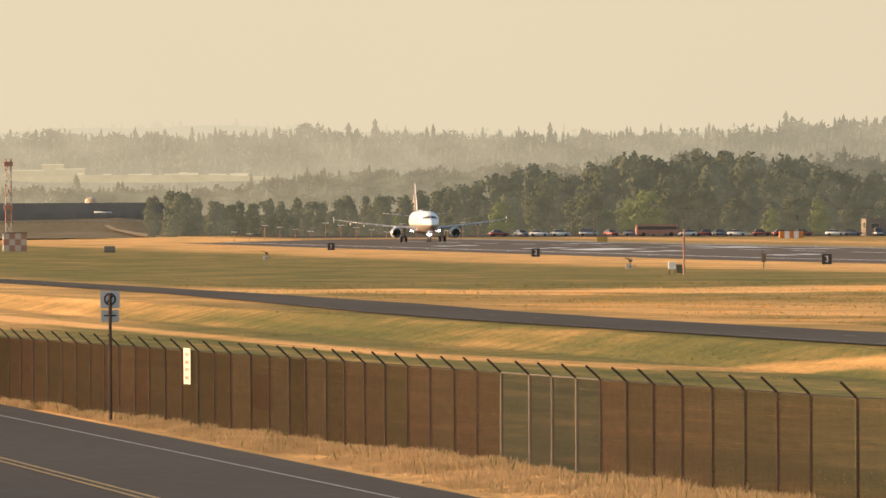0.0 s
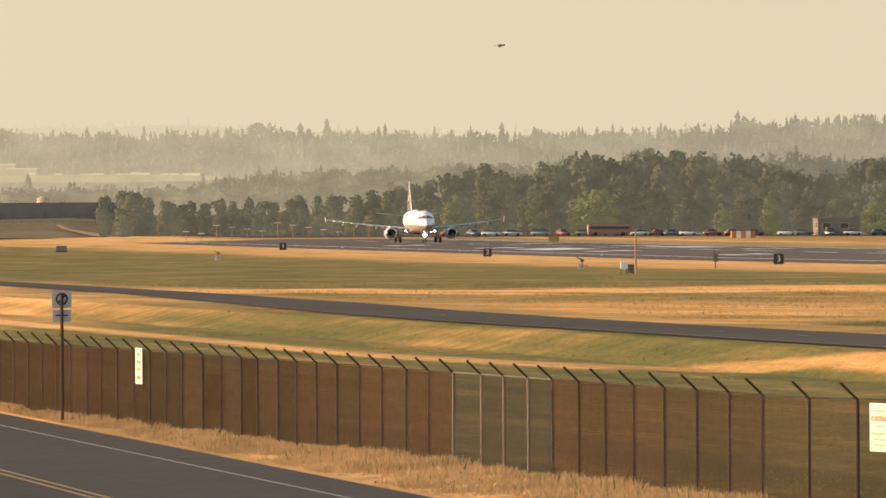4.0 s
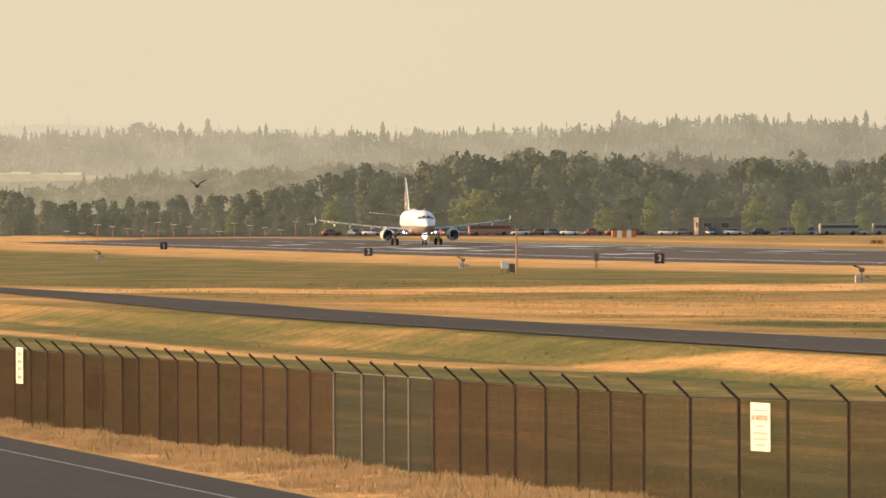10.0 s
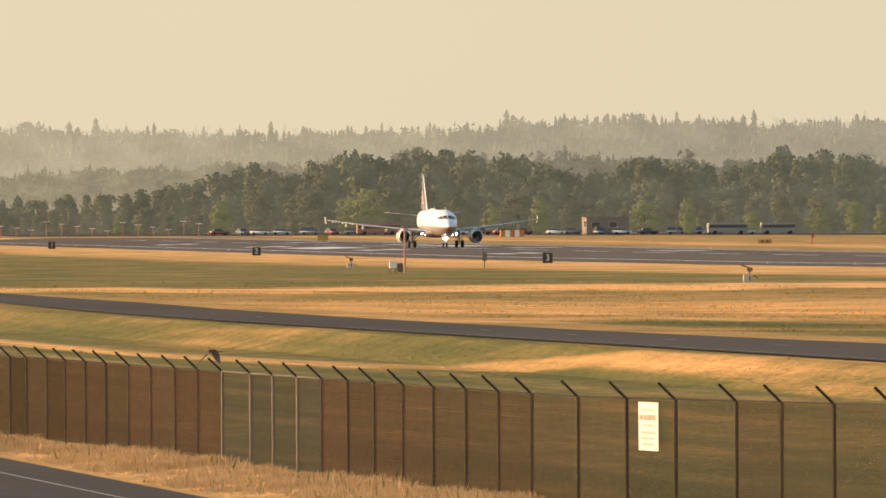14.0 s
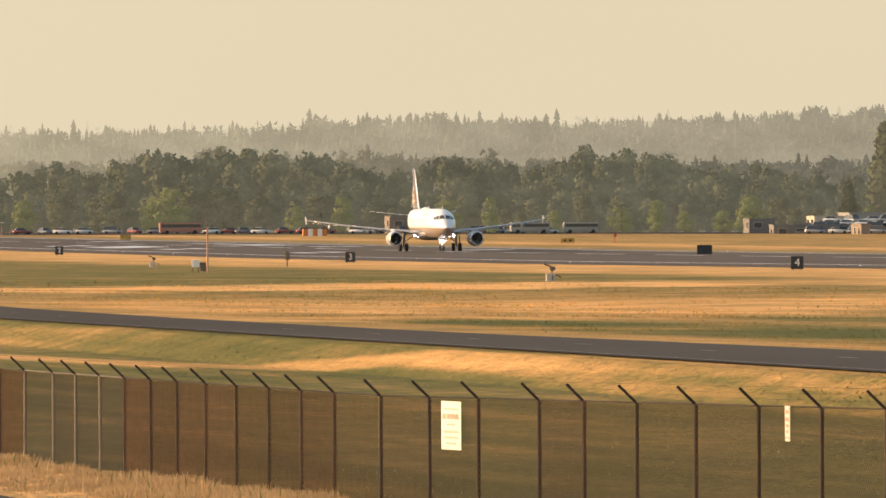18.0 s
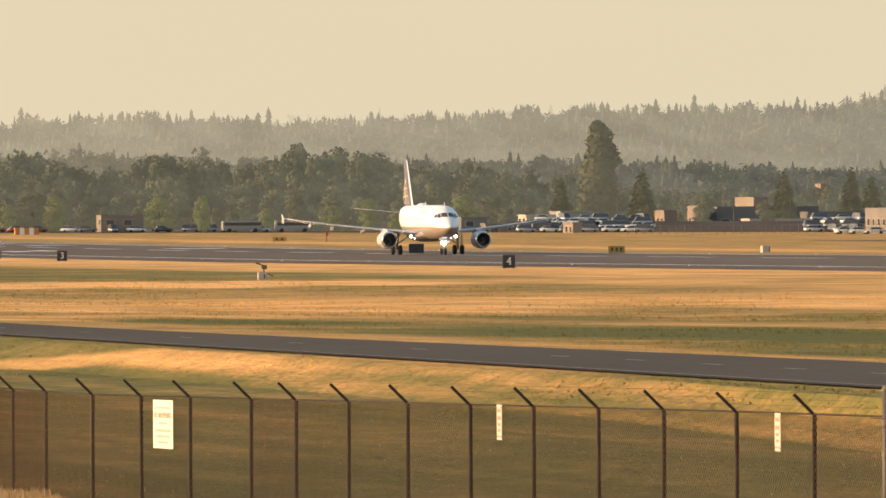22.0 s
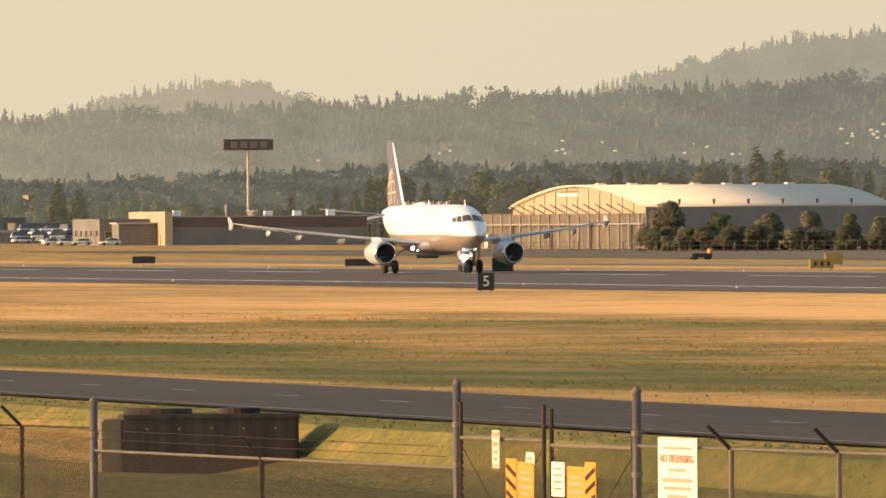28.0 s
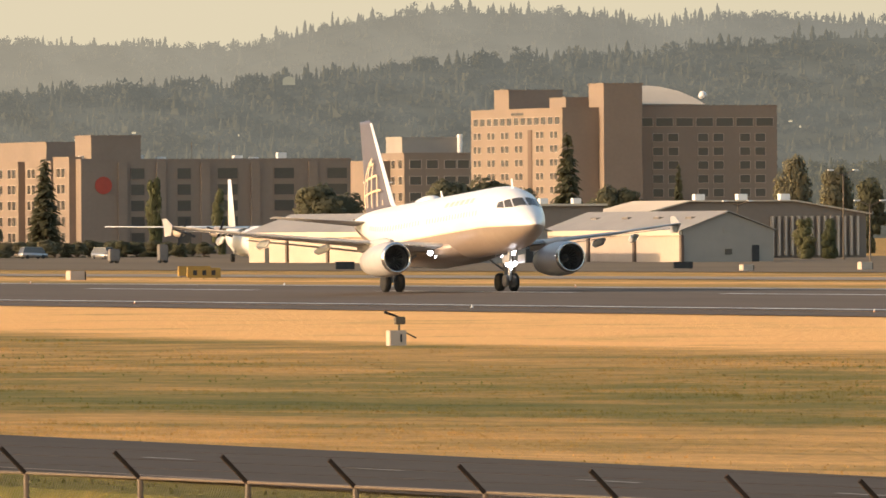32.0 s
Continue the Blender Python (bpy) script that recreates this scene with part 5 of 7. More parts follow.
    bm = foil(bmesh.new(), [((0, 9.3, 5.6), 6.3, side, 0.05), ((0, 10.3, 6.2), 5.3, side, 0.05), ((0, 14.2, 11.55), 2.2, side, 0.05), ((0, 14.5, 11.76), 1.9, side, 0.045)])
    fin = part("fin", bm, M["navy"], t, "dark blue fin", True)
    # thick white strip puts the sunlit look of the edge into paint
    bm = foil(bmesh.new(), [((0, 9.15, 5.6), 1.3, side, 0.17), ((0, 10.12, 6.2), 1.3, side, 0.155), ((0, 14.05, 11.55), 0.85, side, 0.10)])
    part("fin_leading_edge", bm, M["skin"], fin, "broad leading edge whitened as if sunlit", True)
    for s in (1, -1):
        cy, cz, R = 12.7, 6.9, 2.45

        def on_fin(p):
            y, z = p
            lo = float(np.interp(z, [5.6, 6.2, 11.55], [9.3, 10.3, 14.2])) + 0.9
            hi = float(np.interp(z, [5.6, 6.2, 11.55], [15.6, 15.6, 16.4])) - 0.15
            return 5.9 < z < 11 and lo < y < hi

        def stroke(pts, w):
            bm = bmesh.new()
            for (y0, z0), (y1, z1) in zip(pts, pts[1:]):
                if on_fin((y0, z0)) and on_fin((y1, z1)):
                    d = Vector((y1 - y0, z1 - z0)).normalized()
                    nx, nz = -d.y * w, d.x * w
                    x = s * 0.26
                    bm.faces.new([bm.verts.new(v) for v in ((x, y0 - nx, z0 - nz), (x, y1 - nx, z1 - nz), (x, y1 + nx, z1 + nz), (x, y0 + nx, z0 + nz))])
            bmesh.ops.remove_doubles(bm, verts=bm.verts, dist=0.03)
            part("globe_line", bm, M["gold"], fin, "pale gold globe line")

        for k in range(-3, 4):
            stroke([(cy + R * math.sin(radians(k * 26)) * math.cos(radians(a)), cz + R * math.sin(radians(a))) for a in range(-90, 91, 8)], 0.07)
        for k in range(-3, 4):
            a = radians(k * 23)
            stroke([(cy + R * math.cos(a) * u / 10, cz + R * math.sin(a) + 0.25 * (1 - (u / 10) ** 2) * (1 if k >= 0 else -1)) for u in range(-10, 11)], 0.07)
    # small fittings
    part("antenna", loft(bmesh.new(), [[(-0.02, -12.2, 5.6), (0.02, -12.2, 5.6), (0.02, -11.8, 5.6), (-0.02, -11.8, 5.6)], [(-0.015, -11.95, 6.35), (0.015, -11.95, 6.35), (0.015, -11.75, 6.35), (-0.015, -11.75, 6.35)]]), M["skin"], t)
    part("antenna", loft(bmesh.new(), [[(-0.02, 0.8, 5.9), (0.02, 0.8, 5.9), (0.02, 1.2, 5.9), (-0.02, 1.2, 5.9)], [(-0.015, 1.1, 6.4), (0.015, 1.1, 6.4), (0.015, 1.3, 6.4), (-0.015, 1.3, 6.4)]]), M["skin"], t)
    bm = loft(bmesh.new(), [[(w * math.cos(math.pi * k / 10), y, 5.85 + h * math.sin(math.pi * k / 10)) for k in range(11)] for y, w, h in ((2.2, 0.05, 0.03), (2.6, 0.55, 0.35), (3.6, 0.6, 0.4), (4.8, 0.5, 0.3), (5.6, 0.05, 0.03))], False, False)
    part("satcom_dome", bm, M["skin"], t, "", True)
    part("tail_cone", Tb((0, 17.4, 5.25), (0, 17.95, 5.3), 0.2, 0.1, 12), M["gearsteel"], t)
    return t


def ring_wheel(x, y, z, r, w, n=20):
    """A tyre about an axle along x."""
    prof = [(-w / 2, r * 0.55), (-w / 2, r * 0.86), (-w * 0.32, r), (w * 0.32, r), (w / 2, r * 0.86), (w / 2, r * 0.55)]
    return loft(bmesh.new(), [[(x + dx, y + rr * math.cos(2 * math.pi * k / n), z + rr * math.sin(2 * math.pi * k / n)) for k in range(n)] for dx, rr in prof])


plane = airliner()


def songbird():
    t = thing("bird", 0, 0, 20, "small brown bird with spread wings", "bird")
    bm = loft(bmesh.new(), [[(r * math.cos(2 * math.pi * k / 10), y, r * math.sin(2 * math.pi * k / 10)) for k in range(10)] for y, r in ((-0.17, 0.012), (-0.12, 0.045), (-0.03, 0.062), (0.08, 0.045), (0.15, 0.02))])
    part("body", bm, M["feather"], t, "", True)
    bm = bmesh.new()
    bmesh.ops.create_uvsphere(bm, u_segments=10, v_segments=8, radius=0.045, matrix=Matrix.Translation((0, -0.19, 0.02)))
    part("head", bm, M["feather"], t, "", True)
    part("beak", Tb((0, -0.225, 0.02), (0, -0.265, 0.012), 0.012, 0.002, 6), M["black"], t)
    part("tail", loft(bmesh.new(), [[(-0.03, 0.13, 0), (0.03, 0.13, 0), (0.03, 0.13, 0.012), (-0.03, 0.13, 0.012)], [(-0.07, 0.32, -0.01), (0.07, 0.32, -0.01), (0.07, 0.32, 0), (-0.07, 0.32, 0)]]), M["feather"], t)
    for s in (1, -1):
        part("leg", Tb((s * 0.025, -0.02, -0.11), (s * 0.02, 0, -0.04), 0.006, None, 5), M["black"], t)
    wings = []
    for s in (1, -1):
        bm = bmesh.new()
        loft(bm, [[(s * x, y0, z), (s * x, y1, z), (s * x, y1, z + 0.01), (s * x, y0, z + 0.012)] for x, y0, y1, z in ((0, -0.09, 0.07, 0), (0.17, -0.12, 0.08, 0.02), (0.36, -0.06, 0.08, 0.0), (0.48, 0.02, 0.07, -0.02))])
        w = part("wing", bm, M["feather"], t)
        w.matrix_basis = pose(s * 0.03, 0, 0.03)
        wings.append(w)
    return t, wings


bird, bird_wings = songbird()


# ---- trees ----
def leaf_cloud(lobes, count, size, seed, drop=0.0):
    """A crown of many small bent leaf clumps on the outsides of several lobes."""
    rnd = random.Random(seed)
    vs, fs, ns = [], [], []
    for _ in range(count):
        cx, cy, cz, rx, rz = rnd.choice(lobes)
        a, u = rnd.uniform(0, 2 * math.pi), rnd.uniform(-0.8, 1.0)
        s = math.sqrt(max(0, 1 - u * u))
        k = rnd.uniform(0.68, 1.06)
        p = Vector((cx + rx * k * s * math.cos(a), cy + rx * k * s * math.sin(a), cz + rz * k * u))
        n = Vector((s * math.cos(a) + rnd.uniform(-0.7, 0.7), s * math.sin(a) + rnd.uniform(-0.7, 0.7), u + rnd.uniform(-0.5, 0.7))).normalized()
        t1 = n.orthogonal().normalized()
        t1.rotate(Matrix.Rotation(rnd.uniform(0, 6.28), 3, n))
        t2 = n.cross(t1)
        w = size * rnd.uniform(0.55, 1.35)
        i = len(vs)
        vs += [p - t1 * w * 0.6 - t2 * w * 0.25, p + t1 * w * 0.5 - t2 * w * 0.45 - n * w * 0.15, p + t1 * w * 0.3 + t2 * w * 0.5 - n * w * 0.2, p - t1 * w * 0.35 + t2 * w * 0.45]
        fs += [(i, i + 1, i + 2), (i, i + 2, i + 3)]
        out = (Vector((s * math.cos(a), s * math.sin(a), u)) + Vector((p.x, p.y, (p.z - 5) * 0.6)).normalized() * 0.5 + n * 0.35).normalized()
        ns += [out] * 4
    return vs, fs, ns


def leafy(vs, fs, ns, material):
    """A crown whose leaves are shaded as parts of the rounded masses they sit on."""
    me = mesh("crown", vs, fs, material, True)
    me.normals_split_custom_set_from_vertices([tuple(v) for v in ns])
    return me


CROWNS = []


def broadleaf(seed, leaf, label, tall=1.0, wide=1.0, count=2500, bark="tree_haze_dark", clump=0.47):
    """A tree of unit-sized plan, 10 m tall, to be scaled by its copies."""
    rnd = random.Random(seed)
    t = thing("tree", 0, -300 - seed * 15, 2, label, "tree", "broadleaf trees")
    bm = Tb((0, 0, -0.3), (0.1, 0, 3.2), 0.32, 0.2, 9)
    for k in range(6):
        a = k * 1.05 + rnd.uniform(-0.3, 0.3)
        tube(bm, (0.05, 0, 2.0 + k * 0.2), (1.9 * wide * math.cos(a), 1.9 * wide * math.sin(a), 5.2 + rnd.uniform(-1, 1.5)), 0.13, 0.04, 6)
    tube(bm, (0.1, 0, 3.0), (0, 0, 7.6), 0.2, 0.06, 7)
    # trunks of the far kinds take the haze glow too
    part("trunk", bm, M[bark], t)
    lobes = [(0, 0, 6.6, 2.1 * wide, 2.7)]
    for k in range(26):
        a, h = rnd.uniform(0, 6.28), rnd.uniform(1.1, 8.5)
        d = wide * rnd.uniform(0.9, 2.2) * (1 - abs(h - 4.2) / 8)
        lobes.append((d * math.cos(a), d * math.sin(a), h, wide * rnd.uniform(0.8, 1.5), rnd.uniform(0.8, 1.5)))
    vs, fs, ns = leaf_cloud(lobes, count, clump, seed)
    part("crown", leafy(vs, fs, ns, leaf), None, t)
    CROWNS.append((np.array([tuple(v) for v in vs]), np.array(fs), np.array([tuple(v) for v in ns])))
    return t


def conifer(seed, label, wide=1.0, count=1300, needle="needle"):
    rnd = random.Random(seed)
    t = thing("conifer", 0, -300 - seed * 15, 2, label, "tree", "conifers")
    part("trunk", Tb((0, 0, -0.3), (0, 0, 9.6), 0.26, 0.03, 8), M["bark" if needle == "needle" else needle], t)
    vs, fs = [], []
    for _ in range(count):
        h = 0.8 + 9.2 * (1 - math.sqrt(rnd.random()))
        r = wide * 2.1 * (1 - h / 10.2) ** 0.8 * rnd.uniform(0.35, 1.1) + 0.08
        a = rnd.uniform(0, 6.28)
        p = Vector((r * math.cos(a), r * math.sin(a), h - 0.25 * r))
        d = Vector((math.cos(a), math.sin(a), -0.45)).normalized()
        side = d.cross(Vector((0, 0, 1))).normalized()
        w = rnd.uniform(0.35, 0.8)
        i = len(vs)
        vs += [p - d * w * 0.7, p + side * w * 0.42, p + d * w * 0.8, p - side * w * 0.42 + Vector((0, 0, 0.1))]
        fs += [(i, i + 1, i + 2), (i, i + 2, i + 3)]
    part("crown", mesh("crown", vs, fs, M[needle]), None, t)
    return t


def poplar(seed):
    t = thing("poplar", 0, -300 - seed * 15, 2, "tall narrow poplar with a dense dull green crown glowing with haze", "tree")
    part("trunk", Tb((0, 0, -0.3), (0, 0, 8.0), 0.2, 0.05, 8), M["tree_haze_dark"], t)
    rnd = random.Random(seed)
    lobes = [(rnd.uniform(-0.22, 0.22), rnd.uniform(-0.22, 0.22), h, 1.25 * math.sin(math.pi * min(0.98, (h + 0.6) / 10.6)) ** 0.6, 0.9) for h in np.arange(1.4, 9.6, 0.55)]
    vs, fs, ns = leaf_cloud(lobes, 2600, 0.36, seed)
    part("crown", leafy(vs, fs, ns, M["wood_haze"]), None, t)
    return t


DARK = "broad dark green deciduous tree in evening light, glowing with haze"
PALE = "light green deciduous tree in evening light"
# far kinds carry haze as emission; yard and near kinds are plain foliage
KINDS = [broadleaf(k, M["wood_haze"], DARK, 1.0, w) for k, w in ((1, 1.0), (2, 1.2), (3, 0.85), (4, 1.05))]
KINDS_PALE = [broadleaf(k, M["tree_haze_pale"], PALE, 1.0, w) for k, w in ((5, 1.1), (6, 0.9))]
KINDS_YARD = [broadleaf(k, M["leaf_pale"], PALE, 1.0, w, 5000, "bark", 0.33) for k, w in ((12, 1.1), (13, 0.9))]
KINDS_MID = [broadleaf(k, M["tree_haze_dark"], DARK, 1.0, w) for k, w in ((16, 1.1), (17, 0.9))]
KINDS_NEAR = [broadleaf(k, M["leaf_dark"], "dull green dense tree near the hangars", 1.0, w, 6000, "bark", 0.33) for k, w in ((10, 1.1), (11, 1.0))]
FIRS_FAR = [conifer(14, "hazy dark green pointed conifer tree", 1.0, 1300, "tree_haze_dark"), conifer(15, "hazy dark green slender conifer tree", 0.75, 1300, "tree_haze_dark")]
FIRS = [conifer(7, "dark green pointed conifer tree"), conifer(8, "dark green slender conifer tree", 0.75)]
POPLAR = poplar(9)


def plant(src, b, r, height, rnd, wide=1.0, label="", sink=0.0):
    x, y = at(b, r)
    s = height / 10.0
    ob = copy_thing(src, pose(x, y, ground(x, y) - 0.1 - sink * height, 0, 0, rnd.uniform(0, 360)) @ Matrix.Diagonal((s * wide, s * wide, s, 1)))
    if label:
        ob["label"] = label
    return ob


def woods():
    rnd = random.Random(4)
    line = [(4.7, 11.5), (4.93, 15), (5.21, 12), (5.5, 12.5), (5.77, 13.3), (6.21, 14.5), (6.45, 17), (6.66, 21), (6.9, 19), (7.27, 23.4), (7.71, 23.9), (8.0, 22.5), (8.37, 17.6), (8.65, 21.6), (9.01, 18.1),
            (9.32, 23.4), (9.55, 22.9), (9.86, 19.5), (10.28, 18.3), (10.6, 16), (11.1, 13), (11.6, 12.5), (12.2, 13), (12.6, 12.5), (13.3, 14)]
    # the belt of trees at the far end, as one mass of leaf clumps: tall trees behind, middling and low ones before them
    vs, fs, ns, count = [], [], [], 0
    for back, low, high, gap, reach0 in ((1, 0.93, 1.08, 0.055, 2815), (0, 0.55, 0.9, 0.07, 2795), (0, 0.3, 0.6, 0.075, 2775)):
        b = 4.86
        while b < 12.7:
            top = float(np.interp(b, [p[0] for p in line], [p[1] for p in line]))
            x, y = at(b + rnd.uniform(-0.02, 0.02), reach0 + rnd.uniform(-12, 12))
            cv, cf, cn = CROWNS[rnd.randrange(len(CROWNS))]
            g = ground(x, y)
            hgt = max(4.0, top - g) * rnd.uniform(low, high) / 10
            w = min(2.2, hgt * (rnd.uniform(0.7, 1.0) if back else rnd.uniform(0.85, 1.25)))
            q = rnd.uniform(0, 6.28)
            c, d = math.cos(q) * w, math.sin(q) * w
            quads = cv[:len(cv) // 4 * 4].reshape(-1, 4, 3)
            first = rnd.randrange(3)
            quads = quads[first::3]
            nn = cn.reshape(-1, 4, 3)[first::3].reshape(-1, 3)
            ns.append(np.column_stack((nn[:, 0] * math.cos(q) - nn[:, 1] * math.sin(q), nn[:, 0] * math.sin(q) + nn[:, 1] * math.cos(q), nn[:, 2])))
            mid = quads.mean(1, keepdims=True)
            cv = (mid + (quads - mid) * 1.35).reshape(-1, 3)
            vs.append(np.column_stack((x + cv[:, 0] * c - cv[:, 1] * d, y + cv[:, 0] * d + cv[:, 1] * c, g - 0.3 + cv[:, 2] * hgt)))
            fs.append(cf[:len(cv) // 2] + count)
            count += len(cv)
            b += gap * rnd.uniform(0.7, 1.3)
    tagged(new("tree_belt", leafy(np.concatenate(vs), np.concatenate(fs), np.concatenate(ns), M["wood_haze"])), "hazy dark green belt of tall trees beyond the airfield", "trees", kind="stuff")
    b = 6.05
    while b < 12.6:
        top = np.interp(b, [p[0] for p in line], [p[1] for p in line])
        src = rnd.choice(KINDS) if rnd.random() < 0.45 else rnd.choice(KINDS_PALE)
        plant(src, b, 2745 + rnd.uniform(-12, 12), max(5.0, (top - 3) * rnd.uniform(0.3, 0.62)), rnd, rnd.uniform(1.1, 1.6))
        b += rnd.uniform(0.07, 0.2)
    plant(POPLAR, 10.815, 2740, 26.2, rnd, 1.35)
    plant(KINDS_PALE[0], 8.86, 2640, 9.0, rnd, 0.7, "small bright yellow-green tree by the car park")
    for b, r, h, k in ((11.02, 2735, 15, 0), (10.62, 2735, 13, 1), (11.33, 2640, 8.5, 2), (11.62, 2650, 7.5, 2), (11.72, 2690, 14, 0), (12.05, 2700, 15, 1), (12.15, 2690, 13, 0)):
        plant(KINDS[k] if k == 2 else FIRS_FAR[k], b, r, h, rnd, 1.3)
    # trees behind the hangars
    line2 = [(12.5, 11), (13.2, 12), (13.5, 16), (13.7, 17), (14.12, 19.2), (14.54, 17.2), (14.82, 20), (15.32, 21.5), (15.79, 21), (16.2, 14), (16.6, 13), (17, 11)]
    b = 12.6
    while b < 16.9:
        top = np.interp(b, [p[0] for p in line2], [p[1] for p in line2])
        src = rnd.choice(KINDS_MID + FIRS_FAR + KINDS[:1])
        plant(src, b, 2520 + rnd.uniform(-20, 40), (top - 1.0) * rnd.uniform(0.72, 1.05), rnd, rnd.uniform(0.9, 1.2))
        b += rnd.uniform(0.06, 0.12)
    # single trees before the hotels and hangars
    for b, r, h, k, w in ((17.561, 1900, 15.0, 1, 1.15), (20.134, 1950, 19.0, 0, 0.8), (18.9, 1900, 12.5, 10, 1.3), (19.05, 1905, 11, 11, 1.2), (19.55, 1930, 13.2, 12, 1.3), (19.75, 1935, 13.6, 13, 1.3), (19.9, 1925, 11.5, 10, 1.2),
                          (20.33, 1930, 12, 10, 0.9), (20.43, 1930, 11.5, 12, 0.9), (20.68, 1930, 14, 1, 0.55), (16.55, 1850, 9.0, 13, 1.3), (17.15, 1880, 8.5, 20, 1.0), (17.3, 1850, 5.5, 11, 1.4), (18.1, 1960, 14, 20, 0.35), (18.42, 1960, 12, 20, 0.35),
                          (21.25, 1900, 17, 12, 0.6), (21.45, 1890, 15, 10, 0.7), (21.62, 1880, 13, 11, 0.8), (21.3, 1600, 6.2, 20, 0.8), (21.42, 1600, 6.0, 21, 0.8), (15.05, 1900, 8.6, 10, 1.1), (15.3, 1900, 6.5, 20, 1.2), (15.55, 1895, 6.5, 12, 1.2),
                          (15.75, 1890, 6.8, 13, 1.2), (15.95, 1890, 6.2, 21, 1.2), (16.1, 1880, 6.0, 10, 1.2), (16.3, 1870, 5.5, 11, 1.3)):
        src = FIRS[k] if k < 2 else (KINDS_NEAR[k % 2] if k < 20 else KINDS_YARD[k - 20])
        plant(src, b, r, h * 1.08, rnd, w, "", 0.0 if k < 2 else 0.07)
    b = 14.95
    while b < 18.35:
        plant(rnd.choice(KINDS_NEAR), b, 1840 + rnd.uniform(-10, 10), rnd.uniform(3.0, 5.4) if b < 16.3 else rnd.uniform(3.0, 3.9), rnd, 1.8, "dull green shrub in a loose row", 0.16)
        b += rnd.uniform(0.035, 0.065) if b < 16.3 else rnd.uniform(0.045, 0.07)


woods()
for k in KINDS + KINDS_PALE + KINDS_YARD + KINDS_NEAR + KINDS_MID + FIRS + FIRS_FAR + [POPLAR]:
    for o in [*k.children_recursive, k]:
        bpy.data.objects.remove(o)


# ---- buildings ----
def pane(parent, m, w, h, label="", frame_mat=None):
    """A recessed dark pane with a thin frame, in the wall plane given by m (x along, z up, -y outward)."""
    win = part("window", B(0, 0.0, -h / 2, w, 0.12, h), M["glass"], parent, label)
    win.matrix_basis = m
    a, c, e = w / 2, h / 2, 0.09
    vs = [(sx * (a + k), y, sz * (c + k)) for y in (-0.1, 0.02) for k in (0, e) for sx, sz in ((-1, -1), (1, -1), (1, 1), (-1, 1))]
    fs = [(o + i, o + (i + 1) % 4, o + 4 + (i + 1) % 4, o + 4 + i) for o in (0,) for i in range(4)]
    fs += [(4 + i, 4 + (i + 1) % 4, 12 + (i + 1) % 4, 12 + i) for i in range(4)] + [(i, (i + 1) % 4, 8 + (i + 1) % 4, 8 + i) for i in range(4)]
    part("frame", mesh("frame", vs, fs, frame_mat or M["cream"]), None, win)
    return win


LEFT = lambda y, z: pose(-0.02, y, z, 0, 0, -90)
FRONT = lambda x, z: pose(x, -0.02, z, 0, 0, 0)


def block(parent, x, y, z, sx, sy, h, m, name="wall", parapet=True):
    """A solid wing of a building with its near corner at x, y, and a parapet rim."""
    o = part(name, B(x + sx / 2, y + sy / 2, z, sx, sy, h, 0.05), m, parent)
    if parapet:
        bm = bmesh.new()
        for cx, cy, wx, wy in ((x + sx / 2, y + 0.1, sx + 0.2, 0.3), (x + sx / 2, y + sy - 0.1, sx + 0.2, 0.3), (x + 0.1, y + sy / 2, 0.3, sy - 0.4), (x + sx - 0.1, y + sy / 2, 0.3, sy - 0.4)):
            box(bm, cx, cy, z + h, wx, wy, 0.35)
        part("parapet", bm, m, parent)
    return o


def big_hotel():
    x, y = at(20.11, 2400)
    t = thing("tall_hotel", x, y, 0, "tall tan hotel with rows of dark windows and a stair tower", "hotel")
    block(t, 0, 0, -0.5, 17, 56, 29.8, M["tan"])
    block(t, 2, 38, 29.3, 12, 9, 4.2, M["tan"], "roof_house")
    block(t, 3, 6, 29.3, 6, 10, 2.2, M["tan"], "roof_house")
    block(t, 8.0, -3, -0.5, 8.5, 9, 34.8, M["tan"], "stair_tower")
    block(t, 17, 4, -0.5, 32, 26, 30.3, M["tan"], "rear_wing")
    bm = loft(bmesh.new(), [[(17.2, 5.0 + d, 30.3 + z), (xr, 5.0 + d, 30.3 + z), (xr, 20, 30.3 + z), (17.2, 20, 30.3 + z)] for d, z, xr in ((0, 0, 33.5), (2.5, 1.4, 32), (5, 2.8, 29.5), (7, 3.7, 26.5), (8, 4.0, 24))])
    part("sloping_rooflight", bm, M["roofwhite"], t, "pale sloping metal and glass rooflight")
    bm = bmesh.new()
    bmesh.ops.create_uvsphere(bm, u_segments=12, v_segments=8, radius=0.9, matrix=Matrix.Translation((34, 8, 32.2)))
    part("dish", bm, M["white"], t, "white satellite dish", True)
    for i in range(13):
        pane(t, LEFT(3 + i * 4.15, 27.0), 2.9, 1.5)
    for row in range(8):
        for c in (52, 43.4, 35, 26.4, 13.6, 5.1):
            for d in (-1.35, 1.35):
                pane(t, LEFT(c + d, 24.1 - row * 2.86), 1.9, 1.4)
    # raised dark strip stands in for the shade of a recess
    part("recess", B(-0.05, 19.5, 3, 0.2, 2.4, 22.2), M["brownwall"], t)
    part("sign_bar", B(-0.1, 27, 28.3, 0.12, 7, 0.5), M["glass"], t)
    for i in range(7):
        pane(t, pose(19.5 + i * 4.45, 3.98, 26.6), 3.7, 1.7)
    for row in range(8):
        for c in (24.2, 34.2, 43.5):
            for d in (-1.7, 1.7):
                pane(t, pose(c + d, 3.98, 23.4 - row * 2.86), 2.2, 1.6)
        pane(t, pose(18.0, 3.98, 23.4 - row * 2.86), 1.0, 1.6)


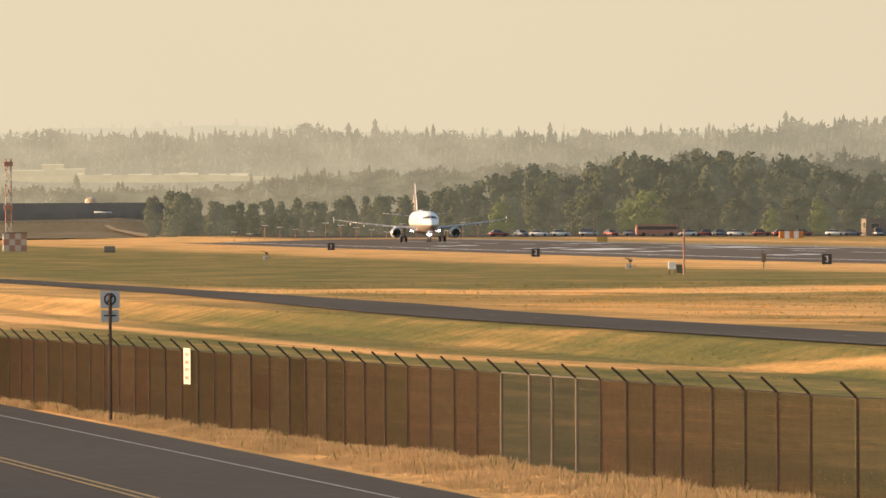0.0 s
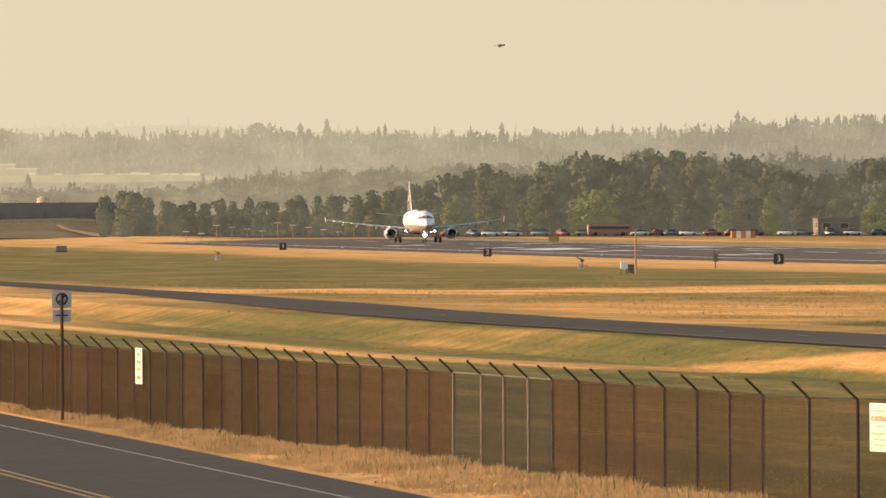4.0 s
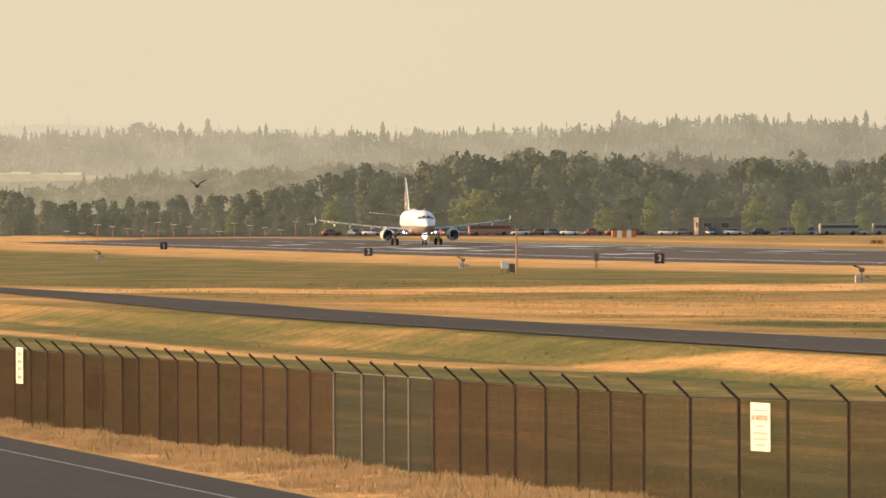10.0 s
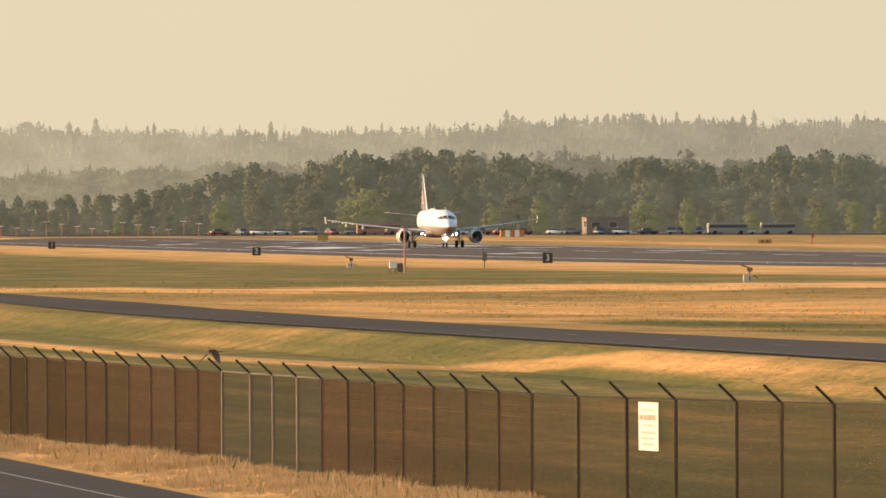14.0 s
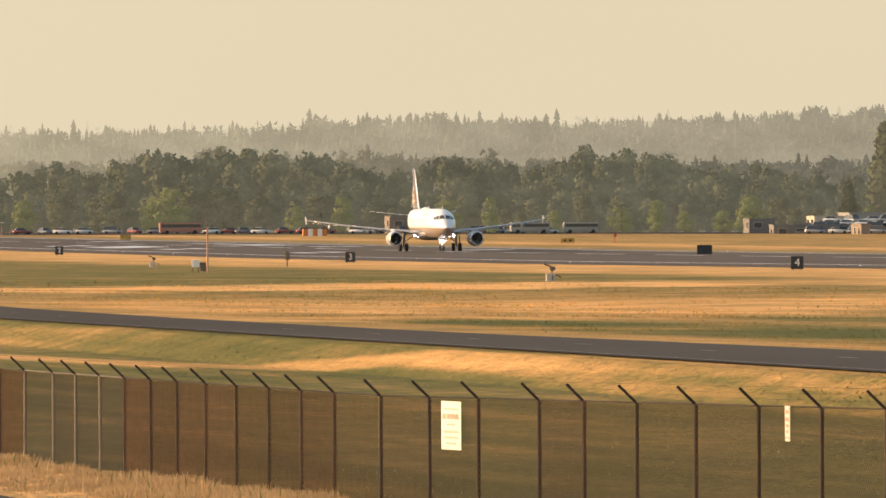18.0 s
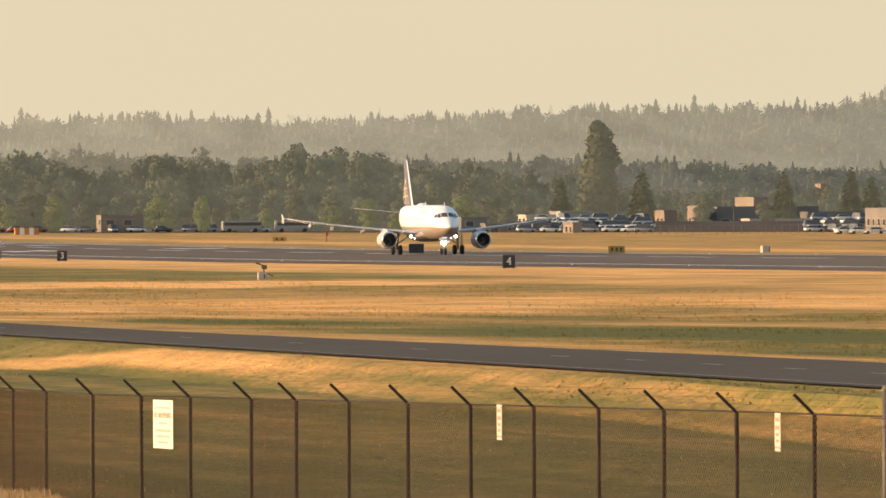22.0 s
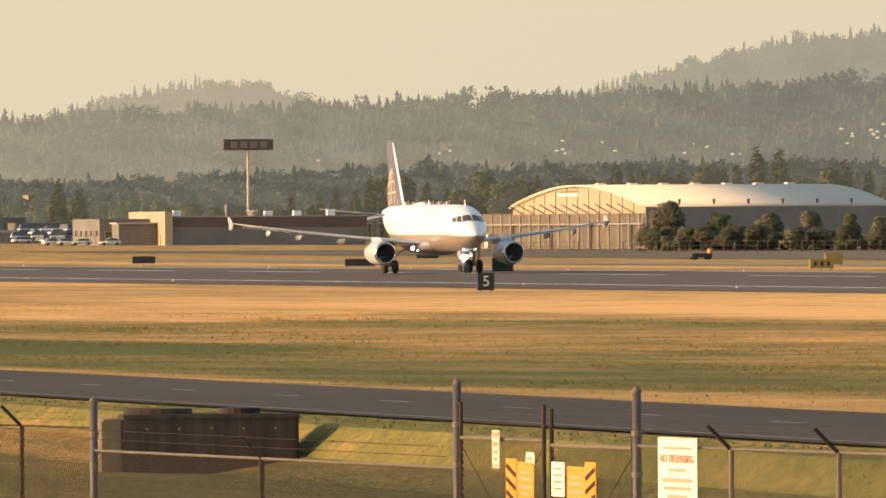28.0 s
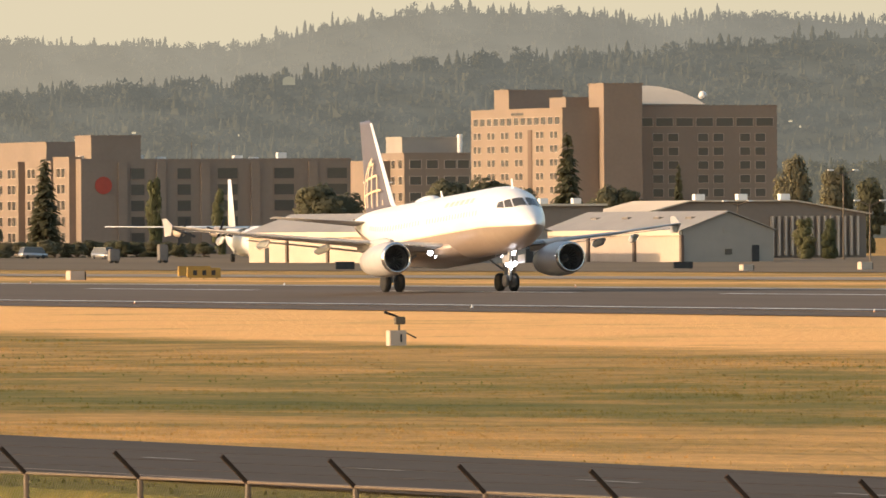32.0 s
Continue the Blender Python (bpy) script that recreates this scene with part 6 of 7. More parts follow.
def bay_hotel():
    x, y = at(17.74, 2000)
    t = thing("bay_hotel", x, y, 0, "tan five-storey hotel with projecting bays and dark windows", "hotel")
    H = 16.6
    block(t, 0, 0, -0.5, 49, 14, H + 0.5, M["tan"])
    block(t, 1.4, 14, -0.5, 14, 76, H + 0.1, M["tan"], "long_wing")
    for i, (yy, ly, n) in enumerate(((3, 9, 1), (17, 15, 2), (36, 15, 2), (54, 8, 1), (66, 8, 1), (79, 9, 1))):
        block(t, 0.0 if i else -1.2, yy, -0.5, 2.2, ly, H + (0.9 if i == 0 else 0.3), M["tan"], "bay")
        xo = 0.0 if i else -1.2
        for row in range(5):
            for k in range(n):
                c = yy + ly * (k + 0.5) / n
                for d in (-1.3, 1.3):
                    pane(t, pose(xo - 0.02, c + d, 14.6 - row * 2.78, 0, 0, -90), 1.9, 1.5)
    for yy, ly, h in ((0.5, 9, 4.1), (26, 30, 3.2), (72, 16, 1.9)):
        block(t, 2, yy, H, 9, ly, h, M["tan"], "roof_house")
    for row in range(5):
        for c in (10.2, 18.6, 26.5, 36.8, 46.5):
            pane(t, FRONT(c, 14.4 - row * 2.78), 2.4 if c < 20 else 3.6, 1.8, "", M["tan"])
    for c in (7.4, 14.4, 22.4, 31.5, 42):
        part("pilaster", B(c, -0.2, -0.5, 1.6, 0.5, H + 0.2), M["tan"], t)
    me = bmesh.new()
    bmesh.ops.create_cone(me, cap_ends=True, segments=24, radius1=1.5, radius2=1.5, depth=0.2, matrix=pose(4.0, -0.12, 12.4, 90))
    part("round_sign", me, M["red"], t, "plain round red sign")
    for c, h in ((2, 0.9), (7.5, 0.8), (12, 1.1), (16, 0.7), (30, 0.9), (33, 0.6), (38, 1.4)):
        part("roof_unit", B(c, 5, H, 1.6, 1.2, h, 0.04), M["white"], t)
    for c in (11.5, 22, 27):
        part("aerial", Tb((c, 6, H), (c, 6, H + 3.2), 0.05, None, 6), M["galv"], t)


def left_hotel():
    x, y = at(16.68, 2050)
    t = thing("low_hotel", x, y, 0, "tan three-storey hotel with a dark hipped roof", "hotel")
    block(t, 0, 0, -0.5, 10, 38, 14.0, M["tan"], "wall", False)
    bm = loft(bmesh.new(), [[(-0.6, -0.6, 13.5), (10.6, -0.6, 13.5), (10.6, 38.6, 13.5), (-0.6, 38.6, 13.5)], [(2.5, 4, 15.3), (7.5, 4, 15.3), (7.5, 34, 15.3), (2.5, 34, 15.3)]])
    part("roof", bm, M["brownwall"], t)
    part("eaves", B(5, 19, 13.1, 11.4, 39.4, 0.35), M["tan"], t)
    block(t, 2, -2, -0.5, 9.0, 12, 16.6, M["tan"], "end_block")
    for row in range(4):
        for c in (3, 8.5, 14, 19.5, 25, 30.5, 35.5):
            pane(t, LEFT(c, 11.4 - row * 2.85), 1.9, 1.6)
    part("drainpipe", Tb((1.0, -0.1, 0), (1.0, -0.1, 13), 0.1, None, 6), M["galv"], t)


def mid_white():
    x, y = at(19.33, 2150)
    t = thing("white_office", x, y, 0, "white office building with dark windows behind trees", "office building")
    block(t, 0, 0, -0.5, 13, 16, 18.9, M["tan"])
    block(t, -4.5, 8, -0.5, 5, 14, 17.5, M["tan"], "stepped_wing")
    block(t, 1, 4, 18.4, 11, 9, 3.0, M["roofgrey"], "roof_house")
    for row in range(4):
        for c in (2.2, 5.5, 9.0, 11.6):
            pane(t, FRONT(c, 16.6 - row * 3.0), 2.2, 1.5)
        for c in (2, 6, 10, 14):
            pane(t, LEFT(c, 16.6 - row * 3.0), 2.0, 1.5)
    part("flue", Tb((12, 3, 18.4), (12, 3, 22.2), 0.5, None, 12), M["white"], t)


def white_hangar(b, r, length, label):
    x, y = at(b, r)
    t = thing("low_hangar", x, y, ground(x, y), label, "hangar", "low hangars")
    w, e, p = 12.5, 4.2, 6.5
    bm = loft(bmesh.new(), [[(0, yy, -0.2), (w, yy, -0.2), (w, yy, e), (w / 2, yy, p - 0.1), (0, yy, e)] for yy in (0, length)])
    part("wall", bm, M["roofgrey"], t)
    for xa, za, xb, zb in ((-0.5, e - 0.15, w / 2, p + 0.02), (w + 0.5, e - 0.15, w / 2, p + 0.02)):
        bm = loft(bmesh.new(), [[(xa, yy, za), (xb, yy, zb), (xb, yy, zb + 0.12), (xa, yy, za + 0.12)] for yy in (-0.4, length + 0.4)])
        part("roof_slope", bm, M["roofgrey"], t)
    part("fascia", B(-0.35, length / 2, e - 0.75, 0.4, length, 0.7), M["roofwhite"], t)
    n = max(2, round(length / 17))
    for k in range(n):
        part("door", B(-0.12, (k + 0.5) * length / n, 0, 0.2, length / n - 1.4, e - 0.8), M["cream"], t, "cream sliding hangar door")
        part("door_post", B(-0.2, k * length / n, 0, 0.35, 0.8, e - 0.7), M["brownwall"], t)
    part("side_door", B(w * 0.8, -0.05, 0, 1.0, 0.1, 2.2), M["black"], t)
    part("vent", B(w * 0.5, -0.05, 3.9, 1.3, 0.15, 0.6), M["roofgrey"], t)
    part("vent", B(w * 0.5, -0.05, 1.0, 0.9, 0.15, 0.7), M["glass"], t)
    part("personnel_door", B(-0.25, length * 0.9, 0, 0.1, 1.6, 2.1), M["black"], t)
    for k in range(4):
        part("roof_vent", B(w * 0.3, length * (k + 0.6) / 4.4, 5.55, 0.6, 2.2, 0.35), M["greywall"], t)


def arch_hangar():
    x, y = at(14.94, 1950)
    t = thing("arched_hangar", x, y, 0, "broad hangar with a pale arched roof and cream gable", "hangar")
    L, D, e, c = 43.0, 90.0, 7.6, 11.2
    g = ground(x, y) - 0.3
    prof = [(D * k / 24, e + (c - e) * math.sin(math.pi * k / 24) ** 0.9) for k in range(25)]
    bm = bmesh.new()
    loft(bm, [[(xx, yy, z) for yy, z in prof] + [(xx, yy, z + 0.35) for yy, z in prof[::-1]] for xx in (-0.8, L)])
    part("roof", bm, M["roofwhite"], t, "pale arched membrane roof", True)
    bm = bmesh.new()
    loft(bm, [[(xx, 0, e - 1.0), *[(xx, yy, z - 0.02) for yy, z in prof], (xx, D, e - 1.0)] for xx in (-0.1, 0.3)])
    part("gable", bm, M["gable"], t, "cream panelled gable")
    for k in range(1, 12):
        yy = D * k / 12
        part("gable_rib", B(-0.2, yy, e - 1, 0.25, 0.5, 0.9 + (c - e) * math.sin(math.pi * k / 12) ** 0.9), M["cream"], t)
        part("lamp_arm", Tb((-0.3, yy, e - 0.9), (-2.6, yy + 1.5, e + 0.6), 0.09, None, 6), M["post"], t)
    part("gable_sign", B(-0.3, D * 0.56, c - 1.6, 0.2, 14, 0.5), M["white"], t)
    part("gable_sign", B(-0.3, D * 0.56, c - 0.9, 0.2, 11, 0.25), M["greywall"], t)
    part("side_wall", B(L / 2, 0.1, g, L, 0.4, e - g), M["greywall"], t)
    front = D * 1.27
    part("front_wall", B(0.4, front / 2, g, 0.4, front, e - 1 - g), M["hall"], t)
    part("front_cap", B(0.4, front / 2, e - 1.0, 0.9, front, 0.12), M["hall"], t)
    for k in range(17):
        yy = front * (k + 0.3) / 17
        part("front_post", B(-0.6, yy, g, 0.3, 0.42, e - 1.1 - g), M["roofgrey"], t)
        if k % 4 == 1:
            part("doorway", B(0.12, yy + 3.2, g, 0.3, 4.6, 4.4), M["brownwall"], t)
    part("front_beam", B(-0.7, front / 2, e - 2.9, 0.3, front, 0.22), M["roofgrey"], t)
    part("kiosk", B(-1.6, D * 1.12, g, 1.4, 3.0, 3.0, 0.05), M["cream"], t, "small white kiosk at the hangar front")
    for k in range(7):
        part("roof_vent", B(3 + k * 5.6, D * 0.46, c + 0.2, 1.4, 2.2, 0.4), M["roofwhite"], t)
        part("skylight", B(4 + k * 5.2, 16 if k % 2 else 12, 9.0 if k % 2 else 8.55, 1.6, 3, 0.35), M["greywall"], t)
    for k in range(6):
        part("roof_lamp", Tb((6 + k * 6, 0.8, e + 0.3), (6 + k * 6, 0.8, e + 1.3), 0.12, 0.25, 6), M["black"], t)


def cream_building():
    x, y = at(20.6, 1650)
    t = thing("cream_depot", x, y, ground(x, y), "cream low depot with a pale pitched roof", "depot")
    bm = loft(bmesh.new(), [[(0, yy, -0.3), (31, yy, -0.3), (31, yy, 6.4), (20, yy, 8.1), (4, yy, 8.1), (-3, yy, 6.5), (0, yy, 6.4)] for yy in (0, 22)])
    part("wall", bm, M["tan"], t)
    bm = loft(bmesh.new(), [[(31.6, yy, 6.4), (20, yy, 8.3), (4, yy, 8.3), (-3.4, yy, 6.5), (-3.4, yy, 6.3), (4, yy, 8.1), (20, yy, 8.1), (31.6, yy, 6.2)] for yy in (-0.6, 22.6)])
    part("roof", bm, M["roofwhite"], t)
    for k in (7, 13.5, 20):
        part("roof_unit", B(k, 4, 8.0, 1.5, 1.2, 1.2, 0.05), M["white"], t)
    for k in range(14):
        part("fin", B(16.5 + k * 1.0, -0.4, 0.4, 0.3, 0.8, 5.6), M["cream"], t)
    x, y = at(19.85, 1640)
    t = thing("flat_depot", x, y, ground(x, y), "low cream flat-roofed depot", "depot")
    block(t, 0, 0, -0.3, 14, 20, 7.6, M["tan"])
    part("roof_slab", B(7, 10, 7.6, 15, 21, 0.3), M["roofwhite"], t)
    for k in (2, 6, 11):
        part("roof_unit", B(k, 3, 7.9, 1.2, 1.2, 0.8, 0.05), M["white"], t)


def long_store():
    x, y = at(12.59, 2350)
    t = thing("long_store", x, y, 0, "long low grey building with a brown band and lit end wall", "warehouse")
    block(t, 0, 0, 0, 41, 30, 4.9, M["greywall"], "wall", False)
    part("band", B(20.5, 15, 4.9, 41.3, 30.3, 2.0), M["brownwall"], t, "dark brown upper wall band")
    part("roof_edge", B(20.5, 15, 6.9, 41.6, 30.6, 0.25), M["roofgrey"], t)
    # the sunlit end is a separate wall in a paler material
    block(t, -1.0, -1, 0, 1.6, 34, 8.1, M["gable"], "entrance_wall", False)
    part("entrance", B(-1.2, 12, 0, 0.4, 9, 4.6), M["brownwall"], t)
    block(t, -9, 6, 0, 8, 30, 5.6, M["greywall"], "porch", False)
    part("porch_roof", B(-5, 21, 5.6, 9, 31, 0.3), M["cream"], t)
    for k, h in ((3, 1.2), (14, 2.4), (22, 1.0), (28, 1.1), (35, 1.3)):
        part("roof_unit", B(k, 6, 7.1, 1.6, 1.5, h, 0.05), M["white" if k != 14 else "greywall"], t)
    x, y = at(13.975, 2340)
    t = thing("colonnade_hall", x, y, 0, "pale flat hall with piers above a deep columned porch", "hall")
    L, top, under = 52.0, 9.5, 6.2
    part("upper_wall", B(2.4, L / 2, under, 4.8, L, top - under, 0.05), M["hall"], t)
    part("back_wall", B(4.4, L / 2, -0.3, 0.5, L, under + 0.2), M["brownwall"], t)
    part("end_wall", B(2.45, -0.25, -0.3, 4.9, 0.5, top + 0.3), M["hall"], t)
    part("end_block", B(5.6, 2.0, -0.3, 3.4, 6.0, top - 0.3, 0.05), M["hall"], t)
    for k in range(8):
        part("pier", B(-0.15, 1.2 + k * 7.0, under - 0.3, 0.5, 0.9, top - under + 0.6), M["cream"], t)
        part("roof_post", Tb((0.3, 1.2 + k * 7.0, top), (0.3, 1.2 + k * 7.0, top + 0.5), 0.12, None, 6), M["cream"], t)
    for k in range(17):
        part("column", Tb((0.4, 1.0 + k * 3.1, -0.2), (0.4, 1.0 + k * 3.1, under), 0.2, None, 8), M["hall"], t)
    part("soffit_beam", B(0.3, L / 2, under - 0.35, 0.5, L, 0.35), M["greywall"], t)
    bm = loft(bmesh.new(), [[(-8.5, yy, 5.3), (0, yy, 7.2), (0, yy, 7.5), (-8.5, yy, 5.6)] for yy in (L - 6, L + 4)])
    part("canopy", bm, M["roofgrey"], t, "sloping canopy with a pale edge")
    for k in range(12):
        part("canopy_edge", B(-8.3 + k * 0.74, L - 6.1, 5.35, 0.5, 0.2, 0.35), M["cream"], t)
    for k in range(4):
        part("canopy_post", Tb((-8 + k * 2.6, L - 5.5, 0), (-8 + k * 2.6, L - 5.5, 5.4), 0.15, None, 6), M["galv"], t)


def road_reach(b):
    """Distance of the raised road, which runs on behind the belt of trees."""
    return float(np.interp(b, [3.2, 4.7, 7.0], [2850, 2850, 2895]))


def small_buildings():
    # the office's lit end is its own block, its sunlit tone in tan
    for b, r, sx, sy, h, m, label, rz in (
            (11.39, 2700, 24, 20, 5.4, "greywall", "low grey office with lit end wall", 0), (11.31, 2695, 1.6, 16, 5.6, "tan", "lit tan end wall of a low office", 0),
            (11.57, 2705, 3.5, 22, 7.6, "tan", "tan flat-roofed stair block", 0), (11.13, 2720, 3, 14, 4.6, "tan", "tan workshop among trees", 0), (12.25, 2360, 13, 26, 5.0, "greywall", "grey shed with pale roof edge", 0),
            (11.55, 2660, 15, 10, 2.6, "cream", "low cream wall building behind the car park", 0), (11.85, 2690, 20, 12, 4.2, "greywall", "dark grey low workshop", 0), (11.9, 2960, 2.0, 7, 11.5, "tan", "tan block above the trees", 0), (13.05, 2600, 30, 20, 7, "greywall", "long grey shed among trees", 0),
            (8.36, 2640, 9.5, 8, 3.6, "tan", "flat tan hut with pale front by the car park", 0), (10.62, 2700, 9, 14, 4.4, "roofgrey", "low store with silver roof", 0), (10.45, 2660, 9, 10, 3.6, "cream", "small cream low cabin", 0),
            (10.13, 2680, 6, 8, 3.0, "greywall", "low grey store at the trees", 0), (10.25, 2600, 15, 6, 1.7, "greywall", "long low grey barrier store", 0), (10.68, 2560, 2.0, 12, 1.9, "tan", "small tan hut by the cars", 0), (15.95, 2300, 1.6, 10, 9, "cream", "pale block among trees", 0)):
        x, y = at(b, r)
        t = thing("low_building", x, y, ground(x, y), label, "building", "low buildings", rz)
        block(t, 0, 0, -0.3, sx, sy, h + 0.3, M[m], "wall")
        part("roof_slab", B(sx / 2, sy / 2, h + 0.1, sx - 0.5, sy - 0.5, 0.2), M["roofgrey"], t)
        for k in range(int(sx // 4)):
            pane(t, FRONT(2 + k * 4, min(h - 1.2, 2.2)), 1.8, 1.2)
        for k in range(int(sy // 5)):
            pane(t, LEFT(2.5 + k * 5, min(h - 1.2, 2.4)), 2.2, 1.3)
    # plain board sign on a tall post, its colours dulled as if by haze
    x, y = at(12.985, 2900)
    t = thing("pylon_sign", x, y, ground(x, y), "dull dark board on a tall post with plain pale blocks", "pylon sign")
    g = ground(x, y)
    part("post", Tb((0, 0.6, -0.3), (0, 0.6, 24.4 - g), 0.34, None, 10), M["cream"], t)
    part("board", B(0, 0.4, 24.3 - g, 12.7, 0.8, 2.75, 0.05), M["brownwall"], t)
    for k in range(4):
        part("pale_block", B(-3.7 + k * 2.5, -0.06, 24.85 - g, 1.7, 0.1, 1.6, 0.03), M["tan"], t)
    # road bank with its wall, at the far end
    x0, x1 = at(3.2, 2850)[0], at(4.99, 2850)[0]
    y = at(4.4, 2850)[1]
    vs = []
    for b in np.arange(3.2, 7.01, 0.05):
        for d, z in ((-60, 2.9), (-22, 4.4 + 0.6 * noise.noise((b * 4, 1, 3))), (-14, 5.6), (-1.5, 8.0), (12, 8.4), (22, 2.5)):
            vs.append((*at(b, road_reach(b) + d), z))
    fs = [(j * 6 + i, j * 6 + 6 + i, j * 6 + 7 + i, j * 6 + 1 + i) for j in range(len(vs) // 6 - 1) for i in range(5)]
    tagged(new("embankment", mesh("embankment", vs, fs, M["bank"])), "brown grassed road embankment", "embankment", kind="structure")
    vs = []
    for k in range(13):
        u = k / 12
        b, d = 4.62 + 0.24 * u, -14 - 52 * u
        z = float(np.interp(d, [-66, -60, -22, -14], [2.9, 2.95, 4.75, 5.75]))
        for db in (-0.012 - 0.035 * u, 0.012 + 0.05 * u):
            vs.append((*at(b + db, road_reach(b) + d), z + 0.35))
    fs = [(2 * k, 2 * k + 1, 2 * k + 3, 2 * k + 2) for k in range(12)]
    tagged(new("dirt_ramp", mesh("dirt_ramp", vs, fs, M["dirt"])), "pale dirt track down the embankment", "track", kind="structure")
    t = thing("road_wall", (x0 + x1) / 2, y - 3, 7.5, "long dark concrete parapet wall of a raised road", "wall")
    for k in range(24):
        w = (x1 - x0) / 24
        part("panel", B(-(x1 - x0) / 2 + (k + 0.5) * w, 0, 0, w - 0.06, 0.5, 1.55, 0.02), M["greywall"], t)
        part("post", B(-(x1 - x0) / 2 + k * w, -0.35, -0.3, 0.4, 0.3, 1.95, 0.02), M["greywall"], t)
    part("far_panel", B(0, 14.0, 0.5, x1 - x0, 0.5, 3.6, 0.02), M["greywall"], t)
    x, y = at(4.2, 2846)
    t = thing("guard_rail", x, y, 7.0, "pale steel guard rail below the road wall", "guard rail", "", -4.4)
    for k in range(31):
        part("post", Tb((-24 + k * 2, -5, -0.9), (-24 + k * 2, -5, 0.1), 0.07, None, 5), M["galv"], t)
    part("beam", B(6, -5, 0.0, 62, 0.1, 0.28), M["roofgrey"], t)
    # small water tower beside the raised road
    x, y = at(4.545, 2890)
    t = thing("water_tower", x, y, 7.5, "small cream water tower on a red stem", "water tower")
    part("stem", Tb((0, 0, -2), (0, 0, 3.4), 0.45, None, 10), M["hazed_red"], t)
    part("tank", Tb((0, 0, 3.2), (0, 0, 5.2), 1.5, None, 14), M["cream"], t)
    part("cap", Tb((0, 0, 5.2), (0, 0, 5.7), 1.55, 0.4, 14), M["cream"], t)
    # pale roofs on the far slope, haze put into their glow
    vs = []
    for k in range(53):
        b = 4.1 + k * 0.026
        lift = 0.35 * noise.noise((b * 5, 2, 1))
        thick = math.sin(math.pi * min(1, max(0, k / 52))) ** 0.4
        for d, z in ((0, 20.9 - 1.4 * thick + lift), (10, 20.9 + 1.1 * thick + lift)):
            vs.append((*at(b, 3545 + d), z))
    fs = [(2 * k, 2 * k + 2, 2 * k + 3, 2 * k + 1) for k in range(52)]
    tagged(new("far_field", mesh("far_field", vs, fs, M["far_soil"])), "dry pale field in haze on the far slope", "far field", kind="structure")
    rnd = random.Random(8)
    for b, w, h in ((4.25, 11, 1.9), (4.36, 6, 3.6), (4.44, 9, 2.2)):
        x, y = at(b, 3562)
        t = thing("far_warehouse", x, y, 21.6, "pale low warehouse in haze on the far slope", "warehouse", "far warehouses")
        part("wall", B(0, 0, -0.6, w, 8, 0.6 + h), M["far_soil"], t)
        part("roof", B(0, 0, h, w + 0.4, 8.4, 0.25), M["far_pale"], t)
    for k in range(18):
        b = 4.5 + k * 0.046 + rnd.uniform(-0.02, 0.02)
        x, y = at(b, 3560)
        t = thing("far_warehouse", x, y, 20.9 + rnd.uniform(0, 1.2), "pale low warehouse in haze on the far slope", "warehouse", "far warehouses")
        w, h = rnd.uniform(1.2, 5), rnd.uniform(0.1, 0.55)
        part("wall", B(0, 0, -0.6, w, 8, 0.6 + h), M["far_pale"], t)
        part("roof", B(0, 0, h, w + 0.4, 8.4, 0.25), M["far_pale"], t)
    # houses in the haze on the wooded slope, and a domed water tank above them; their colours glow with haze
    for k in range(46):
        b = rnd.choice((rnd.uniform(15.9, 17.0), rnd.uniform(15.9, 17.0), rnd.uniform(13.2, 15.5), rnd.uniform(17.2, 21.3)))
        x, y = at(b, 3690)
        z = float(np.interp(b, [13, 15.5, 16, 17, 21.3], [26, 31, 33.5, 34.5, 37])) + rnd.gauss(0, 1.7)
        t = thing("far_house", x, y, z, "pale house among trees on the hazy slope", "house", "far houses", rnd.uniform(-30, 30))
        w, h = rnd.uniform(0.25, 0.7), rnd.uniform(0.06, 0.25)
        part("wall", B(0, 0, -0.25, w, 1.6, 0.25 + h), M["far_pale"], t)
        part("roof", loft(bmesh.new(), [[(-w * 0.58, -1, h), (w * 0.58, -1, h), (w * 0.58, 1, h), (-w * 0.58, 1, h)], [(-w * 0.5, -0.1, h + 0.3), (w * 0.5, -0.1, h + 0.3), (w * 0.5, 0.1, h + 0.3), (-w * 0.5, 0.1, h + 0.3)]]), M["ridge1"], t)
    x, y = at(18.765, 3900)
    t = thing("water_tank", x, y, 55.2, "pale domed water tank glowing with haze on the wooded ridge", "water tank")
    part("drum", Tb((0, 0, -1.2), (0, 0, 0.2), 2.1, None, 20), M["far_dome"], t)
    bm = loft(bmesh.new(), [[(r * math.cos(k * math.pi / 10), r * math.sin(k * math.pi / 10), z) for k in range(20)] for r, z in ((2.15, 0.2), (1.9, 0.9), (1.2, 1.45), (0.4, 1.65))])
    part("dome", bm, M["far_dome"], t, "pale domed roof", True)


big_hotel()
bay_hotel()
left_hotel()
mid_white()
white_hangar(19.585, 1500, 84, "long low hangar with cream sliding doors and grey roof")
white_hangar(20.70, 1500, 52, "low hangar with cream doors and a grey gable end")
arch_hangar()
cream_building()
long_store()
small_buildings()


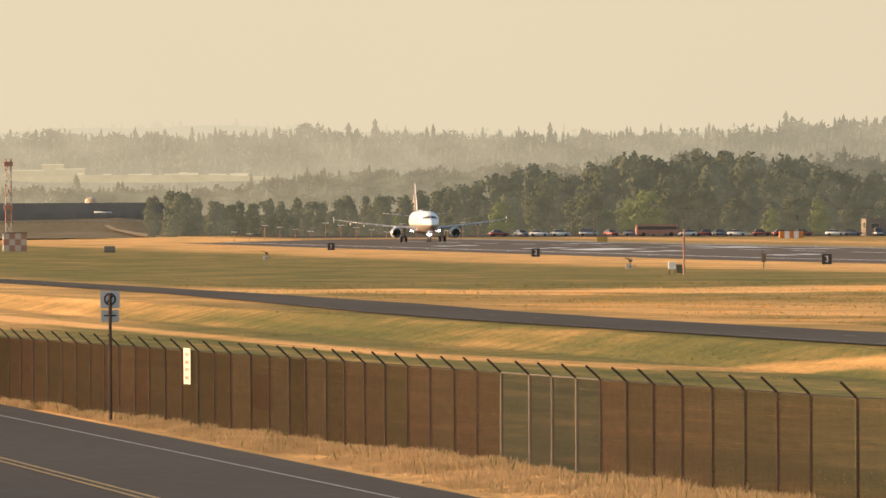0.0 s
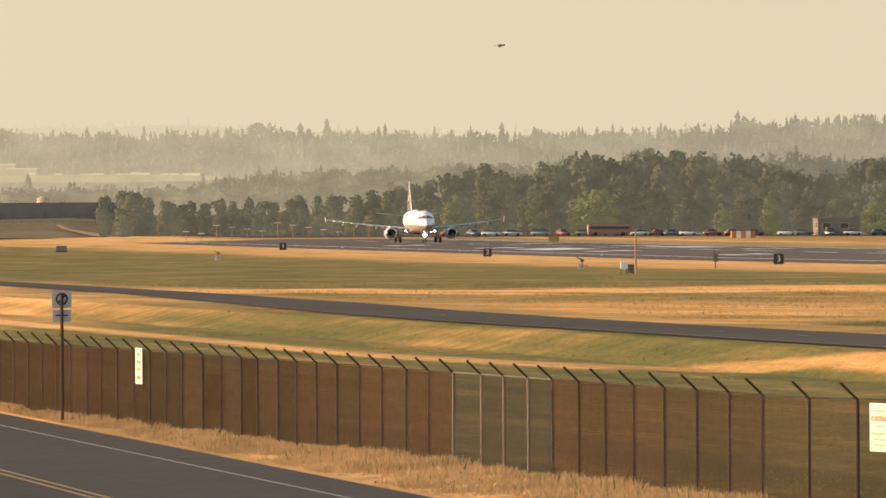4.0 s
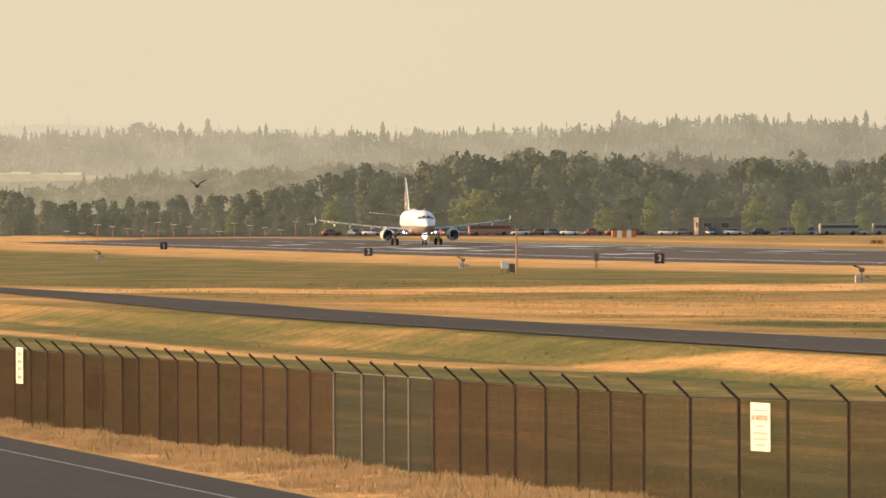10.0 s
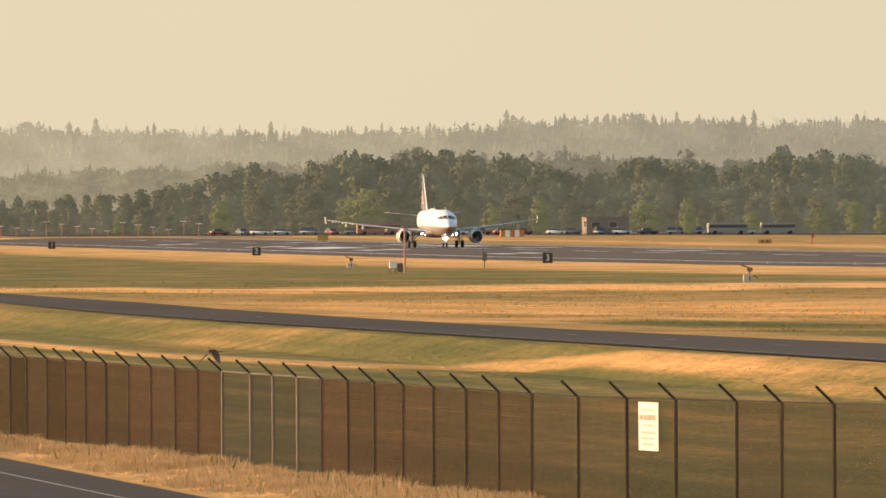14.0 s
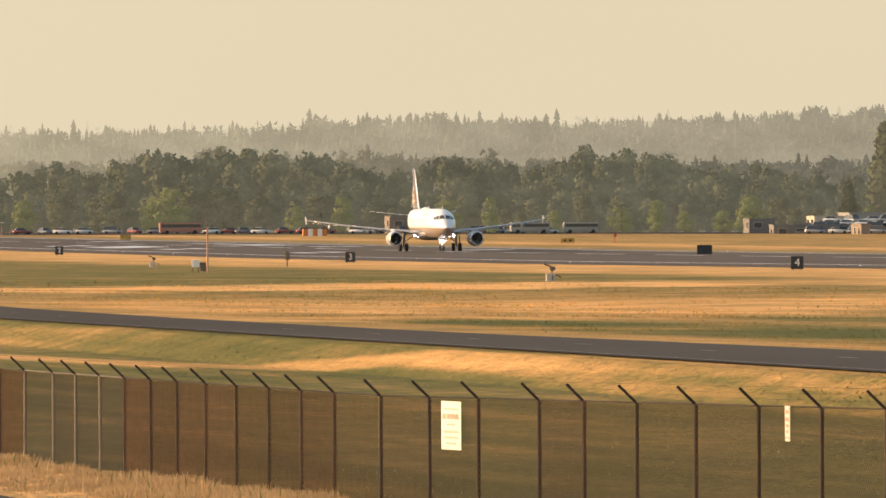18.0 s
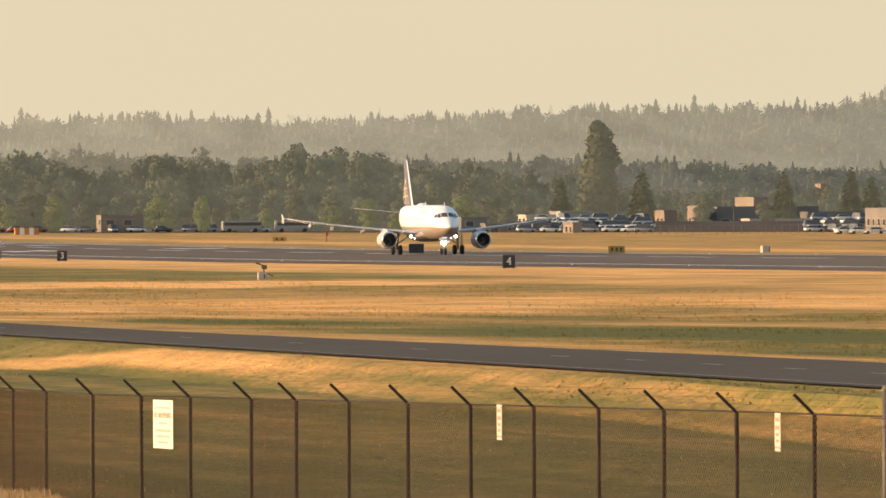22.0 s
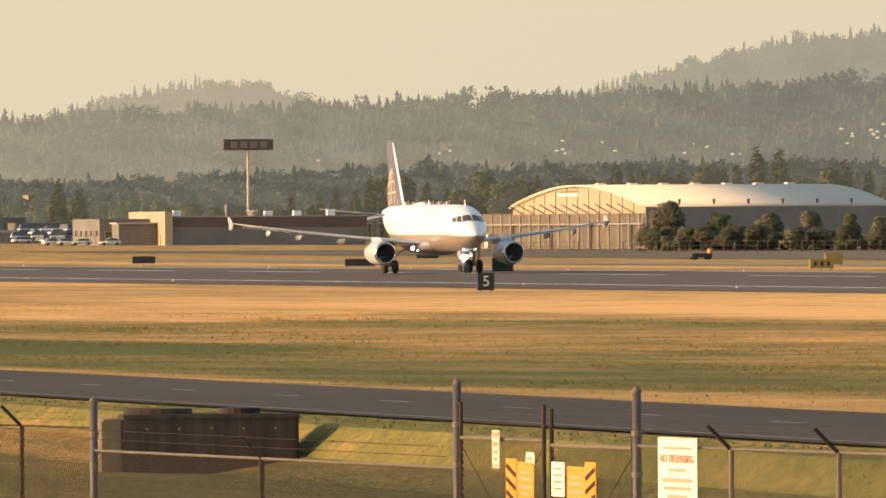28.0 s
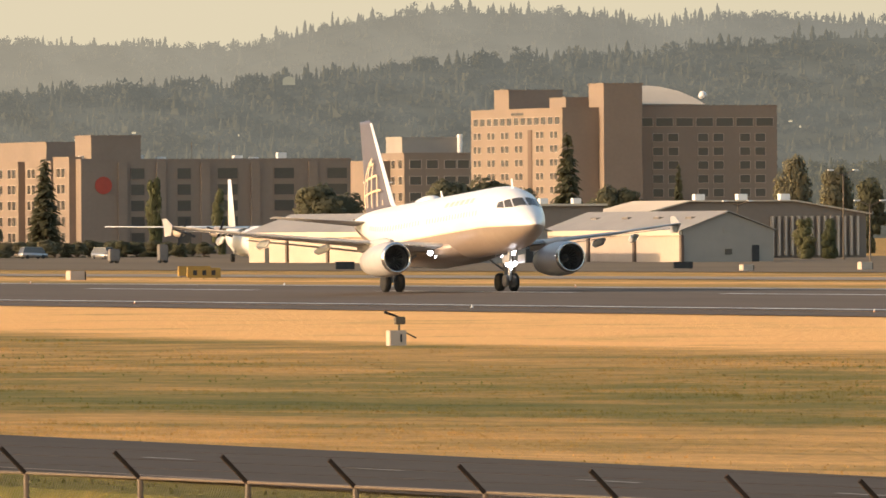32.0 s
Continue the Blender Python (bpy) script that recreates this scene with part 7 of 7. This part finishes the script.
# ---- vehicles and poles ----
def car_kind(name, paint, label, long=4.5, tall=1.45, van=False):
    t = thing(name, 0, -500, 2, label, "car", "parked cars")
    w = 1.75
    bm = loft(bmesh.new(), [[(-w / 2 + i, y, z0), (w / 2 - i, y, z0), (w / 2 - i, y, z1), (-w / 2 + i, y, z1)] for y, z0, z1, i in ((-long / 2, 0.45, 0.65, 0.12), (-long / 2 + 0.15, 0.28, 0.8, 0.02), (0, 0.25, 0.92, 0), (long / 2 - 0.2, 0.28, 0.95, 0.02), (long / 2, 0.45, 0.75, 0.12))])
    part("body", bm, paint, t, "", True)
    a, b = (-long * 0.42, long * 0.47) if van else (-long * 0.2, long * 0.38)
    bm = loft(bmesh.new(), [[(-w / 2 + 0.06, a, 0.9), (w / 2 - 0.06, a, 0.9), (w / 2 - 0.06, b, 0.92), (-w / 2 + 0.06, b, 0.92)], [(-w / 2 + 0.22, a + 0.6, tall - 0.05), (w / 2 - 0.22, a + 0.6, tall - 0.05), (w / 2 - 0.22, b - 0.45, tall - 0.05), (-w / 2 + 0.22, b - 0.45, tall - 0.05)]])
    part("glasshouse", bm, M["glass"], t)
    part("roof", B(0, (a + b) / 2 + 0.08, tall - 0.06, w - 0.44, b - a - 1.0, 0.06, 0.02), paint, t)
    for sx in (-1, 1):
        for y in (-long * 0.3, long * 0.3):
            part("wheel", Tb((sx * (w / 2 - 0.12), y, 0.31), (sx * (w / 2 + 0.02), y, 0.31), 0.31, None, 12), M["rubber"], t)
    return t


# red, blue and dark paints are muted and lifted for haze
PAINTS = [mat("car_paint_white", (0.72, 0.70, 0.66), None, 0.25), mat("car_paint_silver", (0.45, 0.45, 0.45), None, 0.25, metal=0.5), mat("car_paint_dark", (0.10, 0.095, 0.09), None, 0.25),
          mat("car_paint_red", (0.30, 0.10, 0.08), None, 0.25), mat("car_paint_blue", (0.17, 0.175, 0.20), None, 0.25)]
NAMES = ["white", "silver", "dark", "red", "blue"]
CARS = [car_kind("car", p, n + " parked car in the far car park", van=(i == 1), tall=1.8 if i == 1 else 1.45) for i, (p, n) in enumerate(zip(PAINTS, NAMES))]


def lots():
    rnd = random.Random(21)

    def park(b, r, k=None, up=0.0):
        x, y = at(b, r)
        copy_thing(CARS[rnd.choice((0, 0, 1, 1, 2, 2, 3, 4)) if k is None else k], pose(x, y, ground(x, y) + 0.05 + up, 0, 0, rnd.choice((80, 90, 100, 270, 20))))

    b = 6.55
    while b < 9.2:
        park(b, 2640 + rnd.uniform(-6, 6))
        b += rnd.uniform(0.07, 0.16)
    for row in range(4):
        b = 10.45 + row * 0.03
        while b < 12.15:
            if b < 11.1 or b > 11.85:
                park(b, 2590 + row * 14, rnd.choice((0, 0, 1, 1, 1, 2)), row * 0.8)
            b += rnd.uniform(0.05, 0.12)
    # the car park rises towards the trees
    vs = []
    for b in np.arange(10.35, 12.3, 0.1):
        for r, up in ((2584, -0.3), (2590, 0.02), (2632, 2.42), (2640, 2.42), (2644, -0.3)):
            x, y = at(b, r)
            vs.append((x, y, ground(x, y) + up))
    fs = [(j * 5 + i, j * 5 + 5 + i, j * 5 + 6 + i, j * 5 + 1 + i) for j in range(len(vs) // 5 - 1) for i in range(4)]
    tagged(new("parking_terrace", mesh("parking_terrace", vs, fs, M["asphalt"])), "sloping dark asphalt parking terrace", "car park", kind="structure")
    for b in (12.02, 12.09, 12.16, 12.3):
        park(b, 2340, 0)
    for b, r in ((16.05, 1860), (17.5, 1800), (17.85, 1760)):
        park(b, r, 1)
    # lamp posts in the car park and by the store
    spots = [(6.81, 2620), (6.91, 2620), (7.02, 2625), (7.46, 2620), (7.62, 2620), (7.86, 2620), (7.98, 2625), (8.1, 2620), (8.24, 2620), (8.36, 2625), (8.62, 2630), (8.8, 2630), (9.5, 2640), (9.75, 2640), (10.9, 2650), (11.2, 2660), (11.47, 2680), (11.75, 2680), (12.0, 2680), (13.2, 2450), (13.34, 2450), (13.5, 2450), (13.62, 2450)]
    for b, r in spots:
        x, y = at(b, r)
        t = thing("lamp_post", x, y, ground(x, y), "slim grey lamp post with a flat lamp head", "lamp post", "lamp posts")
        h = 6.2 if b < 10 else 9.5
        part("pole", Tb((0, 0, -0.3), (0, 0, h), 0.12, 0.07, 6), M["galv"], t)
        part("arm", Tb((-0.9, 0, h), (0.9, 0, h), 0.05, None, 5), M["galv"], t)
        for s in (-1, 1):
            part("lamp_head", B(s * 0.95, 0, h - 0.05, 0.6, 0.3, 0.14, 0.02), M["galv"], t)
    for b, r, h in ((21.22 + 0.27, 1560, 11.8), (21.62, 1500, 7.6), (20.97, 1580, 7.8), (19.20, 1700, 11.0)):
        x, y = at(b, r)
        t = thing("floodlight_mast", x, y, ground(x, y), "tall slim apron lamp mast", "lamp mast", "lamp masts")
        part("pole", Tb((0, 0, -0.3), (0, 0, h), 0.14, 0.08, 8), M["galv"], t)
        for s in (-1, 1):
            part("arm", Tb((0, 0, h - 0.5), (s * 1.6, 0, h + 0.25), 0.07, None, 6), M["galv"], t)
            part("lamp_head", B(s * 1.8, 0, h + 0.15, 0.8, 0.4, 0.2, 0.03), M["white"], t)
    # buses, fire engine and hut beyond the runway
    for b, r, w, paint, label in ((7.33, 2610, 9.5, "hazed_red", "long dark red bus by the car park"), (9.05, 2630, 9.0, "roofgrey", "long pale bus at the car park"), (9.3, 2632, 8.0, "roofgrey", "long pale bus at the car park")):
        x, y = at(b, r)
        t = thing("bus", x, y, ground(x, y) + 0.05, label, "bus", "parked buses")
        part("body", B(0, 0, 0.4, w, 2.4, 2.2, 0.15), M[paint], t)
        part("window_band", B(0, -0.02, 1.5, w - 0.6, 2.42, 0.7), M["glass"], t)
        for dx in (-w * 0.33, w * 0.33):
            for dy in (-1.1, 1.1):
                part("wheel", Tb((dx, dy - 0.12, 0.45), (dx, dy + 0.12, 0.45), 0.45, None, 12), M["rubber"], t)
    x, y = at(7.99, 2446)
    t = thing("checked_hut", x, y, ground(x, y), "small orange and white checked hut", "hut")
    for i in range(5):
        part("panel", B(-2 + i * 1.0, 0, 0, 0.99, 1.8, 1.5, 0.02), M["orange" if i % 2 == 0 else "white"], t)
    part("roof", B(0, 0, 1.5, 5.2, 2.0, 0.12, 0.02), M["brownwall"], t)
    for b in np.arange(5.25, 6.5, 0.075):
        x, y = at(b, 2480)
        t = thing("approach_mast", x, y, ground(x, y), "slim red and white approach light mast", "light mast", "approach masts")
        h = 1.5 + 2.2 * ((b * 37) % 1)
        part("pole", Tb((0, 0, -0.1), (0, 0, h), 0.07, None, 6), M["hazed_red"], t)
        part("bar", Tb((-0.7, 0, h), (0.7, 0, h), 0.06, None, 6), M["white"], t)
    # far airfield fences: posts and rails
    for b0, b1, r in ((10.95, 12.55, 2320), (14.0, 16.2, 1700)):
        n = 40
        (xa, ya), (xb, yb) = at(b0, r), at(b1, r)
        t = thing("airfield_fence", xa, ya, ground(xa, ya), "low grey wire fence across the far grass", "fence", "far fences", math.degrees(math.atan2(yb - ya, xb - xa)))
        L = math.hypot(xb - xa, yb - ya)
        for k in range(n + 1):
            part("post", Tb((L * k / n, 0, -0.4), (L * k / n, 0, 1.9), 0.05, None, 5), M["galv"], t)
        for z in (0.6, 1.2, 1.85):
            part("rail", Tb((0, 0, z), (L, 0, z), 0.03, None, 5), M["galv"], t)


lots()


def stair_truck():
    x, y = at(17.15, 1770)
    t = thing("stair_truck", x, y, ground(x, y) + 0.05, "white pickup truck carrying passenger stairs", "stair truck")
    part("chassis", B(0.6, 0, 0.5, 5.6, 1.9, 0.6, 0.08), M["white"], t)
    part("cab", B(2.3, 0, 1.0, 1.7, 1.8, 0.75, 0.15), M["white"], t)
    part("windscreen", B(2.35, 0, 1.15, 1.5, 1.82, 0.42, 0.05), M["glass"], t)
    for dx in (-1.3, 2.3):
        for dy in (-0.85, 0.85):
            part("wheel", Tb((dx, dy - 0.1, 0.4), (dx, dy + 0.1, 0.4), 0.4, None, 12), M["rubber"], t)
    bm = loft(bmesh.new(), [[(-2.6, yy, 0.8), (2.6, yy, 3.9), (2.6, yy, 4.3), (-2.6, yy, 1.3)] for yy in (-0.9, 0.9)])
    part("stair_flight", bm, M["cream"], t, "pale covered stair flight")
    part("landing", B(3.4, 0, 3.9, 1.8, 1.9, 0.35, 0.04), M["white"], t)
    for dy in (-0.9, 0.9):
        part("handrail", Tb((-2.6, dy, 1.9), (2.6, dy, 5.0), 0.05, None, 6), M["white"], t)
    part("support", Tb((2.0, 0, 1.0), (2.0, 0, 3.5), 0.12, None, 8), M["galv"], t)


def transport_plane():
    x, y = at(18.55, 1608)
    t = thing("transport_aircraft", x, y, ground(x, y), "parked pale four-engine high-wing transport aircraft", "aircraft", "", -8)
    side, up3 = (1, 0, 0), (0, 0, 1)
    bm = loft(bmesh.new(), [[(w * math.cos(2 * math.pi * k / 20), yy, zc + h * math.sin(2 * math.pi * k / 20)) for k in range(20)] for yy, zc, w, h in
                            ((-14, 2.6, 0.2, 0.2), (-13, 2.7, 1.2, 1.2), (-10, 2.8, 1.9, 1.9), (2, 2.8, 1.95, 1.95), (7, 3.3, 1.6, 1.5), (12, 4.2, 0.7, 0.7), (14, 4.4, 0.2, 0.2))])
    part("fuselage", bm, M["skin"], t, "", True)
    for s in (1, -1):
        bm = foil(bmesh.new(), [((s * 0.5, -4.5, 4.75), 4.8, up3, 0.07), ((s * 8, -4.2, 4.85), 4.2, up3, 0.065), ((s * 20, -3, 5.0), 2.3, up3, 0.06)])
        w = part("wing", bm, M["skin"], t, "", True)
        for ex in (5.0, 10.2):
            part("engine", ring_loft(bmesh.new(), s * ex, 4.2, [(-7.2, 0.2), (-7.0, 0.55), (-5, 0.72), (-2, 0.6), (-0.5, 0.2)]), M["cream"], t, "pale engine nacelle", True)
            for a in range(4):
                o = part("propeller_blade", B(0, 0, 0, 0.32, 0.08, 1.9, 0.02), M["black"], t)
                o.matrix_basis = pose(s * ex, -7.15, 4.2, 0, a * 90 + 20, 0)
        bm = foil(bmesh.new(), [((s * 0.3, 10.5, 4.9), 3.2, up3, 0.06), ((s * 7, 11.5, 5.0), 1.8, up3, 0.06)])
        part("tailplane", bm, M["skin"], t, "", True)
        part("wheel", ring_wheel(s * 1.9, 0, 0.6, 0.6, 0.5), M["rubber"], t)
    part("fin", foil(bmesh.new(), [((0, 8.0, 4.6), 5.5, side, 0.06), ((0, 11.2, 11.5), 2.4, side, 0.06)]), M["skin"], t, "", True)
    part("nose_wheel", ring_wheel(0, -10.5, 0.45, 0.45, 0.4), M["rubber"], t)
    for s in (1, -1):
        part("gear_leg", Tb((s * 1.9, 0, 0.6), (s * 1.5, 0, 1.8), 0.15, None, 8), M["gearsteel"], t)
    part("nose_leg", Tb((0, -10.5, 0.45), (0, -10.5, 1.4), 0.12, None, 8), M["gearsteel"], t)
    for bx, w, h in ((-19, 1.4, 1.6), (-12, 1.2, 2.2)):
        px, py = at(18.55, 1590)
        o = thing("ground_unit", px + bx, py, ground(px + bx, py) + 0.05, "small grey ground power unit on the apron", "ground unit", "ground units")
        part("housing", B(0, 0, 0.3, w, 1.2, h, 0.08), M["greywall"], o)
        for dx in (-0.4, 0.4):
            part("wheel", Tb((dx, -0.5, 0.22), (dx, 0.5, 0.22), 0.22, None, 10), M["rubber"], o)


stair_truck()
transport_plane()
moving_car = copy_thing(CARS[0], pose(220, 2752, 8.4, 0, 0, 90))
tagged(moving_car, "white car driving along the raised road", "car", "passing traffic")
for k in CARS:
    for o in [*k.children_recursive, k]:
        bpy.data.objects.remove(o)


# ---- grass and weeds ----
def blades(name, label, count, place, height, material, seed, width=0.03):
    rnd = random.Random(seed)
    vs, fs = [], []
    for _ in range(count):
        x, y, k = place(rnd)
        z = ground(x, y) - 0.03
        a = rnd.uniform(0, 6.28)
        h = height * k * rnd.uniform(0.5, 1.25)
        w = width * rnd.uniform(0.6, 1.5)
        dx, dy = math.cos(a) * w, math.sin(a) * w
        lx, ly = rnd.uniform(-0.35, 0.35) * h, rnd.uniform(-0.35, 0.35) * h
        i = len(vs)
        vs += [(x - dx, y - dy, z), (x + dx, y + dy, z), (x + lx * 0.4 + dx * 0.6, y + ly * 0.4 + dy * 0.6, z + h * 0.6), (x + lx, y + ly, z + h)]
        fs += [(i, i + 1, i + 2), (i, i + 2, i + 3)]
    tagged(new(name, mesh(name, vs, fs, material)), label, "grass", kind="stuff")


def verge(rnd):
    y = rnd.uniform(150, 460)
    edge = float(np.interp(y, [107, 243, 417, 460], [51, 35.5, 29.6, 28.5]))
    u = rnd.random()
    x = 30.0 + max(0.3, (edge - 30.2)) * u
    if y > 400:
        x = 29.6 + rnd.random() * 1.2
    k = 0.5 + 0.9 * u + 1.3 * noise.noise((x * 0.35, y * 0.16, 2)) + 0.9 * noise.noise((x * 1.3, y * 0.6, 5))
    return x, y, min(1.9, max(0.25, k))


def far_side(rnd):
    y = rnd.uniform(130, 460)
    edge = float(np.interp(y, [107, 243, 417], [51, 35.5, 29.6]))
    x = edge + 0.3 + rnd.random() ** 1.5 * (58.5 - edge)
    return x, y, max(0.3, 0.8 + noise.noise((x * 0.2, y * 0.05, 7)))


def road_bank(rnd):
    x = rnd.choice((rnd.uniform(60.5, 63.6), rnd.uniform(76, 82)))
    return x, 150 + 650 * rnd.random() ** 1.4, max(0.3, 0.8 + noise.noise((x * 0.2, rnd.random(), 9)))


def clumps(name, label, count, seed):
    """Tufts of grass strewn over the fenced land, thinning out with distance; each a fan of four broad blades."""
    gen = np.random.default_rng(seed)
    b, far = np.radians(gen.uniform(3.9, 22.5, count)), 1 / gen.uniform(1 / 1050, 1 / 235, count)
    x, y = far * np.sin(b), far * np.cos(b)
    fx = np.interp(y, [107, 243, 417], [51, 35.5, 29.6])
    sway = np.interp(y, [560, 640, 700, 850, 1050, 1400], [0, 1.5, 4, 9, 12, 16])
    keep = ((x > fx + 0.6) & (x < 63.6 + sway)) | ((x > 76.1 + sway) & (x < 212.5))
    x, y = x[keep], y[keep]
    n = len(x)
    lush = np.array([noise.noise((u * 0.08, v * 0.03, 4)) + 0.7 * noise.noise((u * 0.6, v * 0.2, 8)) for u, v in zip(x, y)])
    h = np.clip(0.09 + 0.13 * lush + gen.uniform(-0.03, 0.06, n), 0.03, 0.4) * np.interp(np.hypot(x, y), [235, 400, 600, 1050], [0.3, 0.5, 0.8, 1.1])
    h *= np.interp(x, [76, 84, 150, 160], [0.5, 0.8, 0.8, 0.25])
    z = np.array([ground(u, v) for u, v in zip(x, y)]) - 0.03
    base = np.stack((x, y, z), -1)[:, None, None, :]
    a = gen.uniform(0, 6.28, (n, 4))
    w = h[:, None] * gen.uniform(0.2, 0.5, (n, 4))
    o = gen.normal(0, 1.0, (n, 4, 2)) * h[:, None, None] * 0.8
    lean = gen.normal(0, 0.35, (n, 4, 2)) * h[:, None, None]
    tri = np.zeros((n, 4, 3, 3))
    for i, k in ((0, -1), (1, 1)):
        tri[:, :, i, 0], tri[:, :, i, 1] = o[..., 0] + k * w * np.cos(a), o[..., 1] + k * w * np.sin(a)
    tri[:, :, 2, :2] = o + lean
    tri[:, :, 2, 2] = h[:, None] * gen.uniform(0.6, 1.3, (n, 4)) + 0.03
    vs = (tri + base).reshape(-1, 3)
    tagged(new(name, mesh(name, vs, np.arange(len(vs)).reshape(-1, 3), M["tuft"])), label, "grass", kind="stuff")


def patches(rnd):
    i = rnd.randrange(60)
    q = random.Random(i)
    cx, cy = q.uniform(82, 150), q.uniform(220, 1200)
    return cx + rnd.gauss(0, 3.0), cy + rnd.gauss(0, 14), 1.0


blades("verge_grass", "tall dry straw grass on the roadside verge", 180000, verge, 0.15, M["straw"], 31, 0.015)
blades("verge_weeds", "green weeds among the verge grass", 1500, verge, 0.24, M["weed"], 32, 0.02)
blades("field_straw", "dry grass stalks inside the fence", 4500, far_side, 0.07, M["straw"], 33, 0.02)
blades("field_green", "green grass inside the fence", 60000, far_side, 0.055, M["tuft"], 34, 0.02)
blades("bank_grass", "ragged grass along the service road edges", 14000, road_bank, 0.07, M["tuft"], 35, 0.03)
clumps("field_tufts", "dry and green tufts over the airfield grass", 130000, 37)
blades("weed_patches", "low green weed patches on the airfield", 9000, patches, 0.09, M["weed"], 36, 0.045)


# ---- moving things ----
def motions():
    """The take-off run of the airliner and the flight of the bird over the fence and away."""
    rows = []
    for tt, y in NOSE_Y:
        yc = y + 11.04
        lift = float(np.interp(tt, [0, 30.9, 31.3, 31.6, 32], [0, 0, 0.6, 1.6, 3.3]))
        rows.append((tt, pose(244, yc, ground(244, yc) + 0.05, -lift, 0, 0)))
    walk(plane, rows)
    walk(nose_leg[0], [(tt, pose(0, 0, -d)) for tt, d in ((0, 0), (30.9, 0), (31.3, 0.07), (31.6, 0.18), (32, 0.32))])
    walk(moving_car, [(tt, pose(*at(b, road_reach(b) + 5), 8.55, 0, 0, 90 - b)) for tt, b in ((0, 4.605), (0.17, 4.70), (0.35, 4.80), (0.53, 4.90), (0.7, 5.0), (1, 5.17), (2, 5.7), (3, 6.1), (4, 6.4), (5, 6.5), (32, 6.5))])
    path = []
    for tt, b, r, z, turn, bank in BIRD:
        path.append((tt, pose(*at(b, r), z, 0, bank, turn)))
    walk(bird, path)
    for s, w in zip((1, -1), bird_wings):
        flap, tt = [], 0.0
        while tt < 17.4:
            if 10.9 < tt < 12.25 or 13.75 < tt < 14.2:
                flap.append((round(tt, 2), pose(s * 0.03, 0, 0.02, 0, s * 38, s * -45)))
            else:
                flap.append((round(tt, 2), pose(s * 0.03, 0, 0.03, 0, -s * (12 + 26 * math.sin(tt * 9.0)), 0)))
            tt += 0.15
        flap += [(17.6, pose(s * 0.03, 0, 0.03, 0, s * 20, s * -40)), (17.9, pose(s * 0.03, 0, 0.0, 0, s * 70, s * -60)), (32.0, pose(s * 0.03, 0, 0.0, 0, s * 70, s * -60))]
        walk(w, flap)


NOSE_Y = [(0, 2242.9), (1, 2226.6), (2, 2208.8), (3, 2189.3), (4, 2167.7), (5, 2143.7), (6, 2117.1), (7, 2087.9), (8, 2056.1), (9, 2021.8), (10, 1984.9), (11, 1945.5), (12, 1903.9), (13, 1860.0), (14, 1814.0), (15, 1766.0), (16, 1716.0), (17, 1664.1), (18, 1610.5), (19, 1555.0), (20, 1497.8), (21, 1438.8), (22, 1378.0), (23, 1315.5), (24, 1251.1), (24.5, 1218.3), (25, 1185.0), (25.5, 1151.2), (26, 1117.0), (26.5, 1082.4), (27, 1047.3), (27.5, 1011.8), (28, 976.0), (28.5, 939.7), (29, 903.1), (29.5, 866.1), (30, 828.8), (30.5, 791.3), (31, 753.2), (31.5, 714.9), (32, 676.0)]
BIRD = [(0, 9.103, 620, 13.03, 80, 0), (1, 8.333, 600, 14.03, 80, 5), (1.5, 7.972, 590, 14.56, 80, 0), (2, 7.724, 580, 14.96, 80, 0), (2.5, 7.484, 570, 14.72, 80, 0), (3, 7.187, 560, 14.38, 80, 0), (3.5, 6.934, 550, 13.42, 80, 0), (5.5, 6.241, 702, 12.07, 80, 0), (6, 6.152, 688, 11.39, 75, -5), (6.5, 6.091, 675, 12.25, 70, 0), (7, 5.989, 662, 11.44, 60, 5), (8, 5.928, 628, 9.67, 50, 0), (9, 5.85, 550, 8.05, 20, 0), (10, 5.893, 498, 5.64, -30, 0), (11.2, 6.363, 430, 1.12, -60, 0), (11.6, 6.416, 395, 0.85, -70, 0), (12, 6.479, 362, 0.38, -75, 0), (12.2, 6.508, 335, 0.38, -80, 0), (12.4, 6.509, 330, 0.15, -80, 10), (12.6, 6.557, 325, 0.31, -80, 0), (12.8, 6.561, 318, 0.42, -85, 0), (13, 6.531, 312, 0.47, -85, 0), (13.2, 6.53, 308, 0.57, -80, 0), (13.4, 6.519, 304, 0.59, -75, 0), (13.6, 6.52, 300, 0.55, -70, 0), (13.8, 6.517, 298, 0.58, -60, 0), (14, 6.52, 297, 0.59, -40, 0), (14.4, 6.543, 300, 0.71, 20, 0), (15, 6.40, 310, 0.9, 70, 0), (15.6, 5.9, 325, 0.8, 90, 0), (16.2, 5.1, 340, 0.3, 90, 0), (17, 4.0, 355, -1.2, 80, 0), (17.5, 3.5, 360, -2.22, 80, 0), (32, 3.5, 360, -2.22, 80, 0)]
motions()
